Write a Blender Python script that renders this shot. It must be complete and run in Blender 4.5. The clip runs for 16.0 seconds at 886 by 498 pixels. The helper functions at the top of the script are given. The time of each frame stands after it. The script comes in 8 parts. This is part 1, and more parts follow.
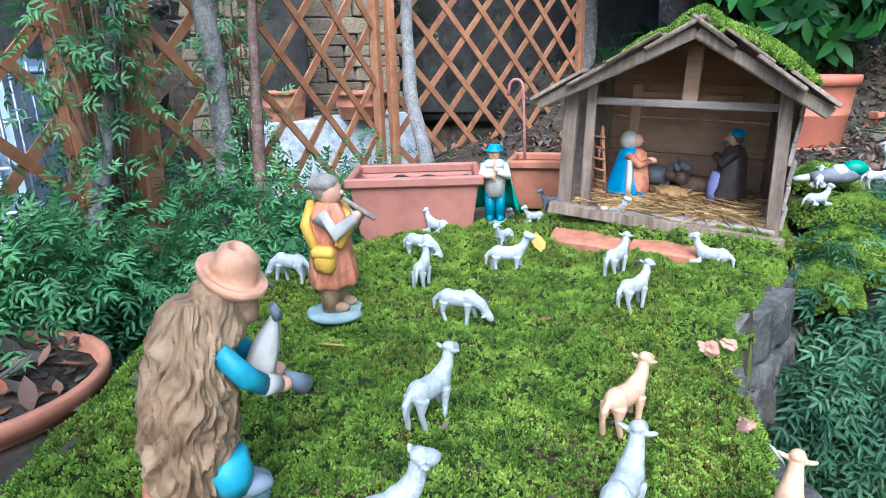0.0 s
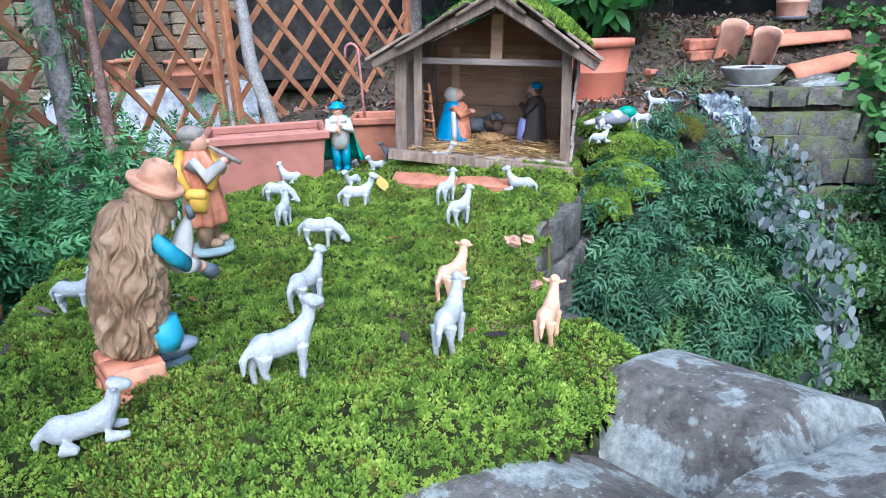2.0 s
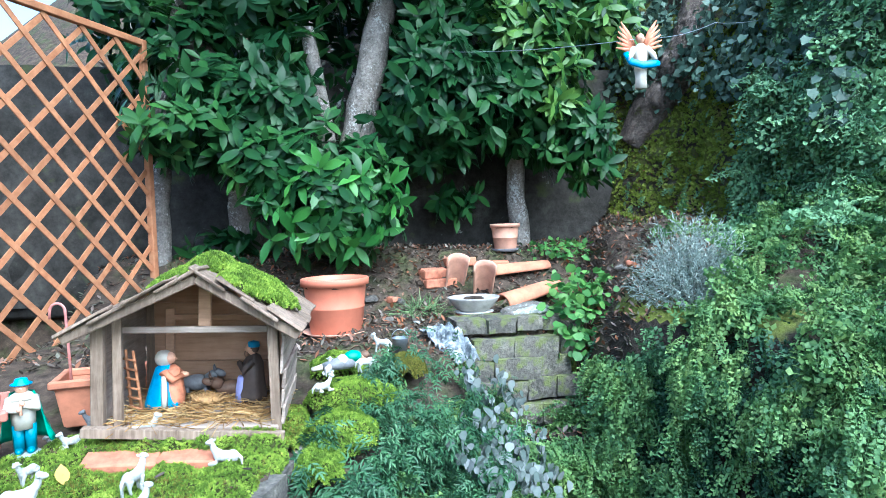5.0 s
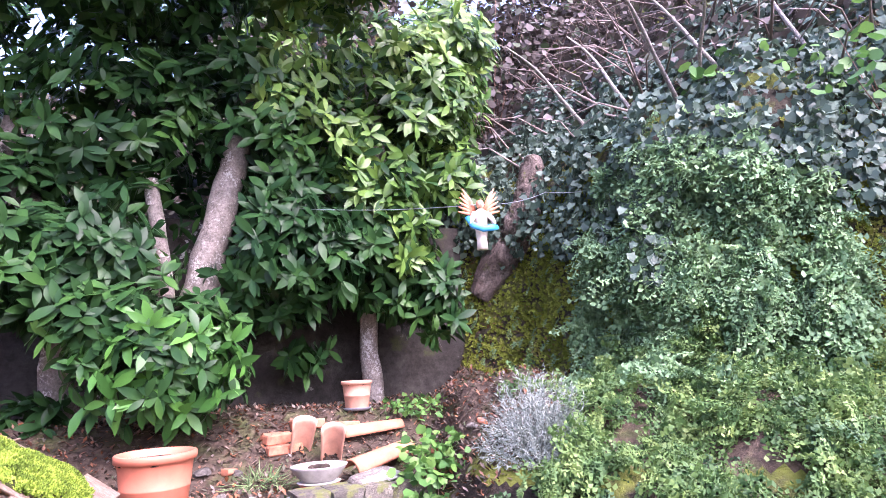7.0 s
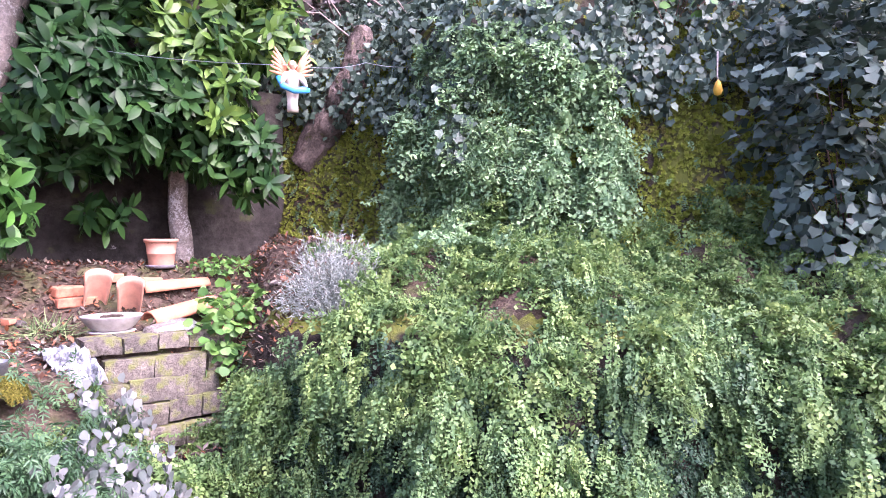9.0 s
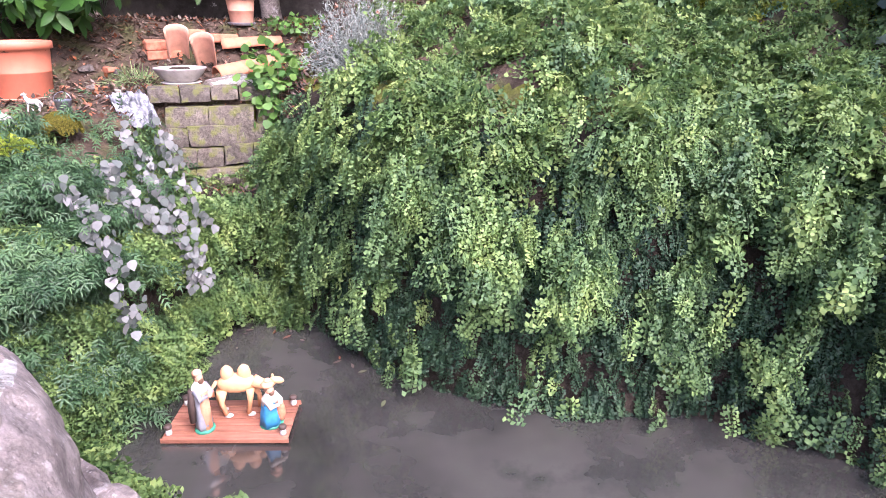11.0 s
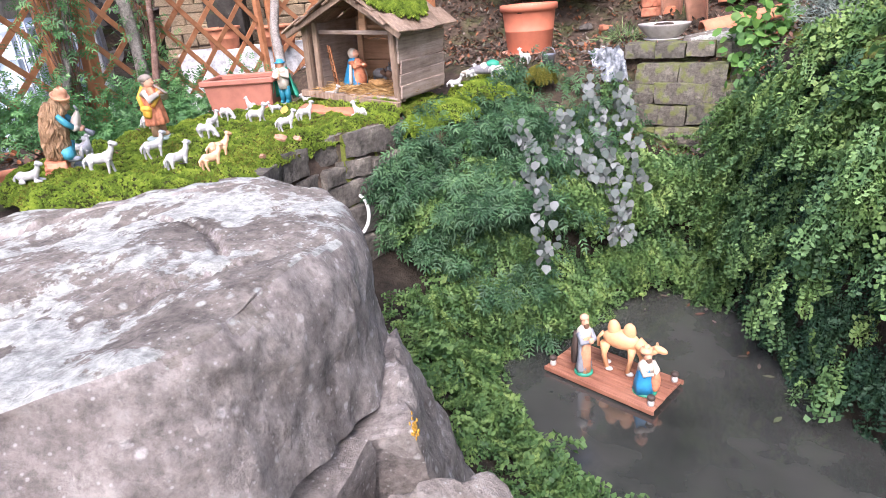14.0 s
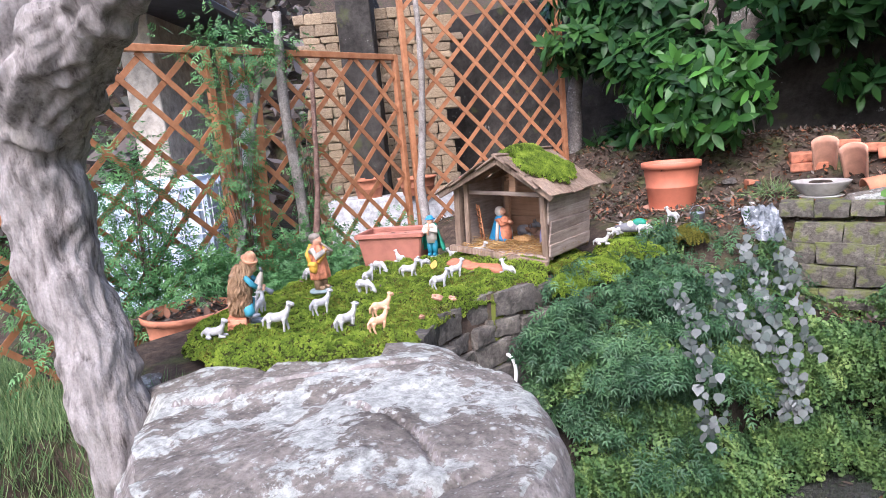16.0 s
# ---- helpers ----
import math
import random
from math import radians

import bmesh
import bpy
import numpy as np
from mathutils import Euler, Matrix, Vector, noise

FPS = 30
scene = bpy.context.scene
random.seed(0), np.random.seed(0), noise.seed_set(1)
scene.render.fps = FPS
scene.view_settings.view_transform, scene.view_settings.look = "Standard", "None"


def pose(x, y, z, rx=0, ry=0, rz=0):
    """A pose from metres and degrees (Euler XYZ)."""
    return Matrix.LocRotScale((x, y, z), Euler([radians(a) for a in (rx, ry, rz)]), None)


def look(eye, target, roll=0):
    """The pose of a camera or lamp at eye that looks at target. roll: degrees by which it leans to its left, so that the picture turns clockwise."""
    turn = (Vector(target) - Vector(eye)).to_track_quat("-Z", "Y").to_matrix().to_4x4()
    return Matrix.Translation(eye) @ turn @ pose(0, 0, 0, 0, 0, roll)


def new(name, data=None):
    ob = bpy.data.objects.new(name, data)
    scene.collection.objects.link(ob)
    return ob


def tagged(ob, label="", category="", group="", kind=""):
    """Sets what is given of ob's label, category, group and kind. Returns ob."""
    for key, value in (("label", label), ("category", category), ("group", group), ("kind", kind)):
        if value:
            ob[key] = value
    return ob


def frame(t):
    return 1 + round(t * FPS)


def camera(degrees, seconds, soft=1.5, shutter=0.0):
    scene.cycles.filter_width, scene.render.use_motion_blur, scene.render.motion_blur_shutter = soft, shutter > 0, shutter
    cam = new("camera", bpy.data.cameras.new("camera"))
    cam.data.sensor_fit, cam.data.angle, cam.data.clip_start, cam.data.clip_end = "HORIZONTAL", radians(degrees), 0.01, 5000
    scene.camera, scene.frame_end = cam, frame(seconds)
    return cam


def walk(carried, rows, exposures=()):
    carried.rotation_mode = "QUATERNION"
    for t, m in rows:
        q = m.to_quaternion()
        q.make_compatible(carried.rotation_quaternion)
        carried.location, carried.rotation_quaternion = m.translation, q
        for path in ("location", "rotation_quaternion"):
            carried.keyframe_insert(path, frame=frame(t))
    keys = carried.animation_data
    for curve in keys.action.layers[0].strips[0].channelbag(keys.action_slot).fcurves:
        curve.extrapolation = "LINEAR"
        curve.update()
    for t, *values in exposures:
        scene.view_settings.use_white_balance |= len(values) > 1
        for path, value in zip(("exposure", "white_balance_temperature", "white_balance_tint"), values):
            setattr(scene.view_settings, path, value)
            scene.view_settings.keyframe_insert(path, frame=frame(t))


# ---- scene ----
cam = camera(71.5, 16.0, soft=0.5)
PATH = [
    (0, (0.473, -1.921, 0.45), (-0.351, -0.189, -0.117), -1.8),
    (0.5, (0.496, -1.995, 0.447), (-0.259, -0.234, -0.126), -3.4),
    (1, (0.518, -2.101, 0.43), (-0.104, -0.3, -0.177), -3.0),
    (1.5, (0.535, -2.192, 0.429), (0.046, -0.371, -0.239), -2.9),
    (2, (0.566, -2.228, 0.438), (0.212, -0.377, -0.233), -2.1),
    (2.5, (0.612, -2.226, 0.478), (0.414, -0.332, -0.132), -1.0),
    (3, (0.696, -2.235, 0.521), (0.624, -0.308, -0.013), -0.1),
    (3.5, (0.748, -2.268, 0.56), (0.733, -0.318, 0.116), -1.5),
    (4, (0.813, -2.273, 0.6), (0.873, -0.304, 0.255), -1.4),
    (4.5, (0.871, -2.277, 0.658), (1.047, -0.296, 0.447), -1.7),
    (4.7, (0.881, -2.267, 0.679), (1.101, -0.286, 0.51), -1.7),
    (6.8, (1.004, -2.19, 0.772), (1.685, -0.338, 1.096), -2.9),
    (7, (1.02, -2.216, 0.778), (1.73, -0.38, 1.127), -2.8),
    (7.5, (1.098, -2.256, 0.743), (1.912, -0.465, 1.108), -2.3),
    (8, (1.135, -2.304, 0.689), (2.195, -0.629, 0.95), -1.8),
    (8.5, (1.11, -2.404, 0.643), (2.228, -0.754, 0.811), -1.9),
    (8.7, (1.128, -2.424, 0.625), (2.27, -0.785, 0.719), -1.2),
    (10.8, (2.006, -2.951, 0.632), (2.842, -1.265, -0.044), 2.4),
    (11, (2.156, -2.953, 0.586), (2.689, -1.172, -0.15), 0.6),
    (11.5, (2.326, -2.935, 0.502), (2.457, -1.147, -0.385), -1.5),
    (12, (2.414, -2.879, 0.487), (2.243, -1.095, -0.4), -3.2),
    (12.5, (2.464, -2.817, 0.44), (2.031, -1.119, -0.523), -3.6),
    (13, (2.55, -2.833, 0.449), (1.977, -1.199, -0.553), -0.9),
    (13.5, (2.571, -2.856, 0.472), (1.89, -1.25, -0.506), -2.8),
    (14, (2.522, -2.865, 0.526), (1.579, -1.285, -0.259), -4.9),
    (14.5, (2.455, -2.891, 0.598), (1.365, -1.337, -0.03), -5.4),
    (15, (2.438, -2.926, 0.641), (1.216, -1.426, 0.135), -6.4),
    (15.5, (2.41, -2.925, 0.656), (1.102, -1.48, 0.206), -6.7),
    (16, (2.316, -2.924, 0.688), (1.053, -1.415, 0.328), -5.4),
]
walk(cam, [(t, look(eye, target, roll)) for t, eye, target, roll in PATH], [(0, 1.55, 4800, 4), (2, 1.5, 4800, 8), (3.5, 1.4, 4850, 8), (4.7, 2.0, 4700, -2), (6.8, 2.75, 5750, 42), (8.7, 2.85, 5850, 51), (11, 2.4, 6050, 42), (13, 2.1, 6050, 28), (16, 1.66, 5750, 22)])


# ---- light ----
SUN_ELEV, SUN_ROT = radians(50), radians(158)
world = bpy.data.worlds.new("overcast_sky")
scene.world = world
world.use_nodes = True
wn = world.node_tree
sky = wn.nodes.new("ShaderNodeTexSky")
sky.sky_type, sky.sun_disc = "NISHITA", False
sky.sun_elevation, sky.sun_rotation = SUN_ELEV, SUN_ROT
sky.air_density, sky.dust_density, sky.ozone_density = 1.2, 4.0, 1.0
wn.links.new(sky.outputs["Color"], wn.nodes["Background"].inputs["Color"])
wn.nodes["Background"].inputs["Strength"].default_value = 0.135
sun_data = bpy.data.lights.new("sun", "SUN")
sun_data.energy, sun_data.angle, sun_data.color = 1.15, radians(40), (1.0, 0.96, 0.9)
sun = new("sun", sun_data)
sun.matrix_world = look((0, 0, 20), (0 - 20 * math.sin(SUN_ROT) / math.tan(SUN_ELEV), 0 - 20 * math.cos(SUN_ROT) / math.tan(SUN_ELEV), 0))


# ---- materials ----
class Mat:
    """A node material with small helpers."""

    def __init__(self, name, rough=0.7, metal=0.0, spec=0.4):
        self.m = bpy.data.materials.new(name)
        self.m.use_nodes = True
        self.t = self.m.node_tree
        self.n = self.t.nodes
        self.b = self.n["Principled BSDF"]
        self.b.inputs["Roughness"].default_value = rough
        self.b.inputs["Metallic"].default_value = metal
        self.b.inputs["Specular IOR Level"].default_value = spec
        self.co = self.n.new("ShaderNodeTexCoord")

    def link(self, a, b):
        self.t.links.new(a, b)

    def noise(self, scale, detail=6.0, rough=0.6, coord="Object", stretch=None):
        n = self.n.new("ShaderNodeTexNoise")
        n.inputs["Scale"].default_value = scale
        n.inputs["Detail"].default_value = detail
        n.inputs["Roughness"].default_value = rough
        src = self.co.outputs[coord]
        if stretch:
            mp = self.n.new("ShaderNodeMapping")
            mp.inputs["Scale"].default_value = stretch
            self.link(src, mp.inputs["Vector"])
            src = mp.outputs["Vector"]
        self.link(src, n.inputs["Vector"])
        return n.outputs["Fac"]

    def voronoi(self, scale, feature="F1", coord="Object"):
        n = self.n.new("ShaderNodeTexVoronoi")
        n.feature = feature
        n.inputs["Scale"].default_value = scale
        self.link(self.co.outputs[coord], n.inputs["Vector"])
        return n.outputs["Distance"]

    def ramp(self, fac, stops, mode="LINEAR"):
        r = self.n.new("ShaderNodeValToRGB")
        r.color_ramp.interpolation = mode
        e = r.color_ramp.elements
        while len(e) < len(stops):
            e.new(0.5)
        for k, (p, c) in enumerate(stops):
            e[k].position = p
            e[k].color = (*c, 1) if len(c) == 3 else c
        self.link(fac, r.inputs["Fac"])
        return r.outputs["Color"]

    def mix(self, fac, a, b, mode="MIX"):
        m = self.n.new("ShaderNodeMix")
        m.data_type, m.blend_type = "RGBA", mode
        for sock, val in ((m.inputs[0], fac), (m.inputs[6], a), (m.inputs[7], b)):
            if isinstance(val, (int, float)):
                sock.default_value = val
            elif isinstance(val, tuple):
                sock.default_value = (*val, 1)
            else:
                self.link(val, sock)
        return m.outputs[2]

    def island(self):
        return self.n.new("ShaderNodeNewGeometry").outputs["Random Per Island"]

    def objrand(self):
        return self.n.new("ShaderNodeObjectInfo").outputs["Random"]

    def color(self, c):
        if isinstance(c, tuple):
            self.b.inputs["Base Color"].default_value = (*c, 1)
        else:
            self.link(c, self.b.inputs["Base Color"])

    def bump(self, fac, strength=0.3, dist=0.01):
        b = self.n.new("ShaderNodeBump")
        b.inputs["Strength"].default_value = strength
        b.inputs["Distance"].default_value = dist
        self.link(fac, b.inputs["Height"])
        self.link(b.outputs["Normal"], self.b.inputs["Normal"])

    def roughness(self, fac, lo, hi):
        r = self.n.new("ShaderNodeMapRange")
        r.inputs["To Min"].default_value, r.inputs["To Max"].default_value = lo, hi
        self.link(fac, r.inputs["Value"])
        self.link(r.outputs["Result"], self.b.inputs["Roughness"])


def leaf_mat(name, cols, rough=0.45, spec=0.4, trans=0.25, by="island", grain=60.0, patch=0.0):
    m = Mat(name, rough, 0, spec)
    rnd = m.island() if by == "island" else m.objrand()
    if patch:
        wide = m.ramp(m.noise(patch, 3, 0.6), [(0.34, (0, 0, 0)), (0.66, (1, 1, 1))])
        rnd = m.mix(0.62, rnd, wide)
    base = m.ramp(rnd, [(k / (len(cols) - 1), c) for k, c in enumerate(cols)])
    n = m.noise(grain, 3)
    m.color(m.mix(0.35, base, m.mix(n, (0.35, 0.35, 0.35), (1.3, 1.3, 1.3)), "MULTIPLY"))
    m.bump(n, 0.15, 0.003)
    if trans:
        tr = m.n.new("ShaderNodeBsdfTranslucent")
        m.link(base, tr.inputs["Color"])
        mx = m.n.new("ShaderNodeMixShader")
        mx.inputs["Fac"].default_value = trans
        m.link(m.b.outputs["BSDF"], mx.inputs[1])
        m.link(tr.outputs["BSDF"], mx.inputs[2])
        m.link(mx.outputs["Shader"], m.n["Material Output"].inputs["Surface"])
    return m.m


def paint_mat(name, col, rough=0.45, var=0.25, scale=40.0, bump=0.2, spec=0.4, dark=0.35):
    """Painted or moulded surface: colour with grime in two scales."""
    m = Mat(name, rough, 0, spec)
    n1, n2 = m.noise(scale, 5), m.noise(scale * 0.2, 3)
    lo = tuple(c * (1 - dark) for c in col)
    c1 = m.ramp(n1, [(0.3, lo), (0.55, col), (0.85, tuple(min(1, c * (1 + var)) for c in col))])
    m.color(m.mix(0.25, c1, m.ramp(n2, [(0.35, lo), (0.65, col)])))
    m.bump(n1, bump, 0.004)
    m.roughness(n2, max(0.1, rough - 0.12), min(1, rough + 0.15))
    return m.m


def wood_mat(name, cols, scale=(60, 60, 4), rough=0.75, bump=0.5, fine=1.0):
    m = Mat(name, rough, 0, 0.25)
    g = m.noise(fine, 8, 0.65, stretch=scale)
    v = m.noise(9, 4)
    base = m.ramp(g, [(0.25, cols[0]), (0.5, cols[1]), (0.75, cols[2])])
    rnd = m.mix(m.objrand(), (0.75, 0.75, 0.75), (1.15, 1.15, 1.15))
    base = m.mix(1.0, base, rnd, "MULTIPLY")
    m.color(m.mix(0.3, base, m.ramp(v, [(0.35, cols[0]), (0.65, cols[2])])))
    m.bump(g, bump, 0.006)
    return m.m


def stone_mat(name, cols, lichen=(0.62, 0.62, 0.58), amount=0.55, scale=6.0, bump=0.7, green=None, moss_amount=0.6):
    m = Mat(name, 0.9, 0, 0.2)
    n1, n2, n3 = m.noise(scale, 10, 0.7), m.noise(scale * 5, 8, 0.7), m.noise(scale * 0.45, 4)
    base = m.ramp(n1, [(0.28, cols[0]), (0.5, cols[1]), (0.72, cols[2])])
    rnd = m.mix(m.objrand(), (0.72, 0.72, 0.72), (1.2, 1.18, 1.12))
    base = m.mix(1.0, base, rnd, "MULTIPLY")
    speck = m.ramp(n2, [(0.36, (0.45, 0.45, 0.45)), (0.6, (1.15, 1.15, 1.15))])
    base = m.mix(0.75, base, speck, "MULTIPLY")
    both = m.n.new("ShaderNodeMath")
    both.operation = "MULTIPLY"
    m.link(n3, both.inputs[0]), m.link(n2, both.inputs[1])
    spots = m.ramp(both.outputs[0], [(amount * 0.5, (0, 0, 0)), (amount * 0.5 + 0.05, (1, 1, 1))])
    base = m.mix(spots, base, m.mix(0.55, base, lichen))
    if green:
        g = m.ramp(m.noise(scale * 1.3, 6), [(moss_amount, (0, 0, 0)), (moss_amount + 0.12, (1, 1, 1))])
        base = m.mix(g, base, green)
    m.color(base)
    add = m.n.new("ShaderNodeMath")
    m.link(n1, add.inputs[0]), m.link(n2, add.inputs[1])
    m.bump(add.outputs[0], bump, 0.02)
    return m.m


def bark_mat(name, cols):
    """Old bark: pale plates parted by dark upright cracks, with knots and fine grain."""
    m = Mat(name, 0.95, 0, 0.15)
    warp = m.noise(3.0, 4, 0.6, stretch=(6, 6, 1.6))
    cracks, fine, wide = m.noise(1.0, 9, 0.7, stretch=(34, 34, 7)), m.noise(90, 6, 0.7), m.noise(4.0, 4)
    base = m.ramp(cracks, [(0.36, cols[0]), (0.46, cols[1]), (0.7, cols[2])])
    base = m.mix(0.4, base, m.ramp(warp, [(0.35, cols[0]), (0.5, cols[1]), (0.7, cols[2])]))
    base = m.mix(0.5, base, m.ramp(fine, [(0.3, (0.5, 0.5, 0.5)), (0.62, (1.15, 1.15, 1.15))]), "MULTIPLY")
    m.color(m.mix(m.ramp(wide, [(0.55, (0, 0, 0)), (0.75, (0.35, 0.35, 0.35))]), base, (0.2, 0.2, 0.13)))
    m.bump(m.mix(0.35, cracks, fine), 1.0, 0.02)
    return m.m


M_MOSS = leaf_mat("moss_blades", [(0.075, 0.115, 0.016), (0.16, 0.25, 0.03), (0.30, 0.42, 0.05), (0.50, 0.58, 0.10)], 0.7, 0.2, 0.3, patch=16.0)
M_MOSS_OLD = leaf_mat("moss_dry_blades", [(0.10, 0.10, 0.02), (0.19, 0.19, 0.03), (0.27, 0.24, 0.05)], 0.8, 0.15, 0.25)
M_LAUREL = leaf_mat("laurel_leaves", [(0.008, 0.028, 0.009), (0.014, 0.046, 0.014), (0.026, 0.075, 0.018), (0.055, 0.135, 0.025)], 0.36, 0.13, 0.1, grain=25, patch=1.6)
M_LAUREL_ONE = leaf_mat("laurel_leaf_single", [(0.018, 0.065, 0.012), (0.034, 0.115, 0.02), (0.075, 0.21, 0.035)], 0.36, 0.25, 0.16, by="object", grain=25)
M_JASMINE = leaf_mat("jasmine_leaves", [(0.02, 0.06, 0.026), (0.05, 0.122, 0.05), (0.12, 0.235, 0.095)], 0.45, 0.35, 0.24, patch=6.0)
# One fern in four lightnesses: each bank's light and shade is in the colour.
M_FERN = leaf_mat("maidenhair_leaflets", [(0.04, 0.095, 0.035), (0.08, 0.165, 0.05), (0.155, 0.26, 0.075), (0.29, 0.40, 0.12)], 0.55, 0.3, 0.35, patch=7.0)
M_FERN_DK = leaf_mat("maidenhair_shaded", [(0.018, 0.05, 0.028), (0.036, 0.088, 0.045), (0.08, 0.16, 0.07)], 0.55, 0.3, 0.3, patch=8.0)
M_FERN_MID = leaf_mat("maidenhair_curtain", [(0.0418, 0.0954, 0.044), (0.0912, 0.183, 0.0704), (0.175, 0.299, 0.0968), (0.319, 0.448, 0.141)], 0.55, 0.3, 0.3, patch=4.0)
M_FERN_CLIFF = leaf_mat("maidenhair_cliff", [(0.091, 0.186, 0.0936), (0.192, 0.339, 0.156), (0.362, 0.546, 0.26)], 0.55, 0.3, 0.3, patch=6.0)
M_CREST = leaf_mat("undergrowth_leaves", [(0.05, 0.045, 0.04), (0.11, 0.095, 0.085), (0.18, 0.16, 0.15), (0.06, 0.09, 0.04)], 0.7, 0.2, 0.1)
M_CLIMBER = leaf_mat("climber_leaves", [(0.05, 0.14, 0.05), (0.105, 0.26, 0.085), (0.2, 0.4, 0.13)], 0.4, 0.4, 0.25, patch=5.0)
M_IVY = leaf_mat("ivy_leaves", [(0.035, 0.065, 0.046), (0.075, 0.125, 0.088), (0.15, 0.215, 0.155)], 0.5, 0.28, 0.12)
M_IVY_DARK = leaf_mat("old_ivy_leaves", [(0.028, 0.0552, 0.0418), (0.064, 0.106, 0.0798), (0.128, 0.193, 0.144)], 0.55, 0.25, 0.08)
M_GERAN = leaf_mat("round_leaves", [(0.06, 0.16, 0.04), (0.10, 0.24, 0.05), (0.17, 0.33, 0.07)], 0.5, 0.35, 0.3)
M_GREY = leaf_mat("grey_leaves", [(0.07, 0.095, 0.08), (0.12, 0.145, 0.13), (0.175, 0.195, 0.18), (0.25, 0.265, 0.26)], 0.6, 0.3, 0.1)
M_LAV = leaf_mat("silver_leaves", [(0.15, 0.19, 0.16), (0.26, 0.31, 0.27), (0.40, 0.45, 0.40)], 0.7, 0.2, 0.15)
M_LITTER = leaf_mat("dead_leaves", [(0.035, 0.028, 0.022), (0.075, 0.06, 0.045), (0.12, 0.095, 0.075), (0.27, 0.1, 0.04), (0.2, 0.17, 0.145), (0.06, 0.085, 0.035)], 0.8, 0.2, 0.1)
M_CLIFFMOSS = leaf_mat("cliff_moss_shoots", [(0.1, 0.135, 0.02), (0.2, 0.25, 0.034), (0.32, 0.38, 0.06), (0.25, 0.2, 0.085)], 0.8, 0.15, 0.2, patch=3.0)
# Lit copy of the laurel leaf: sun shining through is in the colour.
M_LAUREL_SUNLIT = leaf_mat("sunlit_laurel_leaves", [(0.0255, 0.072, 0.0153), (0.0638, 0.144, 0.0255), (0.119, 0.225, 0.0382), (0.23, 0.342, 0.0638)], 0.4, 0.32, 0.25, grain=25, patch=1.6)
M_CRUMB = leaf_mat("bark_crumbs", [(0.03, 0.02, 0.012), (0.08, 0.05, 0.03), (0.2, 0.13, 0.08)], 0.9, 0.15, 0.0)
M_GRASS = leaf_mat("grass_blades", [(0.08, 0.15, 0.06), (0.16, 0.26, 0.10), (0.30, 0.38, 0.17)], 0.6, 0.25, 0.3)
M_STRAW = leaf_mat("straw", [(0.25, 0.13, 0.04), (0.42, 0.25, 0.09), (0.55, 0.38, 0.17)], 0.7, 0.25, 0.1)
M_TWIG = leaf_mat("dry_twigs", [(0.10, 0.08, 0.07), (0.2, 0.16, 0.14), (0.3, 0.25, 0.22)], 0.8, 0.2, 0.0)

M_TERRA = paint_mat("terracotta_plastic", (0.53, 0.175, 0.1), 0.5, 0.12, 18, 0.08, dark=0.15)
M_PLANTER = paint_mat("dull_terracotta_plastic", (0.40, 0.16, 0.11), 0.55, 0.15, 14, 0.1, dark=0.25)
M_CLAY = paint_mat("old_terracotta", (0.5, 0.2, 0.11), 0.85, 0.4, 14, 0.4, dark=0.4)
M_CLAY_PALE = paint_mat("pale_terracotta", (0.55, 0.3, 0.2), 0.85, 0.3, 14, 0.4, dark=0.35)
M_BRICK = paint_mat("red_brick", (0.46, 0.18, 0.1), 0.9, 0.4, 30, 0.5, dark=0.5)
M_WHITE = paint_mat("white_plastic", (0.47, 0.465, 0.445), 0.5, 0.12, 150, 0.6, dark=0.25)
M_TAN = paint_mat("tan_plastic", (0.72, 0.42, 0.25), 0.45, 0.15, 60, 0.15, dark=0.2)
M_CAMEL = paint_mat("camel_tan", (0.70, 0.38, 0.19), 0.5, 0.2, 50, 0.2, dark=0.25)
M_SKIN = paint_mat("painted_skin", (0.66, 0.36, 0.23), 0.5, 0.2, 60, 0.1, dark=0.25)
M_FUR = wood_mat("painted_fur", [(0.15, 0.08, 0.038), (0.42, 0.255, 0.135), (0.64, 0.45, 0.275)], (26, 26, 16), 0.75, 0.8)
M_HAIR = paint_mat("painted_grey_brown", (0.3, 0.25, 0.2), 0.6, 0.3, 60, 0.5, dark=0.5)
M_HAT = paint_mat("painted_peach", (0.72, 0.37, 0.21), 0.6, 0.2, 40, 0.35, dark=0.35)
M_ORANGE = paint_mat("painted_orange", (0.66, 0.25, 0.13), 0.6, 0.3, 45, 0.45, dark=0.5)
M_YELLOW = paint_mat("painted_yellow", (0.70, 0.40, 0.05), 0.5, 0.2, 25, 0.15, dark=0.3)
M_BLUE = paint_mat("painted_blue", (0.03, 0.26, 0.50), 0.45, 0.3, 30, 0.15, dark=0.4)
M_TURQ = paint_mat("painted_turquoise", (0.07, 0.36, 0.46), 0.45, 0.35, 30, 0.15, dark=0.45)
M_TEAL = paint_mat("painted_teal", (0.02, 0.20, 0.28), 0.45, 0.3, 30, 0.15, dark=0.4)
M_GREENP = paint_mat("painted_green", (0.025, 0.27, 0.17), 0.5, 0.3, 25, 0.2, dark=0.4)
M_CREAM = paint_mat("painted_cream", (0.55, 0.5, 0.42), 0.5, 0.15, 30, 0.2, dark=0.3)
M_BROWN = paint_mat("painted_brown", (0.16, 0.09, 0.055), 0.55, 0.3, 30, 0.2, dark=0.4)
M_DKBROWN = paint_mat("painted_dark_brown", (0.07, 0.05, 0.04), 0.55, 0.3, 30, 0.2, dark=0.4)
M_GREYBLUE = paint_mat("painted_grey_blue", (0.26, 0.28, 0.31), 0.55, 0.3, 30, 0.2, dark=0.4)
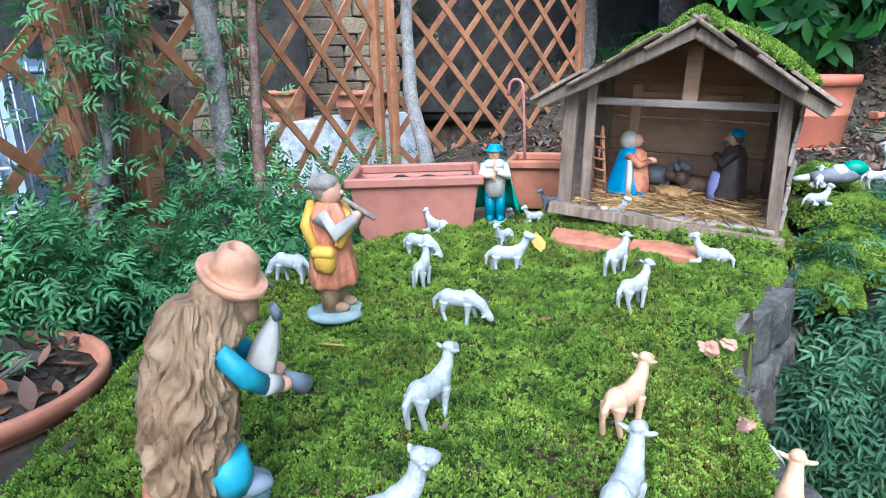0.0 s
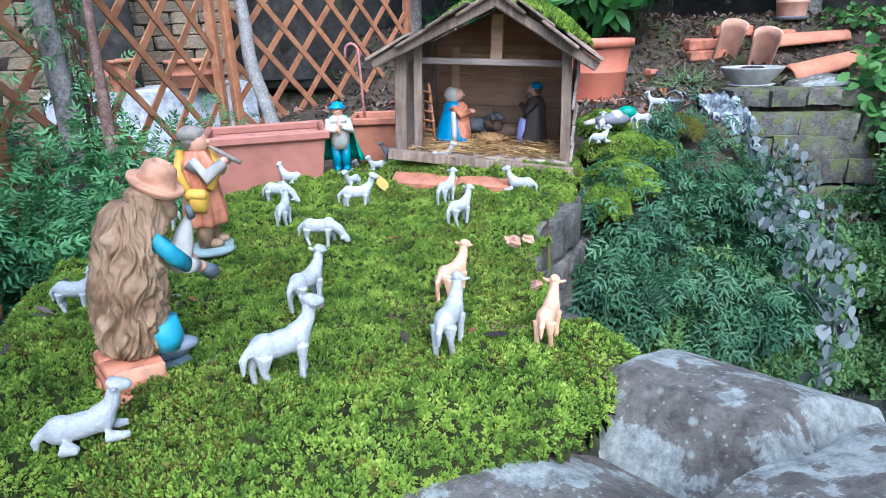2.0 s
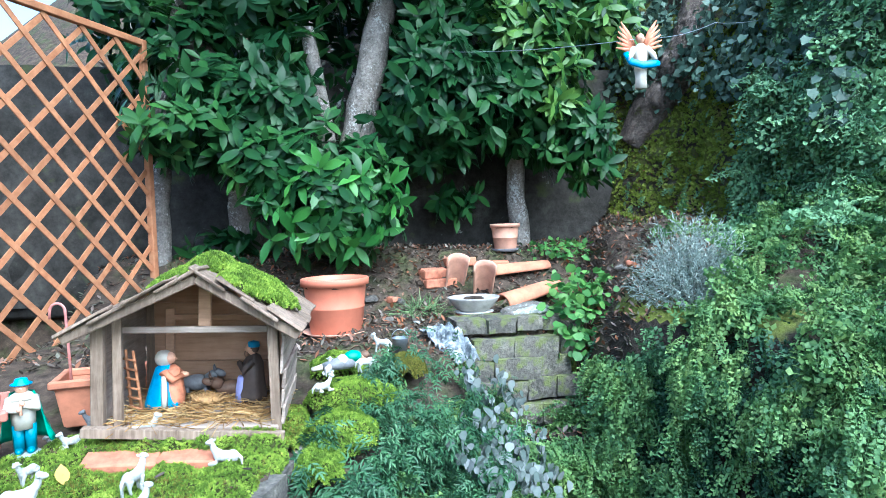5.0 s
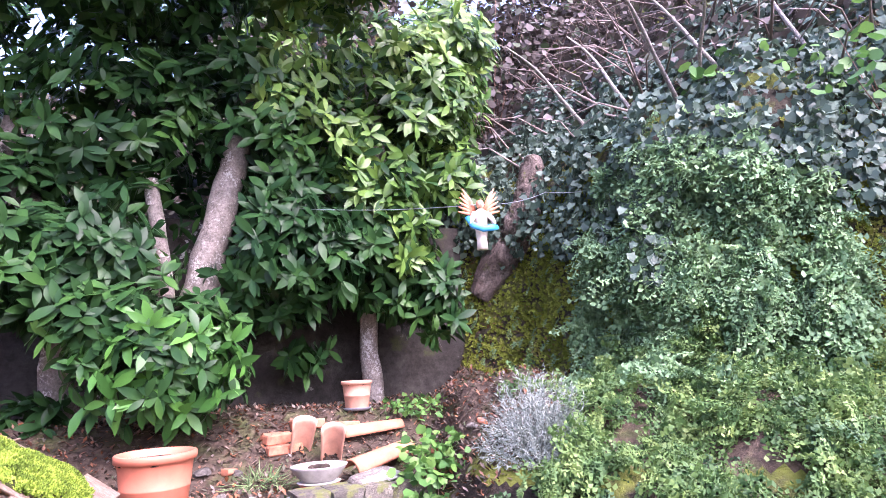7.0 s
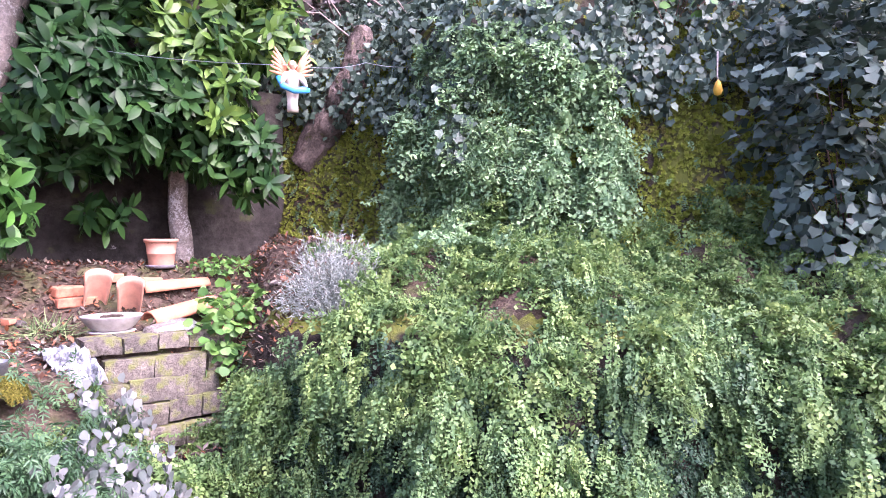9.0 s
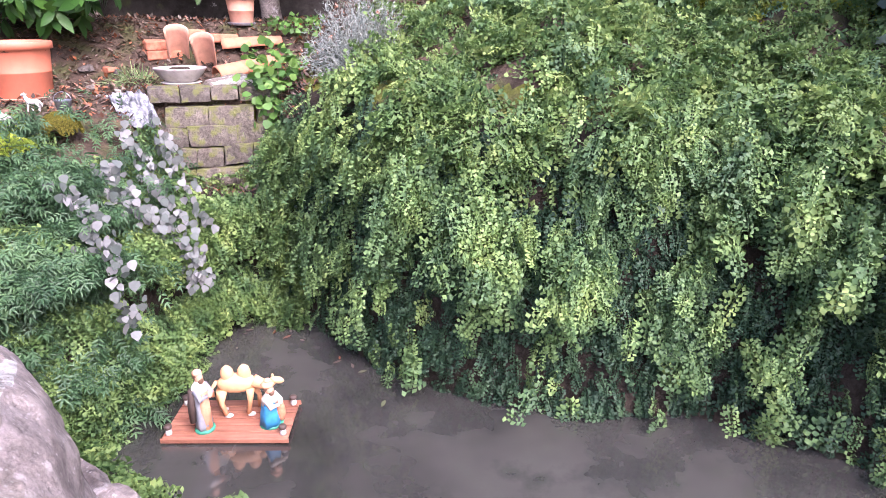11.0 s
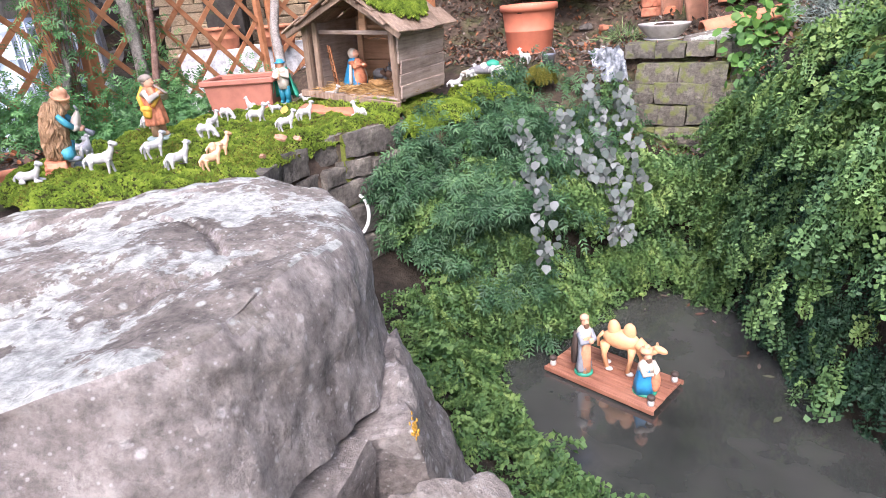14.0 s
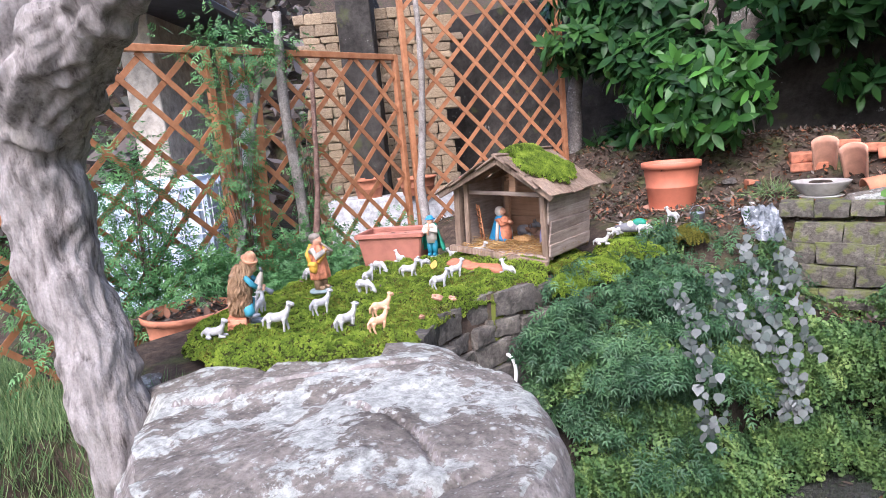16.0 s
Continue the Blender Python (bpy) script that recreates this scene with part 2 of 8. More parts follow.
M_LILAC = paint_mat("painted_lilac", (0.33, 0.33, 0.6), 0.5, 0.2, 30, 0.1, dark=0.3)
M_BASE = paint_mat("painted_base", (0.30, 0.38, 0.36), 0.6, 0.3, 25, 0.2, dark=0.4)
M_STRAWP = paint_mat("painted_straw", (0.42, 0.24, 0.09), 0.65, 0.4, 60, 0.4, dark=0.5)
M_GREYP = paint_mat("painted_grey", (0.2, 0.2, 0.21), 0.55, 0.3, 40, 0.2, dark=0.4)
M_BLACKP = paint_mat("black_plastic", (0.03, 0.03, 0.032), 0.45, 0.3, 40, 0.1)
M_ZINC = Mat("zinc", 0.4, 0.8)
M_ZINC.color(M_ZINC.ramp(M_ZINC.noise(30, 5), [(0.3, (0.25, 0.27, 0.3)), (0.7, (0.45, 0.48, 0.52))]))
M_ZINC = M_ZINC.m
M_PIPE = paint_mat("white_pipe", (0.75, 0.74, 0.7), 0.4, 0.1, 30, 0.05, dark=0.15)

M_TRELLIS = wood_mat("trellis_stained_wood", [(0.23, 0.09, 0.04), (0.38, 0.165, 0.075), (0.5, 0.25, 0.125)], (30, 30, 30), 0.6, 0.25, 0.7)
M_HUTWOOD = wood_mat("weathered_grey_wood", [(0.08, 0.052, 0.034), (0.21, 0.15, 0.105), (0.36, 0.275, 0.205)], (70, 70, 6), 0.85, 0.8)
M_HUTPLANK = wood_mat("weathered_plank", [(0.16, 0.115, 0.09), (0.32, 0.25, 0.2), (0.45, 0.37, 0.31)], (6, 6, 80), 0.85, 0.8)
M_HUTINNER = wood_mat("brown_plank", [(0.30, 0.17, 0.095), (0.5, 0.3, 0.18), (0.62, 0.4, 0.26)], (5, 60, 60), 0.7, 0.4)
M_RAFTWOOD = wood_mat("raft_plank", [(0.11, 0.04, 0.026), (0.25, 0.105, 0.064), (0.36, 0.18, 0.115)], (5, 60, 60), 0.6, 0.3)
M_BARK = bark_mat("tree_bark", [(0.055, 0.045, 0.038), (0.27, 0.245, 0.225), (0.48, 0.45, 0.42)])
M_TWIGBARK = stone_mat("branch_bark", [(0.20, 0.18, 0.16), (0.36, 0.33, 0.3), (0.5, 0.47, 0.43)], amount=0.8, scale=20, bump=0.7)
M_REDBARK = stone_mat("brown_branch", [(0.12, 0.07, 0.055), (0.24, 0.15, 0.12), (0.36, 0.26, 0.22)], amount=0.8, scale=20, bump=0.7)
M_ROOT = stone_mat("root_bark", [(0.05, 0.04, 0.034), (0.125, 0.1, 0.088), (0.21, 0.175, 0.155)], amount=0.8, scale=9, bump=1.0, green=(0.1, 0.11, 0.03), moss_amount=0.6)
M_LAURELBARK = stone_mat("laurel_bark", [(0.12, 0.105, 0.09), (0.24, 0.215, 0.19), (0.36, 0.33, 0.3)], amount=0.6, scale=12, bump=0.5)


def boulder_mat(name, cols, crust, cover):
    """Layered sandstone: banded base, crusts of pale lichen, dark algae blotches, fine pits."""
    m = Mat(name, 0.92, 0, 0.2)
    big, mid, fine, dots = m.noise(2.0, 10, 0.68), m.noise(7.0, 10, 0.72), m.noise(42, 8, 0.75), m.voronoi(21)
    band = m.noise(6.0, 9, 0.72, stretch=(0.7, 2.4, 3.2))
    base = m.ramp(mid, [(0.3, cols[0]), (0.5, cols[1]), (0.7, cols[2])])
    base = m.mix(0.5, base, m.ramp(band, [(0.35, (0.55, 0.52, 0.5)), (0.62, (1.2, 1.17, 1.15))]), "MULTIPLY")
    pale = m.ramp(fine, [(0.3, tuple(c * 0.72 for c in crust)), (0.68, crust)])
    patch = m.mix(0.45, big, mid)
    base = m.mix(m.ramp(patch, [(cover, (0, 0, 0)), (cover + 0.012, (0.9, 0.9, 0.9))]), base, pale)
    base = m.mix(m.ramp(dots, [(0.11, (0.75, 0.75, 0.75)), (0.2, (0, 0, 0))]), base, crust)
    base = m.mix(m.ramp(m.voronoi(64), [(0.1, (0.8, 0.8, 0.8)), (0.2, (0, 0, 0))]), base, tuple(c * 0.85 for c in crust))
    stain = m.ramp(m.noise(3.1, 9, 0.75, stretch=(1, 1, 0.6)), [(0.32, (0.6, 0.6, 0.6)), (0.4, (0, 0, 0))])
    base = m.mix(stain, base, (0.10, 0.092, 0.08))
    m.color(m.mix(0.85, base, m.ramp(fine, [(0.32, (0.42, 0.42, 0.42)), (0.58, (1.12, 1.12, 1.12))]), "MULTIPLY"))
    m.bump(m.mix(0.62, mid, fine), 1.0, 0.022)
    return m.m


M_BOULDER = boulder_mat("lichened_boulder", [(0.12, 0.106, 0.088), (0.225, 0.205, 0.175), (0.34, 0.315, 0.272)], (0.48, 0.5, 0.445), 0.485)
M_BOULDER_BARE = boulder_mat("bare_boulder", [(0.15, 0.133, 0.118), (0.28, 0.256, 0.232), (0.40, 0.372, 0.34)], (0.5, 0.475, 0.445), 0.57)
M_BOULDER_PALE = boulder_mat("speckled_boulder", [(0.21, 0.18, 0.15), (0.34, 0.303, 0.262), (0.45, 0.408, 0.358)], (0.58, 0.565, 0.52), 0.55)
M_CEMENT = stone_mat("grey_cement", [(0.2, 0.195, 0.185), (0.29, 0.285, 0.275), (0.36, 0.355, 0.34)], amount=0.9, scale=7, bump=0.3)
M_WALLSTONE = stone_mat("wall_stone", [(0.06, 0.056, 0.05), (0.15, 0.137, 0.12), (0.27, 0.245, 0.21)], amount=0.8, scale=9, bump=0.8, green=(0.12, 0.14, 0.04), moss_amount=0.66)
M_CORNER = stone_mat("squared_wall_stone", [(0.07, 0.066, 0.055), (0.165, 0.152, 0.128), (0.29, 0.268, 0.228)], amount=0.8, scale=9, bump=0.8, green=(0.15, 0.165, 0.06), moss_amount=0.47)
M_HOUSESTONE = stone_mat("house_stone", [(0.20, 0.15, 0.10), (0.36, 0.28, 0.19), (0.5, 0.42, 0.3)], amount=0.8, scale=9, bump=0.6)
# Stained concrete, darker than its own grey: laurel shade is in the colour.
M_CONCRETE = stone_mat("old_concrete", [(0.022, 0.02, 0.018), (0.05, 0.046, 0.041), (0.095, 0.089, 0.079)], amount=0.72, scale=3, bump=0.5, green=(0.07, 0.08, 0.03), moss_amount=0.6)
M_SHELF = stone_mat("pale_concrete", [(0.33, 0.35, 0.36), (0.46, 0.48, 0.5), (0.56, 0.58, 0.6)], amount=0.8, scale=4, bump=0.3)
M_PLASTER = stone_mat("house_plaster", [(0.33, 0.3, 0.25), (0.41, 0.375, 0.32), (0.47, 0.44, 0.38)], amount=0.9, scale=2, bump=0.2)
M_CLIFF = stone_mat("mossy_tufa", [(0.02, 0.017, 0.013), (0.05, 0.042, 0.03), (0.1, 0.09, 0.07)], lichen=(0.14, 0.14, 0.12), amount=0.72, scale=2.6, bump=1.0, green=(0.11, 0.128, 0.022), moss_amount=0.45)
# Dark earth, taken near black so the shade between fronds is in its colour.
M_BANK = stone_mat("shade_dark_bank", [(0.012, 0.01, 0.008), (0.03, 0.024, 0.018), (0.06, 0.05, 0.038)], lichen=(0.08, 0.07, 0.06), amount=0.8, scale=5, bump=1.0, green=(0.03, 0.035, 0.01), moss_amount=0.62)
M_MOSSBASE = stone_mat("moss_mat", [(0.025, 0.028, 0.01), (0.055, 0.065, 0.016), (0.09, 0.105, 0.024)], amount=0.95, scale=14, bump=1.0)
M_SOIL = stone_mat("dark_soil", [(0.03, 0.023, 0.017), (0.07, 0.053, 0.04), (0.14, 0.105, 0.08)], amount=0.9, scale=12, bump=1.0)


def ground_mat():
    m = Mat("garden_ground", 0.95, 0, 0.15)
    n1, n2, n3 = m.noise(1.1, 6), m.noise(18, 8, 0.7), m.noise(5, 6)
    soil = m.ramp(n2, [(0.3, (0.025, 0.019, 0.014)), (0.55, (0.075, 0.055, 0.04)), (0.8, (0.16, 0.12, 0.085))])
    green = m.ramp(n2, [(0.3, (0.02, 0.03, 0.01)), (0.7, (0.08, 0.10, 0.03))])
    m.color(m.mix(m.ramp(n3, [(0.5, (0, 0, 0)), (0.65, (0.7, 0.7, 0.7))]), soil, green))
    m.bump(n2, 0.9, 0.02)
    return m.m


def water_mat():
    m = Mat("murky_water", 0.07, 0, 1.0)
    n = m.noise(0.8, 4)
    n2 = m.noise(3.0, 5)
    c = m.ramp(n, [(0.3, (0.02, 0.0215, 0.019)), (0.5, (0.045, 0.047, 0.042)), (0.7, (0.068, 0.071, 0.063))])
    m.color(m.mix(m.ramp(n2, [(0.5, (0, 0, 0)), (0.68, (0.7, 0.7, 0.7))]), c, (0.017, 0.02, 0.018)))
    m.bump(m.noise(2.2, 2), 0.03, 0.02)
    return m.m


M_GROUND, M_WATER = ground_mat(), water_mat()


# ---- mesh helpers ----
def link_mesh(name, verts, faces, mats, parent=None, label="", smooth=False, midx=None):
    me = bpy.data.meshes.new(name)
    me.from_pydata([tuple(v) for v in verts], [], [tuple(f) for f in faces])
    for m in (mats if isinstance(mats, (list, tuple)) else [mats]):
        me.materials.append(m)
    if midx is not None:
        me.polygons.foreach_set("material_index", midx)
    if smooth:
        me.polygons.foreach_set("use_smooth", [True] * len(me.polygons))
    me.update()
    ob = new(name, me)
    if parent is not None:
        ob.parent = parent
    if label:
        ob["label"] = label
    return ob


def part(name, bm, material, parent, label="", smooth=False):
    me = bpy.data.meshes.new(name)
    bm.to_mesh(me)
    bm.free()
    me.materials.append(material)
    if smooth:
        me.polygons.foreach_set("use_smooth", [True] * len(me.polygons))
    ob = new(name, me)
    ob.parent = parent
    if label:
        ob["label"] = label
    return ob


def empty(name, m=None):
    ob = new(name)
    ob.empty_display_size = 0.05
    if m is not None:
        ob.matrix_world = m
    return ob


def rotz(a):
    return Matrix.Rotation(a, 4, "Z")


class Shape:
    """Collects vertices and faces, with a material index for each piece."""

    def __init__(self):
        self.v, self.f, self.i = [], [], []

    def add(self, verts, faces, mat=0, m=None):
        k = len(self.v)
        self.v += [tuple(m @ Vector(p)) if m is not None else tuple(p) for p in verts]
        self.f += [tuple(a + k for a in f) for f in faces]
        self.i += [mat] * len(faces)

    def box(self, c, s, mat=0, rot=(0, 0, 0), jitter=0.0, bevel=0.0):
        m = pose(*c, *rot)
        x, y, z = (a / 2 for a in s)
        if bevel:
            b = min(bevel, x * 0.9, y * 0.9, z * 0.9)
            pts, q = [], []
            for sx in (-1, 1):
                for sy in (-1, 1):
                    for sz in (-1, 1):
                        k = len(pts)
                        pts += [(sx * (x - b), sy * (y - b), sz * z), (sx * (x - b), sy * y, sz * (z - b)), (sx * x, sy * (y - b), sz * (z - b))]
                        q.append(k)
            bm = bmesh.new()
            for p in pts:
                j = (random.uniform(-jitter, jitter) for _ in range(3))
                bm.verts.new(tuple(a + d for a, d in zip(p, j)))
            bmesh.ops.convex_hull(bm, input=bm.verts)
            bm.verts.index_update()
            self.add([v.co for v in bm.verts], [[v.index for v in f.verts] for f in bm.faces], mat, m)
            bm.free()
            return
        vs = [(sx * x + random.uniform(-jitter, jitter), sy * y + random.uniform(-jitter, jitter), sz * z + random.uniform(-jitter, jitter))
              for sx in (-1, 1) for sy in (-1, 1) for sz in (-1, 1)]
        self.add(vs, [(0, 1, 3, 2), (4, 6, 7, 5), (0, 4, 5, 1), (2, 3, 7, 6), (0, 2, 6, 4), (1, 5, 7, 3)], mat, m)

    def ell(self, c, r, mat=0, rot=(0, 0, 0), n=12, k=8, rough=0.0):
        m = pose(*c, *rot)
        vs, fs = [(0, 0, -r[2])], []
        for a in range(1, k):
            p = math.pi * a / k
            for b in range(n):
                t = 2 * math.pi * b / n
                w = 1 + (random.uniform(-rough, rough) if rough else 0)
                vs.append((w * r[0] * math.sin(p) * math.cos(t), w * r[1] * math.sin(p) * math.sin(t), -w * r[2] * math.cos(p)))
        vs.append((0, 0, r[2]))
        last = len(vs) - 1
        for b in range(n):
            fs.append((0, 1 + (b + 1) % n, 1 + b))
            fs.append((last, 1 + (k - 2) * n + b, 1 + (k - 2) * n + (b + 1) % n))
            for a in range(k - 2):
                o = 1 + a * n
                fs.append((o + b, o + (b + 1) % n, o + n + (b + 1) % n, o + n + b))
        self.add(vs, fs, mat, m)

    def tube(self, pts, radii, mat=0, n=8, squash=1.0, wave=None):
        pts = [Vector(p) for p in pts]
        vs, fs = [], []
        for i, p in enumerate(pts):
            d = (pts[min(i + 1, len(pts) - 1)] - pts[max(i - 1, 0)]).normalized()
            u = d.cross(Vector((0, 1, 0)) if abs(d.y) < 0.9 else Vector((1, 0, 0))).normalized()
            w = d.cross(u)
            for b in range(n):
                t = 2 * math.pi * b / n
                r = radii[i] * (1 + (wave(i, t) if wave else 0))
                vs.append(p + u * (r * math.cos(t)) + w * (r * squash * math.sin(t)))
        for i in range(len(pts) - 1):
            for b in range(n):
                fs.append((i * n + b, i * n + (b + 1) % n, (i + 1) * n + (b + 1) % n, (i + 1) * n + b))
        fs.append(tuple(range(n))[::-1])
        fs.append(tuple(range((len(pts) - 1) * n, len(pts) * n)))
        self.add(vs, fs, mat)

    def lathe(self, prof, mat=0, n=24, m=None, squash=1.0, wave=None):
        """prof: (radius, z) from bottom to top; a shell that may double back."""
        vs, fs = [], []
        for r, z in prof:
            for b in range(n):
                t = 2 * math.pi * b / n
                q = r * (1 + (wave(t, z) if wave else 0))
                vs.append((q * math.cos(t), q * squash * math.sin(t), z))
        for i in range(len(prof) - 1):
            for b in range(n):
                fs.append((i * n + b, i * n + (b + 1) % n, (i + 1) * n + (b + 1) % n, (i + 1) * n + b))
        fs.append(tuple(range(n))[::-1])
        fs.append(tuple(range((len(prof) - 1) * n, len(prof) * n)))
        self.add(vs, fs, mat, m)

    def make(self, name, mats, parent=None, label="", smooth=True, m=None):
        ob = link_mesh(name, self.v, self.f, mats, parent, label, smooth, self.i)
        if m is not None:
            ob.matrix_world = m
        return ob


rng = np.random.default_rng(7)


def rand_rot(n, tilt=math.pi, up=None, yaw=None):
    """n rotation matrices: a spin about z, then a tilt about a random level axis."""
    yaw = rng.uniform(0, 2 * math.pi, n) if yaw is None else yaw
    t = rng.uniform(-tilt, tilt, n)
    c, s, ct, st = np.cos(yaw), np.sin(yaw), np.cos(t), np.sin(t)
    z, o = np.zeros(n), np.ones(n)
    a = np.stack([np.stack([c, -s, z], 1), np.stack([s, c, z], 1), np.stack([z, z, o], 1)], 1)
    b = np.stack([np.stack([o, z, z], 1), np.stack([z, ct, -st], 1), np.stack([z, st, ct], 1)], 1)
    return a @ b


def frames_from(direc, up):
    """Rotation matrices whose y follows direc and whose z leans to up."""
    y = direc / np.linalg.norm(direc, axis=1, keepdims=True)
    x = np.cross(y, up)
    x /= np.linalg.norm(x, axis=1, keepdims=True) + 1e-9
    z = np.cross(x, y)
    return np.stack([x, y, z], 2)


def scatter(name, tv, tf, pos, rot, size, mat, parent=None, label=""):
    """One mesh of many copies of a small template."""
    tv, tf = np.asarray(tv, float), np.asarray(tf, int)
    n, k = len(pos), len(tv)
    size = np.asarray(size, float)
    size = size[:, None, None] if size.ndim == 1 else size[:, None, :]
    v = np.einsum("nij,nkj->nki", rot, tv[None] * size) + pos[:, None, :]
    f = (tf[None] + (np.arange(n) * k)[:, None, None]).reshape(-1, tf.shape[1])
    me = bpy.data.meshes.new(name)
    me.vertices.add(n * k)
    me.vertices.foreach_set("co", v.reshape(-1).astype(np.float32))
    c = tf.shape[1]
    me.loops.add(len(f) * c)
    me.loops.foreach_set("vertex_index", f.reshape(-1).astype(np.int32))
    me.polygons.add(len(f))
    me.polygons.foreach_set("loop_start", np.arange(0, len(f) * c, c, dtype=np.int32))
    me.materials.append(mat)
    me.update(calc_edges=True)
    ob = new(name, me)
    if parent is not None:
        ob.parent = parent
    if label:
        ob["label"] = label
    return ob


def leaf_template(length, width, fold=0.25, droop=0.2, seg=3, point=1.0):
    """A folded, drooping leaf along y: quads on either side of the midrib."""
    v, f = [], []
    for i in range(seg + 1):
        t = i / seg
        w = width / 2 * math.sin(math.pi * min(1.0, 0.06 + 0.94 * t) ** point) + 0.0008
        y, z = length * t, -droop * length * t * t
        v += [(-w, y, z + fold * w), (0, y, z), (w, y, z + fold * w)]
    for i in range(seg):
        a = i * 3
        f += [(a, a + 1, a + 4, a + 3), (a + 1, a + 2, a + 5, a + 4)]
    return v, f


LEAF_ROUND = ([(0, 0, 0), (-0.52, 0.6, 0.1), (0, 0.98, -0.05), (0.52, 0.6, 0.1)], [(0, 1, 2, 3)])
LEAF_IVY = ([(0, 0, 0), (-0.55, 0.1, 0.06), (-0.42, 0.5, 0.0), (0, 1.0, -0.1), (0.42, 0.5, 0.0), (0.55, 0.1, 0.06)], [(0, 1, 2, 3), (0, 3, 4, 5)])
LEAF_LOBED = ([(0, 0, 0), (-0.46, -0.06, 0.05), (-0.43, 0.24, 0.02), (0, 0.36, 0.0), (-0.52, 0.46, 0.05), (-0.33, 0.62, 0.02), (0, 1.0, -0.1), (0.33, 0.62, 0.02), (0.52, 0.46, 0.05), (0.43, 0.24, 0.02), (0.46, -0.06, 0.05)],
              [(0, 1, 2, 3), (3, 2, 4, 5), (3, 5, 6, 7), (3, 7, 8, 9), (0, 3, 9, 10)])
BLADE = ([(-0.5, 0, 0), (0.5, 0, 0), (0.28, 0.6, 0.08), (-0.28, 0.6, 0.08), (0.02, 1.0, 0.28), (-0.02, 1.0, 0.28)], [(0, 1, 2, 3), (3, 2, 4, 5)])


def frond_template(seed, nodes=9, leaf=0.125, reach=0.22, droop=0.3):
    """A maidenhair frond along y: short side branches of fan leaflets on a thin drooping stalk."""
    rr = random.Random(seed)
    v, f = [], []
    for i in range(nodes):
        t = (i + 0.5) / nodes
        x = 0.03 * math.sin(3 * t + seed)
        v += [(x - 0.003, t * (1 - 0.12 * t), -droop * t * t), (x + 0.003, t * (1 - 0.12 * t), -droop * t * t)]
    f += [(2 * i, 2 * i + 1, 2 * i + 3, 2 * i + 2) for i in range(nodes - 1)]
    for i in range(nodes):
        t = (i + 0.5) / nodes
        for side in (-1, 1):
            b = reach * math.sin(math.pi * min(1, 0.14 + 0.8 * t)) ** 0.8 * rr.uniform(0.65, 1.2)
            m = 1 + (b > 0.12) + (b > 0.2)
            base = 2 * i + (side > 0)
            for j in range(m):
                bx, by, bz = v[base]
                d = Vector((side * rr.uniform(0.8, 1.1), rr.uniform(0.2, 0.75), rr.uniform(-0.35, 0.15))).normalized() * max(leaf * 0.8, b / m) * rr.uniform(0.85, 1.2)
                roll = rr.uniform(-1.0, 1.0)
                u = (Vector((-d.y, d.x, 0)).normalized() * math.cos(roll) + Vector((0, 0, 1)) * math.sin(roll)) * leaf * rr.uniform(0.45, 0.62)
                k = len(v)
                c = Vector((bx, by, bz))
                v += [tuple(c + d * 0.62 + u), tuple(c + d + Vector((0, 0, -0.015))), tuple(c + d * 0.62 - u)]
                f.append((base, k, k + 1, k + 2))
                base = k + 1
    return v, f


def compound_leaf(seed, pairs=3, leaf=0.42, width=0.1):
    """A pinnate leaf along y: folded lance-shaped leaflets in pairs and one at the tip."""
    rr = random.Random(seed)
    v = [(0, 0.0, 0.0)]
    f = []
    spine = [0]
    for i in range(pairs):
        t = 0.22 + 0.5 * i / max(1, pairs - 1)
        v.append((0.004, t, -0.1 * t * t))
        spine.append(len(v) - 1)
    for i, q in enumerate(spine[1:] + [spine[-1]]):
        last = i == pairs
        for side in ((0,) if last else (-1, 1)):
            c = Vector(v[q])
            d = Vector((side * 0.9, 1.0 if last else rr.uniform(0.45, 0.8), rr.uniform(-0.3, 0.0))).normalized() * leaf * (1.15 if last else rr.uniform(0.8, 1.05))
            u = Vector((-d.y, d.x, 0)).normalized() * width * 0.5
            k = len(v)
            h = Vector((0, 0, 0.022))
            v += [tuple(c + d * 0.28 + u * 0.85 + h), tuple(c + d * 0.62 + u * 0.8 + h * 0.6), tuple(c + d + Vector((0, 0, -0.05))), tuple(c + d * 0.62 - u * 0.8 + h * 0.6), tuple(c + d * 0.28 - u * 0.85 + h)]
            f += [(q, k, k + 1, k + 2), (q, k + 2, k + 3, k + 4)]
    for a, b in zip(spine, spine[1:]):
        k = len(v)
        v.append(tuple((Vector(v[a]) + Vector(v[b])) / 2 + Vector((0.008, 0, 0))))
        v.append(tuple((Vector(v[a]) + Vector(v[b])) / 2 - Vector((0.008, 0, 0))))
        f.append((a, k, b, k + 1))
    return v, f


def moss_shoot():
    """One moss shoot along y: two whorls of small pointed leaves."""
    v, f = [(0, 0, 0), (0, 0.42, 0)], []
    for n, base, r, y, w, a0 in ((4, 0, 0.6, 0.62, 0.2, 0.3), (3, 1, 0.34, 1.0, 0.17, 1.1)):
        for k in range(n):
            a = a0 + 2 * math.pi * k / n
            c, s = math.cos(a), math.sin(a)
            b = v[base][1]
            m = b + (y - b) * 0.55
            q = len(v)
            v += [(r * 0.5 * c - w * s, m, r * 0.5 * s + w * c), (r * c, y, r * s), (r * 0.5 * c + w * s, m, r * 0.5 * s - w * c)]
            f.append((base, q, q + 1, q + 2))
    v += [(0.05, 0.2, 0), (-0.05, 0.2, 0)]
    f.append((0, len(v) - 2, 1, len(v) - 1))
    return v, f


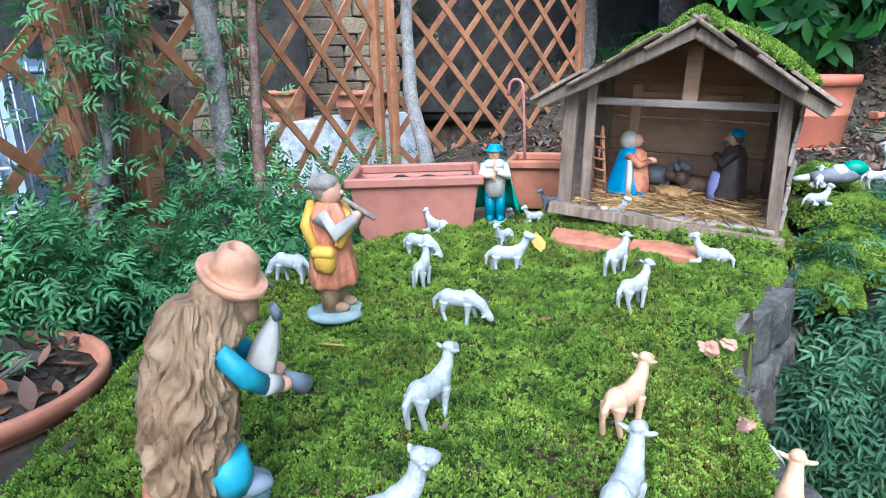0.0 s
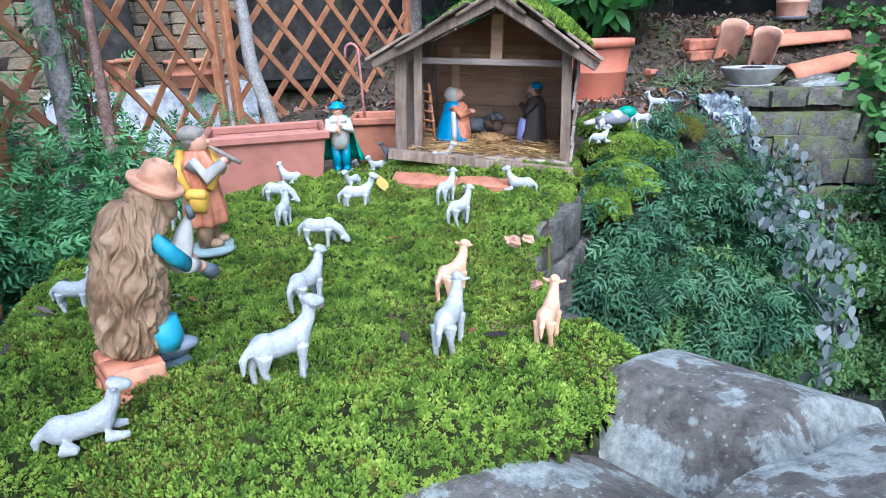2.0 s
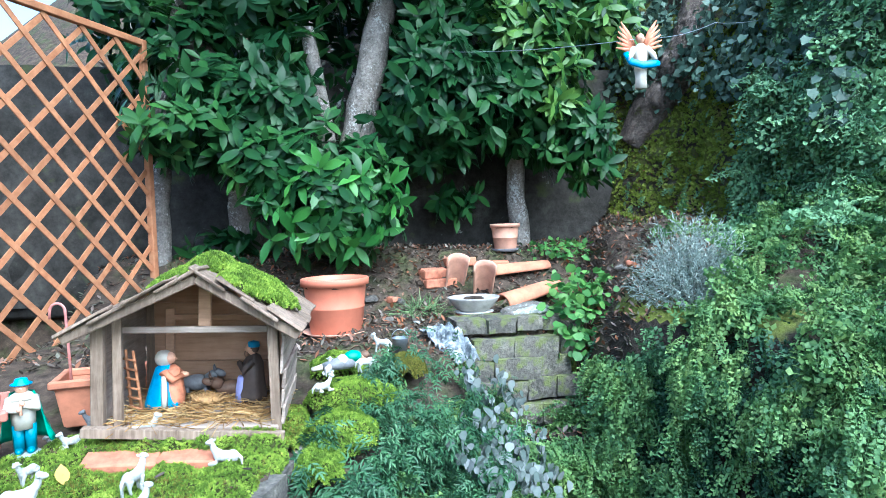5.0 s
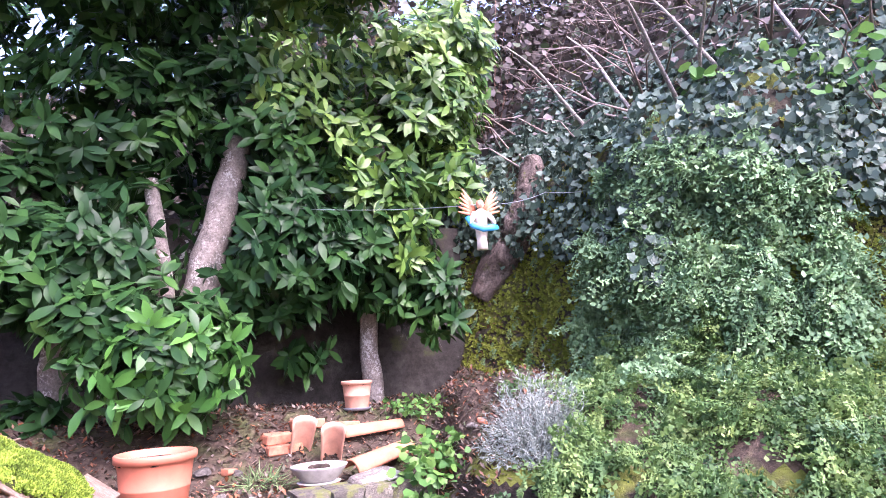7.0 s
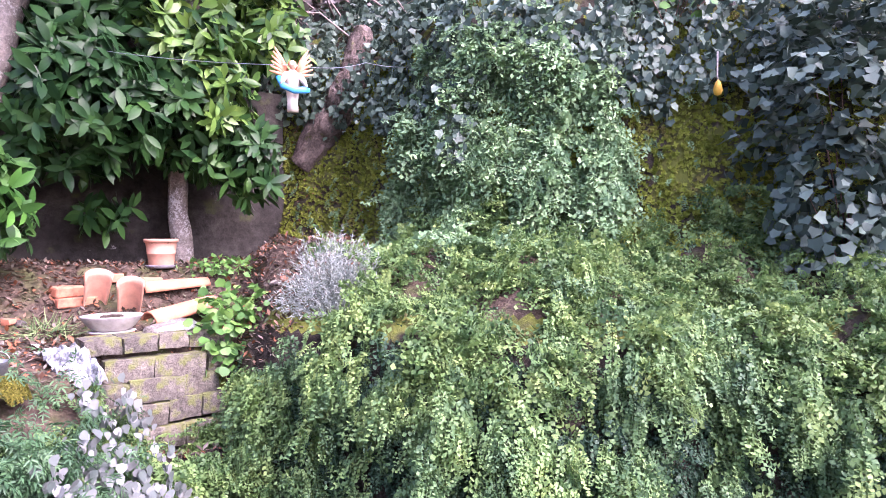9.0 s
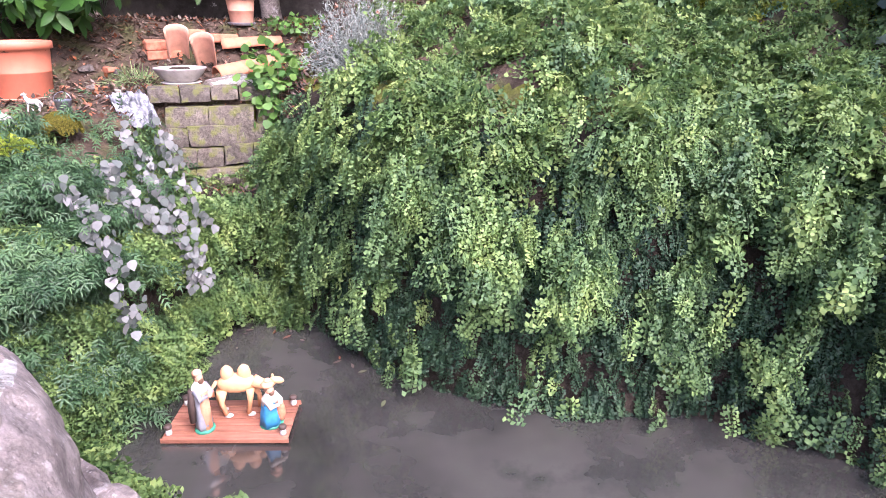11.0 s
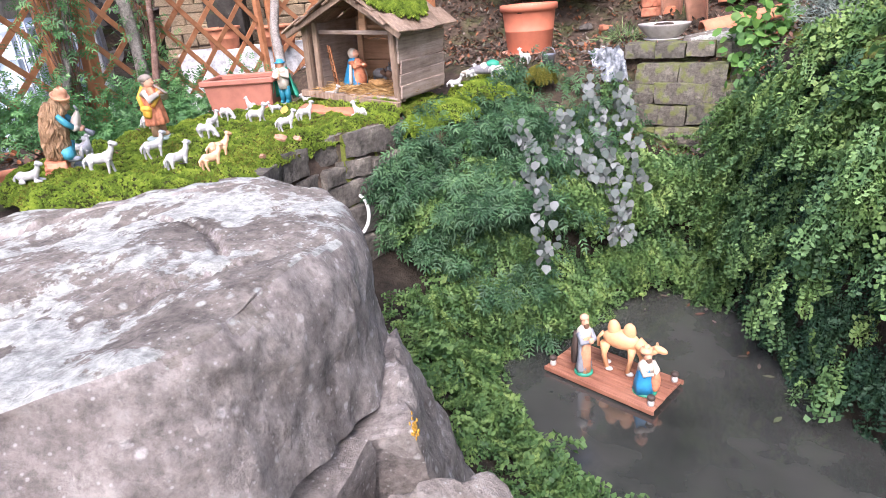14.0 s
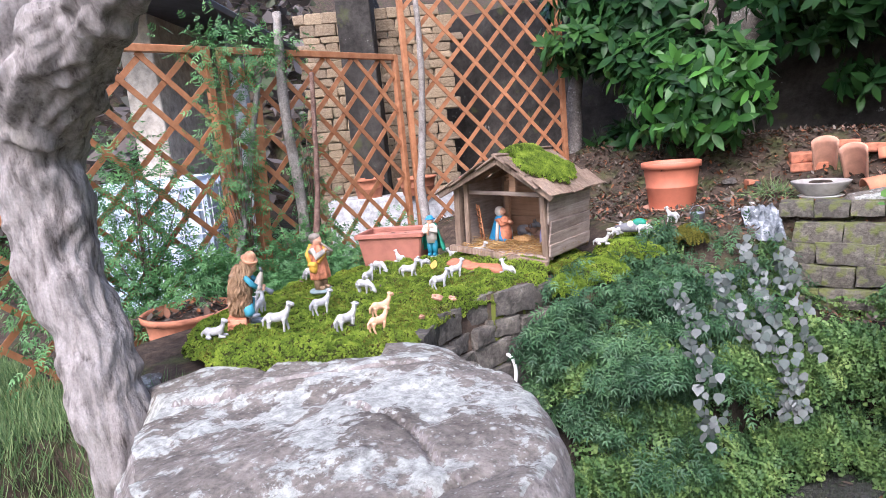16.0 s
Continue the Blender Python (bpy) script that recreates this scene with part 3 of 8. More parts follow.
FRONDS = [frond_template(3), frond_template(8, 8, 0.14, 0.25, 0.4), frond_template(15, 11, 0.105, 0.19, 0.22)]
COMPOUND = [compound_leaf(2, 3, 0.4, 0.11), compound_leaf(5, 3, 0.38, 0.125)]
SHOOT = moss_shoot()


# ---- plan ----
POND = [(1.16, -0.51), (1.39, -0.05), (1.72, 0.6), (2.0, 0.82), (2.23, 0.85), (2.47, 0.45), (2.67, 0.0), (3.05, -0.38), (3.63, -0.73),
        (4.1, -0.85), (4.45, -1.2), (5.6, -2.6), (5.4, -5.5), (3.6, -5.5), (3.0, -2.6), (2.31, -1.52), (2.03, -1.32), (1.43, -0.92)]
MOSS = [(-0.2, 0.5), (-0.22, 0.2), (-0.62, -0.15), (-0.66, -0.55), (-0.68, -0.95), (-0.56, -1.25), (-0.36, -1.58), (-0.12, -1.76), (0.32, -1.77),
        (0.45, -1.62), (0.6, -1.52), (0.74, -1.25), (0.6, -1.08), (0.54, -0.85), (0.52, -0.6), (0.58, -0.35), (0.64, -0.05), (0.68, 0.1), (0.68, 0.5)]
CLIFF = [(7.5, -2.6), (6.2, -0.9), (5.3, -0.1), (4.5, 0.55), (3.95, 1.2), (3.85, 2.0), (3.7, 2.8), (3.2, 3.45), (3.1, 9.0)]
WATER_Z = -1.3


def seg_dist(x, y, pts, closed=True):
    best = np.full(np.shape(x), 1e9)
    n = len(pts)
    for i in range(n if closed else n - 1):
        (ax, ay), (bx, by) = pts[i], pts[(i + 1) % n]
        dx, dy = bx - ax, by - ay
        t = np.clip(((x - ax) * dx + (y - ay) * dy) / (dx * dx + dy * dy), 0, 1)
        best = np.minimum(best, np.hypot(x - ax - t * dx, y - ay - t * dy))
    return best


def inside(x, y, pts):
    r = np.zeros(np.shape(x), bool)
    n = len(pts)
    for i in range(n):
        (ax, ay), (bx, by) = pts[i], pts[(i + 1) % n]
        if ay != by:
            r ^= ((ay > y) != (by > y)) & (x < (bx - ax) * (y - ay) / (by - ay) + ax)
    return r


def ss(t):
    t = np.clip(t, 0, 1)
    return t * t * (3 - 2 * t)


def wob(x, y, f, s=0.0):
    """Cheap smooth unevenness between about -1 and 1."""
    return (np.sin(f * x + 1.3 * f * y * 0.7 + s) * np.cos(f * 1.31 * y - 0.6 * f * x + 2 * s) + 0.5 * np.sin(2.3 * f * x - 1.9 * f * y + 3 * s)) / 1.5


NOISE_GRID = np.random.default_rng(99).random((64, 64))


def vnoise(x, y, f, s=0):
    """Smooth value noise from 0 to 1 on a level plane."""
    X, Y = np.asarray(x) * f + 7.3 * s, np.asarray(y) * f + 3.1 * s
    i, j = np.floor(X).astype(int), np.floor(Y).astype(int)
    u, w = X - i, Y - j
    u, w = u * u * (3 - 2 * u), w * w * (3 - 2 * w)
    g = NOISE_GRID
    return (g[i % 64, j % 64] * (1 - u) + g[(i + 1) % 64, j % 64] * u) * (1 - w) + (g[i % 64, (j + 1) % 64] * (1 - u) + g[(i + 1) % 64, (j + 1) % 64] * u) * w


def billow(x, y, f, s=0):
    """Rounded cushions with sharp valleys."""
    return np.abs(2 * vnoise(x, y, f, s) - 1)


def bank_side(x, y):
    """Positive on the far, fern-grown side of the pond."""
    return (x - 2.15) - 0.35 * (np.maximum(y, 0.3) - 0.8) - 1.0 * np.clip(-0.6 - y, 0, 9)


def cliff_side(x, y):
    d = seg_dist(x, y, CLIFF, False)
    poly = CLIFF + [(60, 9.0), (60, -2.6)]
    return np.where(inside(x, y, poly), d, -d)


def ground_z(x, y):
    d = seg_dist(x, y, POND)
    wet = inside(x, y, POND)
    terrace = 0.02 + 0.42 * ss((y - 1.9) / 0.75)
    south = -0.55 - 0.25 * ss((0.75 - x) / 0.4)
    low = -0.14 + 0 * x
    low = low + (south - low) * ss((-1.85 - y) / 0.25)
    low = low + (-0.5 - low) * ss((-0.62 - x) / 0.2) * ss((0.9 - y) / 0.5)
    base = low + (terrace - low) * ss((y - 0.5) / 0.6)
    base = base + (-0.45 - base) * ss((-0.9 - x) / 0.5)
    moss = inside(x, y, MOSS)
    bank_hi = WATER_Z + (base - WATER_Z) * (1 - np.exp(-d / 0.2))
    bank_lo = WATER_Z + 0.5 * (1 - np.exp(-d / 0.15))
    k = ss((y + 0.3) / 0.3)
    front = ss((y + 2.9) / 0.4) * ss((x - 0.3) / 0.3)
    left = bank_lo * (1 - k) + bank_hi * k
    left = np.where(y < -1.2, left * front + base * (1 - front), left)
    left = np.where(moss, np.maximum(base, -0.14), left)
    right = WATER_Z + 1.42 * (1 - np.exp(-d / 0.07)) + 0.45 * ss((d - 0.2) / 1.2)
    f = bank_side(x, y)
    r = ss(f / 0.35 + 0.3)
    z = left * (1 - r) + right * r
    cut = ss((x - 1.42) / 0.1) * ss((2.35 - x) / 0.15) * ss((1.46 - y) / 0.06) * ss((y - 0.75) / 0.3) * (~wet)
    z = z - cut * np.clip(z + 0.75 - 0.5 * (1.46 - y), 0, 1)
    e = cliff_side(x, y)
    z = z + 1.75 * ss((e + 0.1) / 0.4) + 1.0 * np.clip(e - 0.25, 0, 9)
    z = np.where(wet, WATER_Z - 0.35 * ss(d / 0.25) - 0.02, z)
    hill = ss((y - 3.45) / 0.3) * (x < 3.3) * ss((x + 7) / 5)
    z = np.where(hill > 0, np.maximum(z, hill * (1.5 + (0.6 + 1.6 * ss((x - 0.5) / 1.5)) * np.clip(y - 3.5, 0, 4))), z)
    far = np.hypot(x + 2, y)
    z = z + 0.35 * np.clip(np.maximum(y - 5, (-x - 5.4) * 2.4), 0, 30) * (1 - ss((far - 60) / 60))
    z = z + 0.12 * wob(x, y, 3.1, 5) * ss((d - 0.03) / 0.1) * ss(f / 0.3) * (e < 0.2) + 0.16 * wob(x, y, 2.3, 8) * ss((e + 0.3) / 0.4)
    return z + 0.012 * wob(x, y, 9) + 0.03 * wob(x, y, 2.7, 1) * (d > 0.3)


def grid_mesh(name, xs, ys, zf, mats):
    X, Y = np.meshgrid(xs, ys)
    Z = zf(X, Y)
    nx = len(xs)
    v = np.stack([X, Y, Z], -1).reshape(-1, 3)
    i = (np.arange(len(ys) - 1)[:, None] * nx + np.arange(nx - 1)[None]).reshape(-1)
    f = np.stack([i, i + 1, i + nx + 1, i + nx], 1)
    return v, f


def sample_faces(v, f, n, mask=None):
    """Random points and normals on quads, evenly by area; mask(p) keeps."""
    a, b, c, d = (v[f[:, k]] for k in range(4))
    nrm = np.cross(c - a, d - b)
    area = np.linalg.norm(nrm, axis=1) / 2
    mid = (a + b + c + d) / 4
    w = area * (mask(mid, nrm / (2 * area[:, None] + 1e-12)) if mask else 1.0)
    idx = rng.choice(len(f), n, p=w / w.sum())
    s, t = rng.random((n, 1)), rng.random((n, 1))
    p = a[idx] * (1 - s) * (1 - t) + b[idx] * s * (1 - t) + c[idx] * s * t + d[idx] * (1 - s) * t
    return p, nrm[idx] / np.linalg.norm(nrm[idx], axis=1, keepdims=True)


xs = np.concatenate([np.array([-400, -150, -60, -30, -15, -9, -6, -4.5, -3.5]), np.arange(-2.6, 6.2, 0.045), np.array([6.5, 7, 8, 10, 14, 25, 60, 150, 400])])
ys = np.concatenate([np.array([-400, -150, -60, -25, -12, -8, -6, -5, -4]), np.arange(-3.4, 4.6, 0.045), np.array([5, 5.6, 6.5, 8, 10, 13, 18, 30, 60, 150, 400])])
GV, GF = grid_mesh("ground", xs, ys, ground_z, M_GROUND)
g_mid = GV[GF].mean(1)
g_e = cliff_side(g_mid[:, 0], g_mid[:, 1])
g_f = bank_side(g_mid[:, 0], g_mid[:, 1])
g_d = seg_dist(g_mid[:, 0], g_mid[:, 1], POND)
g_mat = np.where((g_e > -0.15) | ((g_f > 0.05) & (g_d < 0.5)) | (g_mid[:, 2] < -0.25) & (g_d < 0.6), 1, 0)
# Low faces behind the ferns take the bank colour with its painted shade.
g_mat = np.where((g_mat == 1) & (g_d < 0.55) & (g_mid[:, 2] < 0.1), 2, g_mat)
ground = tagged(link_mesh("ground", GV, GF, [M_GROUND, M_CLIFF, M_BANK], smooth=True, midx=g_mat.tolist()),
                "dark leaf-strewn soil terrace with mossy tufa banks", "ground", kind="structure")

water = tagged(link_mesh("water", [(1.0, -6, WATER_Z), (6.5, -6, WATER_Z), (6.5, 1.2, WATER_Z), (1.0, 1.2, WATER_Z)], [(0, 1, 2, 3)], M_WATER),
               "still murky grey-green pond water", "water", kind="structure")

# back wall of old concrete
bw = Shape()
nx = 64
bv, bf = [], []
for i in range(nx + 1):
    x = -3.2 + 6.55 * i / nx
    for j in range(13):
        z = 0.05 + 2.0 * j / 12
        bv.append((x, 3.32 + 0.04 * math.sin(3 * x + 2 * z) + 0.02 * math.sin(11 * x - 7 * z), z))
for i in range(nx):
    for j in range(12):
        a = i * 13 + j
        bf.append((a, a + 13, a + 14, a + 1))
bw.add(bv, bf)
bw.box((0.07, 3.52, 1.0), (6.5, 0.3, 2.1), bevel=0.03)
wall_back = tagged(bw.make("wall_back", [M_CONCRETE]), "stained grey concrete retaining wall behind the garden, darkened for laurel shade", "wall", kind="structure")


# ---- moss bed ----
def moss_z(x, y):
    z = -0.088 + 0.05 * ss((y + 0.09) / 0.06) * ss((x + 0.14) / 0.08) + 0.045 * ss((-1.1 - y) / 0.45) + 0.012 * wob(x, y, 9) + 0.034 * billow(x, y, 11) + 0.022 * billow(x, y, 27, 2) + 0.012 * billow(x, y, 55, 4) - 0.026
    z = z - 0.05 * ss((y + 0.02) / 0.1) * ss((x - 0.1) / 0.6)
    d = seg_dist(x, y, MOSS)
    edge = 0.07
    drop = np.where(d < edge, edge * (1 - np.sqrt(np.clip(1 - (1 - d / edge) ** 2, 0, 1))), 0)
    return z - drop * 1.3


def moss_patch(xr, yr, step, zf, keep):
    v, f = grid_mesh("m", np.arange(*xr, step), np.arange(*yr, step), zf, None)
    mid = v[f].mean(1)
    return v, f[keep(mid[:, 0], mid[:, 1])]


def moss_tufts(name, v, f, n, mat, parent, size=(0.0075, 0.0145)):
    p, nn = sample_faces(v, f, n)
    lean = nn + np.array([0, 0, 0.5]) + rng.normal(0, 0.3, (n, 3))
    rot = frames_from(lean, rng.normal(0, 1, (n, 3)))
    s = rng.uniform(*size, n)
    return scatter(name, SHOOT[0], SHOOT[1], p - nn * 0.002, rot, np.stack([s * 0.85, s, s * 0.85], 1), mat, parent)


moss_bed = tagged(empty("moss_bed"), "bright green cushion of living moss spread as a meadow", "moss bed", kind="stuff")
mv, mf = moss_patch((-0.72, 0.78), (-1.88, 0.55), 0.014, moss_z, lambda x, y: inside(x, y, MOSS))
used = np.unique(mf)
remap = -np.ones(len(mv), int)
remap[used] = np.arange(len(used))
link_mesh("moss_sheet", mv[used], remap[mf], M_MOSSBASE, moss_bed, smooth=True)
moss_tufts("moss_blades", mv, mf, 84000, M_MOSS, moss_bed)
mc = mv[mf].mean(1)
dry = mf[(vnoise(mc[:, 0], mc[:, 1], 7, 9) > 0.72) | (vnoise(mc[:, 0], mc[:, 1], 19, 3) > 0.86)]
moss_tufts("dry_moss_blades", mv, dry, 9000, M_MOSS_OLD, moss_bed)
bare = mf[(vnoise(mc[:, 0], mc[:, 1], 13, 5) > 0.85)]
p, nn = sample_faces(mv, bare, 2600)
tagged(scatter("moss_crumbs", LEAF_ROUND[0], LEAF_ROUND[1], p + nn * rng.uniform(0.003, 0.012, (len(p), 1)), rand_rot(len(p), 1.2), rng.uniform(0.003, 0.009, len(p)), M_CRUMB), "brown crumbs of bark and soil lying on the moss", "crumbs", kind="stuff")



def cushion(name, cx, cy, rx, ry, zb, hgt, n, label, mat=M_MOSS):
    def zf(x, y):
        q = ((x - cx) / rx) ** 2 + ((y - cy) / ry) ** 2 + 0.25 * wob(x, y, 20, cx)
        return zb + hgt * np.sqrt(np.clip(1 - q, 0, 1)) - 0.02 + 0.006 * wob(x, y, 45)
    v, f = moss_patch((cx - rx * 1.2, cx + rx * 1.2), (cy - ry * 1.2, cy + ry * 1.2), 0.015, zf,
                      lambda x, y: ((x - cx) / rx) ** 2 + ((y - cy) / ry) ** 2 + 0.25 * wob(x, y, 20, cx) < 1)
    u = np.unique(f)
    r = -np.ones(len(v), int)
    r[u] = np.arange(len(u))
    ob = tagged(empty(name), label, "moss", kind="stuff")
    link_mesh("moss_sheet", v[u], r[f], M_MOSSBASE, ob, smooth=True)
    moss_tufts("moss_blades", v, f, n, mat, ob)
    return ob


for cx, cy, rx, ry, zb in ((0.82, 0.22, 0.15, 0.2, -0.12), (0.86, 0.52, 0.2, 0.16, -0.06), (0.80, 0.86, 0.16, 0.13, -0.01), (1.13, 0.78, 0.1, 0.1, -0.02), (0.74, 0.0, 0.1, 0.14, -0.16)):
    cushion("moss_cushion", cx, cy, rx, ry, zb - 0.03, 0.1, 3600, "rounded olive-green moss cushion on the bank", M_MOSS if cx < 1 else M_MOSS_OLD)


# ---- stones ----
def rock(name, c, s, rot, mat, parent=None, label="", cuts=3, rough=0.12, seed=0, flat=0.0, power=2.6, facets=5):
    """A rounded, chipped block, built from a subdivided cube pulled towards a superellipsoid."""
    bm = bmesh.new()
    bmesh.ops.create_cube(bm, size=2)
    bmesh.ops.subdivide_edges(bm, edges=bm.edges, cuts=cuts, use_grid_fill=True)
    o = o3 = Vector((seed * 3.1, seed * 1.7, seed * 0.9))
    rr = random.Random(seed)
    planes = []
    for _ in range(facets):
        d = Vector((rr.gauss(0, 1), rr.gauss(0, 1), rr.gauss(0, 1))).normalized()
        planes.append((d, rr.uniform(0.72, 0.98)))
    for v in bm.verts:
        p = v.co
        q = (abs(p.x) ** power + abs(p.y) ** power + abs(p.z) ** power) ** (1 / power)
        p = p / q
        n = noise.noise(p * 1.3 + o3) * rough * 1.6 + noise.noise(p * 3.7 + o3) * rough * 0.6
        p = p * (1 + n)
        for d, o in planes:
            k = p.dot(d) - o
            if k > 0:
                p = p - d * k
        p = p * (1 + 0.3 * rough * noise.noise(p * 7 + o3) + 0.15 * rough * noise.noise(p * 19 + o3))
        if flat and p.z > flat:
            p.z = flat + (p.z - flat) * 0.25
        v.co = Vector((p.x * s[0] / 2, p.y * s[1] / 2, p.z * s[2] / 2))
    me = bpy.data.meshes.new(name)
    bm.to_mesh(me)
    bm.free()
    me.materials.append(mat)
    me.polygons.foreach_set("use_smooth", [True] * len(me.polygons))
    me.set_sharp_from_angle(angle=math.radians(32))
    ob = new(name, me)
    ob.matrix_world = pose(*c, *rot)
    if parent is not None:
        ob.parent = parent
    if label:
        ob["label"] = label
    return ob


def block_stone(name, c, s, rot, mat, parent, seed, skew=0.12, cuts=6, chip=0.011):
    """A split wall stone: skewed corners, flat broken faces, chipped edges and fine pitting in true size."""
    rr = random.Random(seed)
    cor = {(i, j, k): Vector([rr.uniform(-skew, skew) for _ in range(3)]) for i in (0, 1) for j in (0, 1) for k in (0, 1)}
    bm = bmesh.new()
    bmesh.ops.create_cube(bm, size=2)
    bmesh.ops.subdivide_edges(bm, edges=bm.edges, cuts=cuts, use_grid_fill=True)
    o = Vector((seed * 3.1, seed * 1.7, seed * 0.9))
    for v in bm.verts:
        p = v.co.copy()
        u = [(q + 1) / 2 for q in p]
        d = Vector((0, 0, 0))
        for (i, j, k), w in cor.items():
            d += w * ((u[0] if i else 1 - u[0]) * (u[1] if j else 1 - u[1]) * (u[2] if k else 1 - u[2]))
        edge = sum(abs(q) > 0.99 for q in p)
        q = Vector(((p.x + d.x * 0.8) * s[0] / 2, (p.y + d.y * 0.5) * s[1] / 2, (p.z + d.z) * s[2] / 2))
        out = p.normalized()
        q += out * (chip * noise.noise(q * 9 + o) + chip * 0.6 * noise.noise(q * 27 + o) + chip * 0.5 * noise.noise(q * 60 + o))
        if edge > 1:
            q -= out * chip * (0.25 + 0.7 * abs(noise.noise(q * 22 + o)))
        v.co = q
    me = bpy.data.meshes.new(name)
    bm.to_mesh(me)
    bm.free()
    me.materials.append(mat)
    me.polygons.foreach_set("use_smooth", [True] * len(me.polygons))
    me.set_sharp_from_angle(angle=math.radians(28))
    ob = new(name, me)
    ob.matrix_world = pose(*c, *rot)
    ob.parent = parent
    return ob


def boulder():
    """The great slab: a flat, sloping top with a rounded east face."""
    bm = bmesh.new()
    top = [(0.62, -2.3), (0.36, -2.04), (0.62, -1.74), (0.98, -1.5), (1.3, -1.5), (1.6, -1.66), (1.83, -1.98), (1.9, -2.26), (1.95, -2.52), (1.68, -2.74), (1.3, -2.58), (0.92, -2.43)]
    cx, cy = 1.25, -2.15
    for _ in range(2):
        top = [q for a, b in zip(top, top[1:] + top[:1]) for q in ((a[0] * 0.75 + b[0] * 0.25, a[1] * 0.75 + b[1] * 0.25), (a[0] * 0.25 + b[0] * 0.75, a[1] * 0.25 + b[1] * 0.75))]
    rings = 84
    n = 260
    vs = []

    def plane(x, y):
        return 0.03 + 0.11 * (x - 1.0) - 0.03 * (y + 2.2)
    for k in range(rings):
        t = k / (rings - 1)
        for b in range(n):
            a = b / n * len(top)
            i, w = int(a) % len(top), a - int(a)
            px = top[i][0] * (1 - w) + top[(i + 1) % len(top)][0] * w
            py = top[i][1] * (1 - w) + top[(i + 1) % len(top)][1] * w
            o = Vector((px - cx, py - cy, 0)).normalized()
            east = max(0.0, o.dot(Vector((0.98, 0.1, 0)))) ** 0.7
            wav = 0.05 * noise.noise(Vector((px * 2.2, py * 2.2, 3)))
            qx, qy = px - o.x * (0.02 + 0.06 * east + 0.5 * wav), py - o.y * (0.02 + 0.06 * east + 0.5 * wav)
            if t <= 0.5:
                r = (t / 0.5) ** 0.8
                x, y = cx + (qx - cx) * r, cy + (qy - cy) * r
                z = plane(x, y) - 0.018 * r ** 12
            else:
                r = (t - 0.5) / 0.5
                drop = 0.1 + 0.2 * east + 0.1 * east * max(0.0, min(1.0, (py + 2.3) / 0.5))
                if r < 0.5:
                    g = r / 0.5
                    x, y = qx + (px + o.x * 0.03 - qx) * g, qy + (py + o.y * 0.03 - qy) * g
                    z = plane(qx, qy) - 0.018 - drop * (0.35 * g + 0.65 * g * g)
                else:
                    g = (r - 0.5) / 0.5
                    x, y = px + o.x * (0.03 - 0.24 * east * g ** 0.6), py + o.y * (0.03 - 0.24 * east * g ** 0.6)
                    z = plane(qx, qy) - 0.018 - drop - (0.88 - drop) * g
            p = Vector((x, y, z))
            d = 0.02 * noise.noise(p * 1.8) + 0.014 * noise.noise(p * 5.0) + 0.009 * noise.noise(p * 13.0) + 0.006 * noise.noise(p * 31.0)
            # splits in the bedding and a weathered groove
            u = (x - 1.42) * 0.35 + (y + 2.05) - 0.08 * noise.noise(p * 3)
            crack = 0.022 * max(0, 1 - abs(u) / 0.016) * (1 if 1.15 < x < 1.6 else 0)
            u = (x - 0.95) * 0.8 - (y + 1.78) + 0.1 * noise.noise(p * 2.5 + Vector((4, 0, 0)))
            crack += 0.035 * max(0, 1 - abs(u) / 0.03) * (1 if x < 1.05 else max(0, 1 - (x - 1.05) * 4))
            u = (x - 1.66) * 0.93 - (y + 2.2) * 0.37
            crack += 0.03 * max(0, 1 - abs(u) / 0.03) * max(0.0, min(1.0, 6 * (0.24 - abs(y + 2.22))))
            step = 0.02 * math.copysign(min(1, abs(noise.noise(p * 2.1 + Vector((9, 2, 0)))) * 9), noise.noise(p * 2.1 + Vector((9, 2, 0))))
            if t <= 0.5:
                p.z += d - crack + step * 0.6
            else:
                bed = noise.noise(Vector((p.x * 0.7, p.y * 1.2, p.z * 5 + 2.6 * p.y)))
                fade = min(1.0, (t - 0.5) / 0.06)
                p += o * (d * 1.2 + fade * 0.022 * math.copysign(abs(bed) ** 0.5, bed))
                p.z += (1 - fade) * (d - crack + step * 0.6)
            vs.append(bm.verts.new(p))
    for k in range(rings - 1):
        for b in range(n):
            c = (b + 1) % n
            if k == 0:
                continue
            bm.faces.new((vs[k * n + b], vs[k * n + c], vs[(k + 1) * n + c], vs[(k + 1) * n + b]))
    bm.faces.new([vs[n + b] for b in range(n)])
    for b in range(n):
        bm.verts.remove(vs[b])
    bmesh.ops.recalc_face_normals(bm, faces=bm.faces)
    for f in bm.faces:
        f.material_index = 0 if f.normal.z > 0.72 else 1
    me = bpy.data.meshes.new("boulder")
    bm.to_mesh(me)
    bm.free()
    me.materials.append(M_BOULDER)
    me.materials.append(M_BOULDER_BARE)
    me.polygons.foreach_set("use_smooth", [True] * len(me.polygons))
    me.set_sharp_from_angle(angle=math.radians(38))
    return tagged(new("boulder", me), "huge flat-topped grey boulder blotched with pale lichen", "boulder", "boulders by the pond")


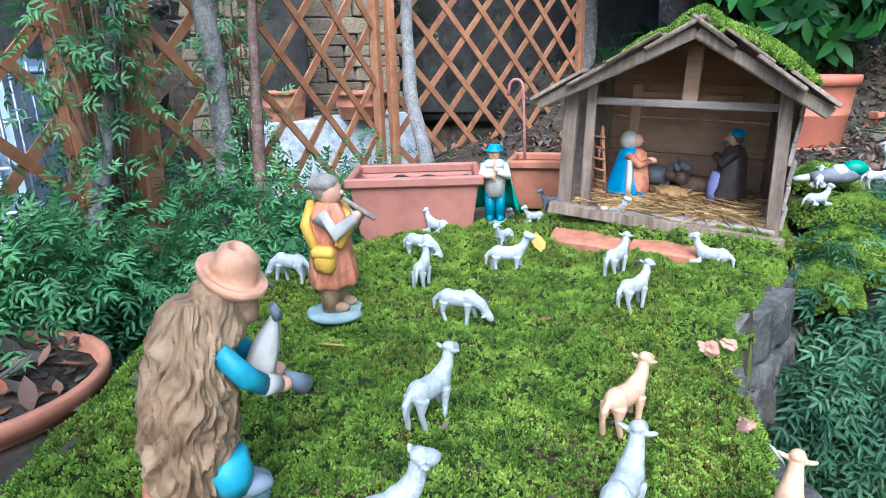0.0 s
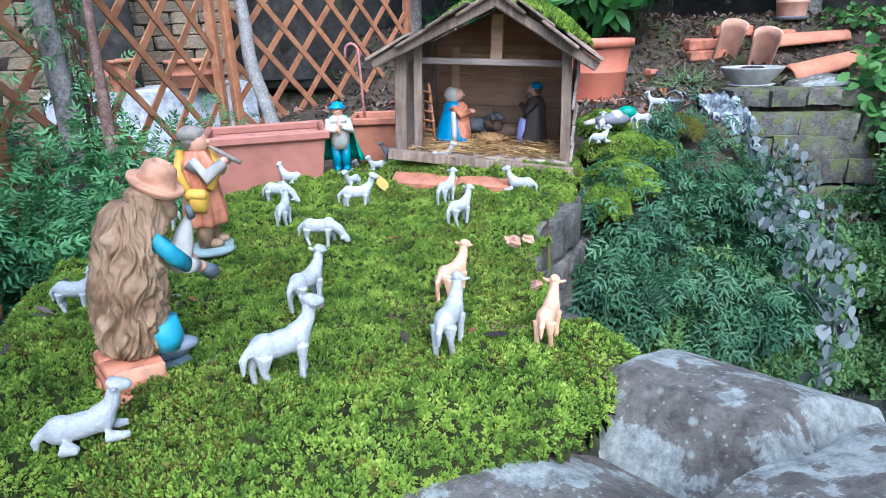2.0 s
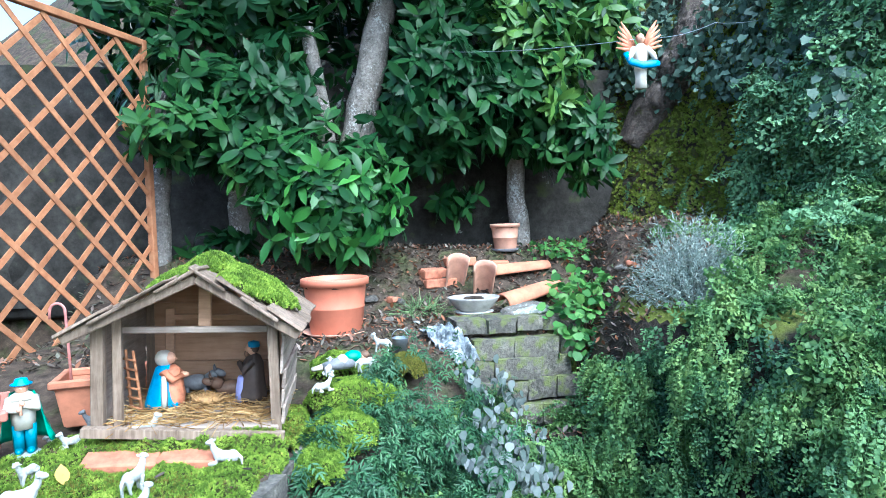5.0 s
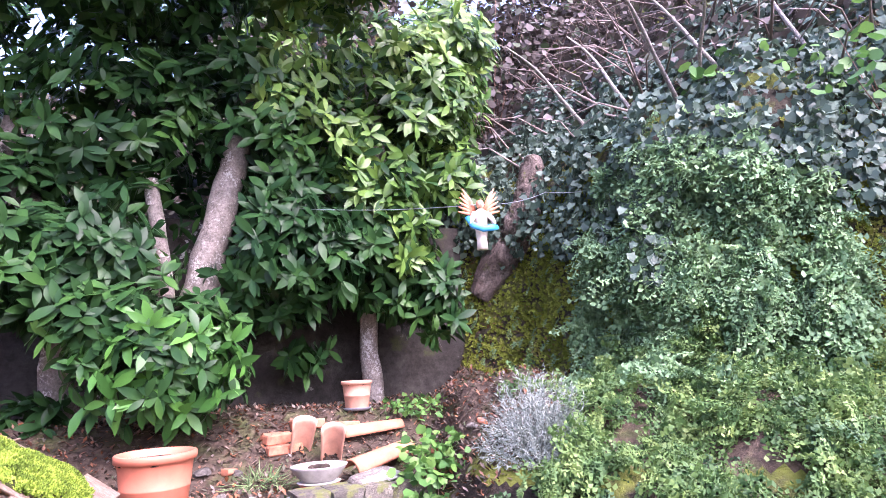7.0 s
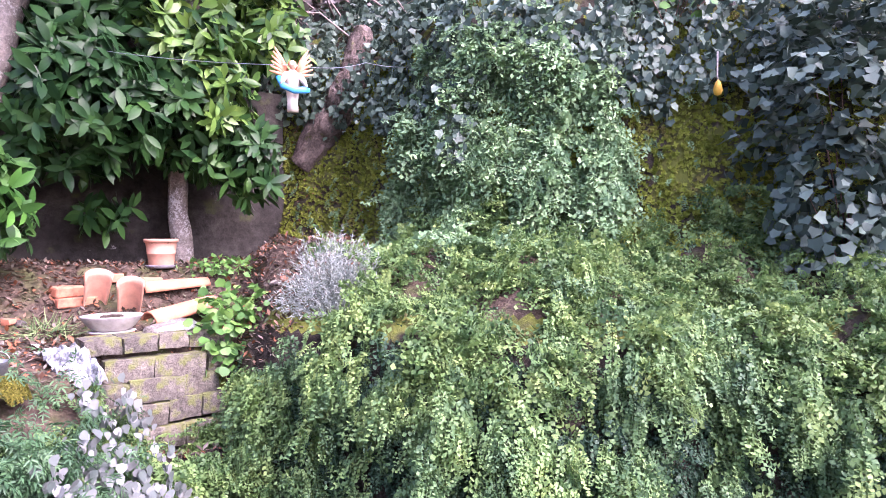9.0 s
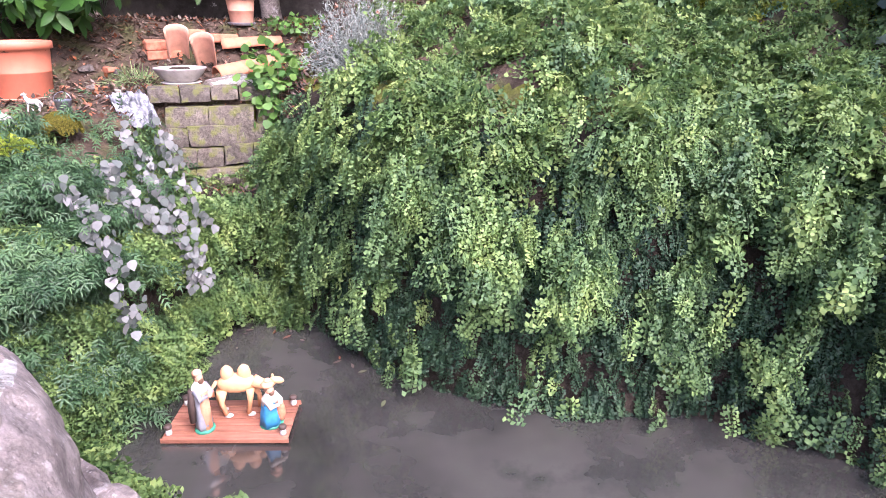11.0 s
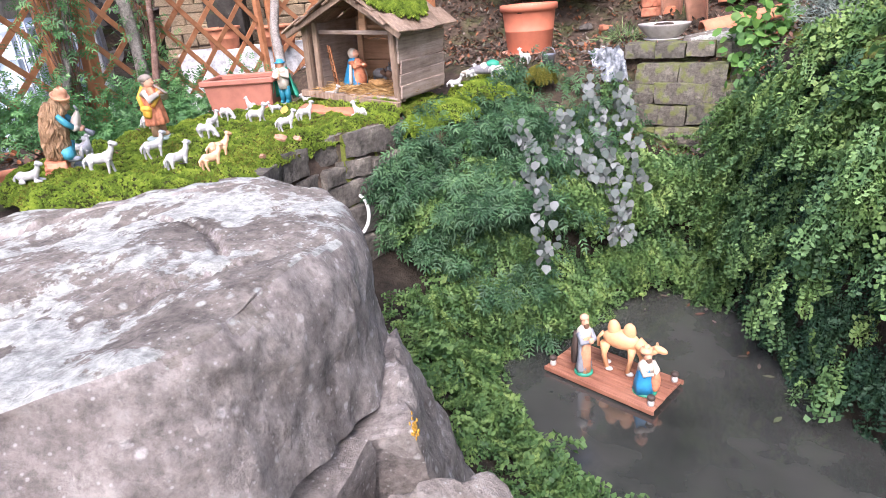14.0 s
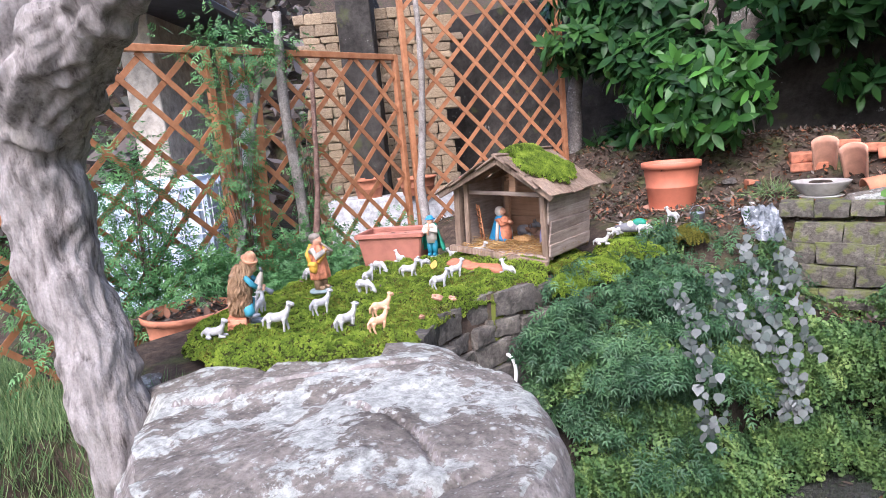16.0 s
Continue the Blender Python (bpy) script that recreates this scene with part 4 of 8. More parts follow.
boulder()
for c, s, r, lab, sd, mt in (((1.76, -1.96, -0.58), (0.34, 0.42, 0.66), (8, -14, 28), "leaning grey boulder with an orange lichen spot", 2, M_BOULDER_BARE),
                             ((2.09, -2.23, -0.63), (0.36, 0.33, 0.62), (-6, 14, -27), "pale lichen-speckled angular boulder above the pond", 5, M_BOULDER_PALE),
                             ((1.74, -2.44, -0.6), (0.42, 0.5, 0.72), (4, 6, 14), "rough grey boulder wedged below the great slab", 8, M_BOULDER_BARE)):
    tagged(block_stone("boulder", c, s, r, mt, None, sd, 0.22 if sd < 8 else 0.08, 14, 0.024), lab, "boulder", "boulders by the pond")
tagged(rock("cement_joint", (1.74, -2.2, -0.52), (0.3, 0.4, 0.56), (4, -8, 30), M_CEMENT, cuts=9, rough=0.09, seed=23, power=3.0), "smeared grey cement filling the gap between boulders", "cement")
# flat slabs along the moss edge
for c, s, r, sd in (((0.2, -1.93, -0.2), (0.62, 0.34, 0.2), (3, -4, 12), 11), ((0.62, -1.66, -0.18), (0.46, 0.36, 0.16), (2, 3, 38), 12),
                    ((0.84, -1.38, -0.17), (0.38, 0.34, 0.2), (-3, 6, 50), 13), ((-0.12, -1.98, -0.3), (0.4, 0.3, 0.3), (0, 5, -8), 14),
                    ((0.9, -1.2, -0.34), (0.2, 0.2, 0.3), (10, 5, 20), 15), ((0.45, -1.9, -0.28), (0.5, 0.3, 0.26), (0, 0, 20), 16)):
    tagged(rock("stone_slab", c, s, r, M_BOULDER, cuts=8, rough=0.06, seed=sd, power=9.0), "flat grey stone slab edging the moss bed", "stone", "slabs along the moss")

# dry wall under the moss bed
pond_wall = tagged(empty("retaining_wall"), "dry wall of large dark weathered stone blocks under the moss", "wall", kind="structure")
random.seed(5)
EDGE = [(0.66, -1.16), (0.58, -0.95), (0.545, -0.7), (0.575, -0.45), (0.64, -0.2), (0.72, 0.03)]


def along(pts, t):
    seg = [math.dist(a, b) for a, b in zip(pts, pts[1:])]
    u = t * sum(seg)
    for (a, b), L in zip(zip(pts, pts[1:]), seg):
        if u <= L:
            w = u / L
            return a[0] + (b[0] - a[0]) * w, a[1] + (b[1] - a[1]) * w, math.degrees(math.atan2(b[1] - a[1], b[0] - a[0]))
        u -= L
    return (*pts[-1], math.degrees(math.atan2(pts[-1][1] - pts[-2][1], pts[-1][0] - pts[-2][0])))


sd = 40
for row, (z, hgt, lo, hi) in enumerate(((-0.195, 0.14, 0.2, 0.42), (-0.312, 0.095, 0.14, 0.34), (-0.425, 0.13, 0.2, 0.4), (-0.57, 0.16, 0.18, 0.36), (-0.74, 0.18, 0.2, 0.4), (-0.94, 0.22, 0.25, 0.45))):
    u = -0.06 - 0.09 * (row % 3)
    while u < 1.3:
        w = random.uniform(lo, hi)
        x, y, a = along(EDGE, min(1, max(0, (u + w / 2) / 1.25)))
        sd += 1
        block_stone("stone", (x - 0.185 + 0.022 * row + random.uniform(-0.025, 0.025), y, z + random.uniform(-0.008, 0.008)), (w * 0.975, 0.32, hgt * 0.97),
                    (random.uniform(-3, 3), random.uniform(-4, 4), a + random.uniform(-7, 7)), M_WALLSTONE, pond_wall, sd)
        u += w
# stepped corner wall by the terrace
corner = tagged(empty("corner_wall"), "mossy corner wall of squared stones holding up the terrace", "wall", kind="structure")
for row, z in enumerate((0.03, -0.11, -0.23, -0.36, -0.5, -0.66)):
    u = 0.0 if row % 2 else -0.08
    while u < 0.62:
        w = random.uniform(0.16, 0.3)
        sd += 1
        block_stone("stone", (1.56 + u + w / 2, 1.52 + 0.1 * u - 0.03 * row, z), (w * 0.985, 0.26 + random.uniform(-0.03, 0.04), (0.14 if row else 0.1) * random.uniform(0.88, 0.99)), (random.uniform(-3, 3), random.uniform(-3, 3), 6 + random.uniform(-4, 4)), M_CORNER, corner, sd, 0.09, 5, 0.009)
        u += w
tagged(rock("stone_slab", (1.98, 1.62, 0.06), (0.32, 0.2, 0.13), (0, -6, 8), M_BOULDER, cuts=4, rough=0.1, seed=91, power=5), "pale flat stone capping the corner wall", "stone")


# ---- foliage on the banks ----
def ferns(name, p, nn, length, mat, label, hang=1.0, out=0.6, cat="fern", tmpls=None, wild=0.3, face=None):
    """Whole fronds rooted on the bank, leaning out and hanging."""
    tmpls = tmpls or FRONDS
    root = tagged(empty(name), label, cat, kind="stuff")
    hor = nn * np.array([1, 1, 0.3]) if face is None else nn * 0.4 + np.array(face)
    hor = hor / (np.linalg.norm(hor, axis=1, keepdims=True) + 1e-9) + rng.normal(0, wild, nn.shape)
    direc = hor * out + np.array([0, 0, -hang]) + rng.normal(0, wild, nn.shape)
    up = hor + np.array([0, 0, 0.55]) + rng.normal(0, 0.3, nn.shape)
    size = rng.uniform(0.65, 1.3, len(p)) * length
    pick = rng.integers(0, len(tmpls), len(p))
    for k, (tv, tf) in enumerate(tmpls):
        q = pick == k
        if q.any():
            scatter("fronds", tv, tf, p[q] + hor[q] * 0.02, frames_from(direc[q], up[q]), np.stack([size[q] * rng.uniform(0.8, 1.2, q.sum()), size[q], size[q]], 1), mat, root)
    return root


def bank_mask(kind):
    def f(m, n):
        x, y, z = m[:, 0], m[:, 1], m[:, 2]
        d = seg_dist(x, y, POND)
        e = cliff_side(x, y)
        s = bank_side(x, y)
        wet = inside(x, y, POND)
        ok = ~wet & (x < 6.2) & (y > -3.2) & (y < 4.4)
        wide = (x < 9.5) & (y < 8) & (y > -3)
        steep = 0.25 + 0.75 * (np.abs(n[:, 2]) < 0.7)
        if kind == "right_low":
            return ok * (s > 0.0) * (d < 0.75) * (e < 0.1) * steep * (0.35 + (d < 0.3)) * (1.0 * (x > 2.2)) * (z > -1.12) * ((x > 2.9) | (y < 0.8) | (z < -0.1))
        if kind == "ledge":
            return ok * (s > 0.1) * (d > 0.15) * (e < 0.0) * (y < 1.75) * (x > 2.75) * (np.hypot(x - 2.85, y - 1.3) > 0.42)
        if kind == "crest":
            return wide * ((e > 0.9) | ((y > 3.7) & (x > -1.5)))
        if kind == "mossface":
            return ok * (e > -0.3) * (e < 0.3) * (s > 0.3) * (z > 0.3) * (z < 2.3)
        if kind == "cliff":
            patch = 0.5 * wob(x * 1.0, y + z, 2.6, 2) + 0.6 - 1.6 * ss((np.abs(x - y - 2.95) - 1.0) / 0.6) - 0.9 * ((y > 1.9) & (z > 0.5))
            return ok * (e > -0.5) * (e < 0.35) * (s > 0.3) * (patch > -0.25) * (z < 2.3) * steep
        if kind == "ivy":
            return ok * (e > 0.14) * (e < 1.9) * (z > 1.3) * (y < 4.4) * (0.4 + steep)
        if kind == "left":
            return ok * np.where((x - 2.5) / (y + 2.9) < -0.395, 1.0, 0.1) * (s < 0.15) * (d < 0.75) * (x > 0.66) * (y > -0.25) * (y < 1.5) * (z < 0.02) * (0.35 + 0.65 * steep) * (x < 1.5) * (y < 1.15) * ((z < -0.07) | (y < 0.3)) * np.clip(1.15 - 1.1 * ss((y - 0.2) / 0.6) * ss((-0.2 - z) / 0.3) - 0.9 * ss((-0.6 - z) / 0.3) + 0.35 * wob(x + z, y, 7), 0.04, 1)
        if kind == "left_low":
            return ok * (s < 0.3) * (x > 0.8) * (y > -1.4) * ((x < 1.45) | (y < 1.1) | (z < -0.5)) * np.clip(0.15 + 0.6 * ((x - 2.5) / (y + 2.9) > -0.4) + 0.9 * ss((-0.4 - z) / 0.3) + 0.6 * ss((y - 0.25) / 0.4) * (z < -0.2) + 0.3 * wob(x - z, y, 6), 0.02, 1) * (d < 0.75) * (z < -0.1) * ((y > -0.2) | (d < 0.33)) * steep
        if kind == "edge":
            return ok * (s < 0.3) * (d < 0.5) * (y < 0.1) * (y > -2.1) * (x > 0.95) * (x < 2.6) * (z > -1.15)
        if kind == "south":
            return ok * (d < 0.16) * (y < -0.7) * (y > -2.4) * (x < 3.0) * (x > 1.2)
        if kind == "litter":
            return ok * (e < 0.1) * (y > 0.9) * (x > -2.4) * (x < 3.8) * (z > -0.6) * (y < 3.3) * (0.35 + 0.65 * (x > -0.5))
        return ok * 1.0
    return f


def bank(n, kind):
    return sample_faces(GV, GF, n, bank_mask(kind))


def clumps(p, nn, thr, f=5.0, bulge=0.1, shift=0.0):
    """Keeps the points in leafy clumps and pushes the fullest ones outwards."""
    w = wob(f * (p[:, 0] - p[:, 1]) / 1.6, f * p[:, 2] * 0.4, 1.6, 1 + shift) + 0.5 * wob(p[:, 0] - 0.7 * p[:, 1], p[:, 2], f * 1.9, 2 + shift) + rng.normal(0, 0.22, len(p))
    k = w > thr
    return p[k] + nn[k] * (bulge * np.clip(w[k] - thr, 0, 1.2))[:, None], nn[k], w[k]


# Darker copy behind the bright fronds: their shade is in its colour.
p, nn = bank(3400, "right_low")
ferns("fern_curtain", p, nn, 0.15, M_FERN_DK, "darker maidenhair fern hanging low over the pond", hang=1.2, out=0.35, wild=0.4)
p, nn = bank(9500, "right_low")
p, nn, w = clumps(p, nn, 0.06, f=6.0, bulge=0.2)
# Bright fronds thin out downwards to imitate shade under the overhang.
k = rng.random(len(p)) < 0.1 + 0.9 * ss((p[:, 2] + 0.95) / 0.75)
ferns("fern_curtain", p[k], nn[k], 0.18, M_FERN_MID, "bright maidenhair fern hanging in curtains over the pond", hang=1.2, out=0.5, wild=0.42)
p, nn = bank(5600, "ledge")
p, nn, w = clumps(p, nn, -0.25, bulge=0.08, shift=2)
ferns("fern_ledge", p, nn, 0.2, M_FERN, "light green ferns growing over the ledge above the pond", hang=0.55, out=0.6, face=(-0.62, -0.75, 0.3), wild=0.4)
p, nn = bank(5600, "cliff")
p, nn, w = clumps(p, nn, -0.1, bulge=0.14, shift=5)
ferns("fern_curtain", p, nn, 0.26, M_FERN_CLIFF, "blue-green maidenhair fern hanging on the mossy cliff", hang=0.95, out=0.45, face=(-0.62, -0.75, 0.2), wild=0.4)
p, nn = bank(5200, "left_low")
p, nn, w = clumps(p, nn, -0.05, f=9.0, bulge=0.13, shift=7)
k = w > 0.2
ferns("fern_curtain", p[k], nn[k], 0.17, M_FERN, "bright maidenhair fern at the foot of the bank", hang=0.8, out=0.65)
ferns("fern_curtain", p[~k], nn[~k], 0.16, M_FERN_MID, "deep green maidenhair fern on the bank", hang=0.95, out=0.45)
p, nn = bank(1000, "edge")
ferns("fern_tufts", p, nn, 0.13, M_FERN, "bright fern tufts between the boulders and the pond", hang=0.3, out=0.6, wild=0.45)
p, nn = bank(260, "south")
ferns("fern_tufts", p, nn, 0.15, M_FERN, "fern tufts at the water's edge below the boulders", hang=0.35, out=0.7)
p, nn = bank(11500, "left")
p, nn, w = clumps(p, nn, -0.25, f=12.0, bulge=0.2, shift=9)
ferns("jasmine_trailer", p, nn, 0.08, M_JASMINE, "dark green climber with narrow pinnate leaves trailing down the bank", hang=1.0, out=0.6, cat="climber", tmpls=COMPOUND, wild=0.55)
p, nn = bank(16000, "ivy")
p, nn, w = clumps(p, nn, -0.75, bulge=0.12, shift=11)
tagged(scatter("ivy", LEAF_LOBED[0], LEAF_LOBED[1], p + nn * rng.uniform(0.0, 0.1, (len(p), 1)), frames_from(np.array([0, 0, -0.9]) + nn * 0.25 + rng.normal(0, 0.5, nn.shape), nn + rng.normal(0, 0.55, nn.shape)),
               rng.uniform(0.035, 0.078, len(p)), M_IVY), "blue-green ivy blanketing the cliff top", "ivy", kind="stuff")
u = rng.random(260) ** 0.8
q = np.stack([4.12 - 0.3 * u, 1.42 - 0.25 * u, 2.25 - 1.0 * u], 1) + rng.normal(0, 1, (260, 3)) * np.array([0.06, 0.06, 0.04])
tagged(scatter("ivy_strand", LEAF_LOBED[0], LEAF_LOBED[1], q, frames_from(np.array([0, 0, -0.9]) + rng.normal(0, 0.4, q.shape), np.array([-0.65, -0.75, 0.2]) + rng.normal(0, 0.45, q.shape)), rng.uniform(0.04, 0.085, 260), M_IVY),
       "dark ivy strand hanging down among the ferns", "ivy", kind="stuff")
p, nn = bank(30000, "crest")
tagged(scatter("undergrowth", LEAF_IVY[0], LEAF_IVY[1], p + nn * rng.uniform(0.0, 0.3, (len(p), 1)), rand_rot(len(p), 1.4), rng.uniform(0.04, 0.12, len(p)), M_CREST), "grey-brown undergrowth on the slope above the cliff", "undergrowth", kind="stuff")
p, nn = bank(15000, "mossface")
tagged(scatter("cliff_moss", SHOOT[0], SHOOT[1], p, frames_from(nn + rng.normal(0, 0.4, nn.shape), rng.normal(0, 1, nn.shape)), rng.uniform(0.02, 0.045, len(p)), M_CLIFFMOSS),
               "olive moss coating the tufa cliff", "moss", kind="stuff")
p, nn = bank(420, "mossface")
ferns("fern_sprigs", p, nn, 0.1, M_FERN_CLIFF, "small fern sprigs sprouting from the mossy cliff", hang=0.7, out=0.6)
p, nn = bank(21000, "litter")
tagged(scatter("leaf_litter", *leaf_template(1.0, 0.5, 0.35, -0.2, 2), p + np.array([0, 0, 0.008]), rand_rot(len(p), 0.8), rng.uniform(0.018, 0.055, len(p)), M_LITTER),
       "brown and rusty fallen leaves on the soil", "leaves", kind="stuff")
# grey dried leaves of a dead creeper hanging in three trails
LEAF_HEART = ([(0, 0, 0), (-0.42, 0.12, 0.05), (-0.46, 0.48, 0.02), (0, 1.0, -0.1), (0.46, 0.48, 0.02), (0.42, 0.12, 0.05)], [(0, 1, 2, 3), (0, 3, 4, 5)])
dead = tagged(empty("dead_creeper"), "dry silvery-grey leaves of a dead creeper hanging on the bank", "creeper", kind="stuff")
for trail, n in (([(1.13, 0.3, -0.24), (1.22, 0.2, -0.4), (1.33, 0.05, -0.56), (1.35, 0.0, -0.86)], 90), ([(1.28, 0.98, -0.12), (1.38, 0.82, -0.34), (1.5, 0.62, -0.52), (1.58, 0.55, -0.72), (1.6, 0.55, -0.9)], 170),
                 ([(1.22, 0.6, -0.26), (1.34, 0.5, -0.42), (1.46, 0.52, -0.52)], 110), ([(1.44, 1.05, -0.16), (1.54, 0.88, -0.36), (1.66, 0.72, -0.64)], 80)):
    tp = np.array(trail)
    u = np.sort(rng.random(n)) * (len(tp) - 1)
    k = np.minimum(u.astype(int), len(tp) - 2)
    q = tp[k] + (tp[k + 1] - tp[k]) * (u - k)[:, None] + rng.normal(0, 0.03, (n, 3)) + np.array([0.16, -0.19, 0.07])
    face = np.array([0.62, -0.75, 0.25]) + rng.normal(0, 0.35, (n, 3))
    scatter("leaves", LEAF_HEART[0], LEAF_HEART[1], q, frames_from(np.array([0.1, -0.1, -1.0]) + rng.normal(0, 0.35, (n, 3)), face), rng.uniform(0.03, 0.058, n), M_GREY, dead)


# ---- trellis ----
def trellis(p0, p1, z0, z1, label, gap=0.27, pos_phase=0.0):
    """A framed diagonal lattice standing between two posts."""
    a, b = Vector((*p0, 0)), Vector((*p1, 0))
    L = (b - a).length
    ang = math.degrees(math.atan2(b.y - a.y, b.x - a.x))
    root = tagged(empty("trellis_panel", pose(p0[0], p0[1], z0, 0, 0, ang)), label, "trellis", "trellis panels")
    H = z1 - z0
    for nm, c, s in (("post", (0.022, 0, H / 2), (0.044, 0.045, H)), ("post", (L - 0.022, 0, H / 2), (0.044, 0.045, H)),
                     ("rail", (L / 2, 0, H - 0.022), (L - 0.09, 0.045, 0.045)), ("rail", (L / 2, 0, 0.022), (L - 0.09, 0.045, 0.045))):
        sh = Shape()
        sh.box(c, s, bevel=0.004)
        sh.make(nm, [M_TRELLIS], root, smooth=False)
    x0, x1, y0, y1 = 0.044, L - 0.044, 0.045, H - 0.045
    for sgn in (1, -1):
        k = -H - 0.2 + pos_phase
        while k < L + H + 0.2:
            pts = []
            if sgn > 0:
                t0, t1 = max(x0, y0 + k), min(x1, y1 + k)
                q = [(t0, t0 - k), (t1, t1 - k)]
            else:
                t0, t1 = max(x0, k - y1), min(x1, k - y0)
                q = [(t0, k - t0), (t1, k - t1)]
            if t1 - t0 > 0.06:
                sh = Shape()
                w, th, yy = 0.017, 0.004, 0.0045 * sgn
                (ax, az), (bx, bz) = q
                d = Vector((bx - ax, 0, bz - az)).normalized()
                u = Vector((-d.z, 0, d.x)) * w
                vs = [Vector((px, yy + sy * th, pz)) + u * su for px, pz in q for su in (-1, 1) for sy in (-1, 1)]
                sh.add(vs, [(0, 1, 3, 2), (4, 6, 7, 5), (0, 4, 5, 1), (2, 3, 7, 6), (0, 2, 6, 4), (1, 5, 7, 3)])
                sh.make("slat", [M_TRELLIS], root, smooth=False)
            k += gap
    return root


panel = trellis((-1.3, -0.64), (-1.215, 0.93), -0.42, 1.37, "stained brown wooden diagonal trellis panel with a climber in front")
trellis((-1.185, 0.97), (-0.52, 2.45), -0.2, 2.02, "tall stained brown wooden diagonal trellis panel beside the hut")
trellis((-1.42, -2.2), (-1.31, -0.69), -0.45, 1.37, "stained brown wooden trellis panel half hidden by leaves")

for x, y, lean in ((-1.255, -0.67, 2), (-1.24, -0.58, -5)):
    sh = Shape()
    sh.box((0, 0, 0.72), (0.075, 0.075, 1.5), bevel=0.006, jitter=0.002)
    ob = sh.make("corner_post", [M_TRELLIS], panel, "stout dark-stained corner post", smooth=False)
    ob.matrix_local = panel.matrix_world.inverted() @ pose(x, y, -0.45, lean, 0, 4)


# ---- stable hut ----
HUT = pose(0, 0, 0.004, 0, 3.2, 0)
hut = tagged(empty("stable_hut", HUT), "weathered wooden nativity stable with a mossy plank roof", "hut")


def hpart(name, boxes, mat, label=""):
    sh = Shape()
    for c, s, r in boxes:
        sh.box(c, s, rot=r, jitter=0.0015, bevel=0.003)
    ob = sh.make(name, [mat], None, label, smooth=False)
    ob.parent = hut
    return ob


random.seed(11)
HW, HD = 0.605, 0.5
for x, y, lean, w in ((-0.008, 0.02, 1, 0.042), (0.052, 0.03, 0.5, 0.03), (HW - 0.02, 0.02, -2, 0.034), (HW - 0.02, 0.07, -1, 0.03), (0.02, HD, 0, 0.035), (HW - 0.02, HD, 0, 0.035)):
    hpart("post", [((x, y, 0.183), (w, w * 0.8, 0.414), (0, lean - 1.5, 0))], M_HUTWOOD)
hpart("sill", [((HW / 2 - 0.012, -0.02, -0.012), (HW + 0.07, 0.035, 0.034), (0, 2.6, 0))], M_HUTWOOD, "grey worn front sill board")
hpart("floor", [((HW / 2, HD / 2, -0.005), (HW, HD, 0.02), (0, 0, 0))], M_HUTPLANK)
for k in range(3):
    hpart("back_plank", [((HW / 2, HD - 0.005, 0.07 + 0.125 * k), (HW - 0.03, 0.014, 0.122), (0, 0, 0))], M_HUTINNER)
sh = Shape()
sh.add([(0, HD - 0.012, 0.382), (HW, HD - 0.012, 0.382), (HW / 2 + 0.02, HD - 0.012, 0.54), (0, HD + 0.004, 0.382), (HW, HD + 0.004, 0.382), (HW / 2 + 0.02, HD + 0.004, 0.54)],
       [(0, 1, 2), (3, 5, 4), (0, 3, 4, 1), (1, 4, 5, 2), (2, 5, 3, 0)])
sh.make("back_gable", [M_HUTINNER], hut, smooth=False)
for side, x in ((0, -0.012), (1, HW + 0.004)):
    for k in range(6):
        hpart("side_plank", [((x + random.uniform(-0.004, 0.004) + 0.006 * side, HD / 2 + 0.015, 0.035 + 0.064 * k), (0.012, HD - 0.01 + random.uniform(-0.02, 0.02), 0.07), (random.uniform(-1.5, 1.5), 5 if side else -5, 0))], M_HUTPLANK)
hpart("tie_beam", [((HW / 2, 0.1, 0.335), (HW - 0.05, 0.024, 0.022), (0, -0.6, 0))], M_HUTPLANK)
hpart("king_post", [((HW / 2 + 0.02, 0.12, 0.42), (0.045, 0.016, 0.16), (0, 0, 0))], M_HUTINNER)
hpart("inner_frame", [((0.14, 0.34, 0.19), (0.035, 0.02, 0.38), (0, 0, 0)), ((0.3, 0.34, 0.345), (0.34, 0.02, 0.022), (0, 0, 0))], M_HUTINNER)
APX = (HW / 2 + 0.025, 0.548)
for sgn, ex, ez in ((-1, -0.1, 0.335), (1, 0.675, 0.35)):
    L = math.hypot(ex - APX[0], ez - APX[1])
    ang = math.degrees(math.atan2(APX[1] - ez, APX[0] - ex)) if sgn < 0 else math.degrees(math.atan2(ez - APX[1], ex - APX[0]))
    hpart("bargeboard", [(((ex + APX[0]) / 2, -0.045, (ez + APX[1]) / 2 - 0.012), (L, 0.02, 0.032), (0, -ang, 0))], M_HUTWOOD)
    for row in range(4):
        for col in range(5):
            t = (row + 0.5) / 4
            cx, cz = APX[0] + (ex - APX[0]) * t, APX[1] + (ez - APX[1]) * t
            hpart("roof_shingle", [((cx, -0.02 + 0.125 * col + random.uniform(-0.015, 0.015), cz + 0.012 + 0.008 * (row % 2) + random.uniform(-0.003, 0.006)),
                                    (L / 4 + 0.035 + random.uniform(0, 0.02), 0.128, 0.011), (random.uniform(-3, 3), -ang + (4 if sgn > 0 else -4), random.uniform(-4, 4)))], M_HUTWOOD)


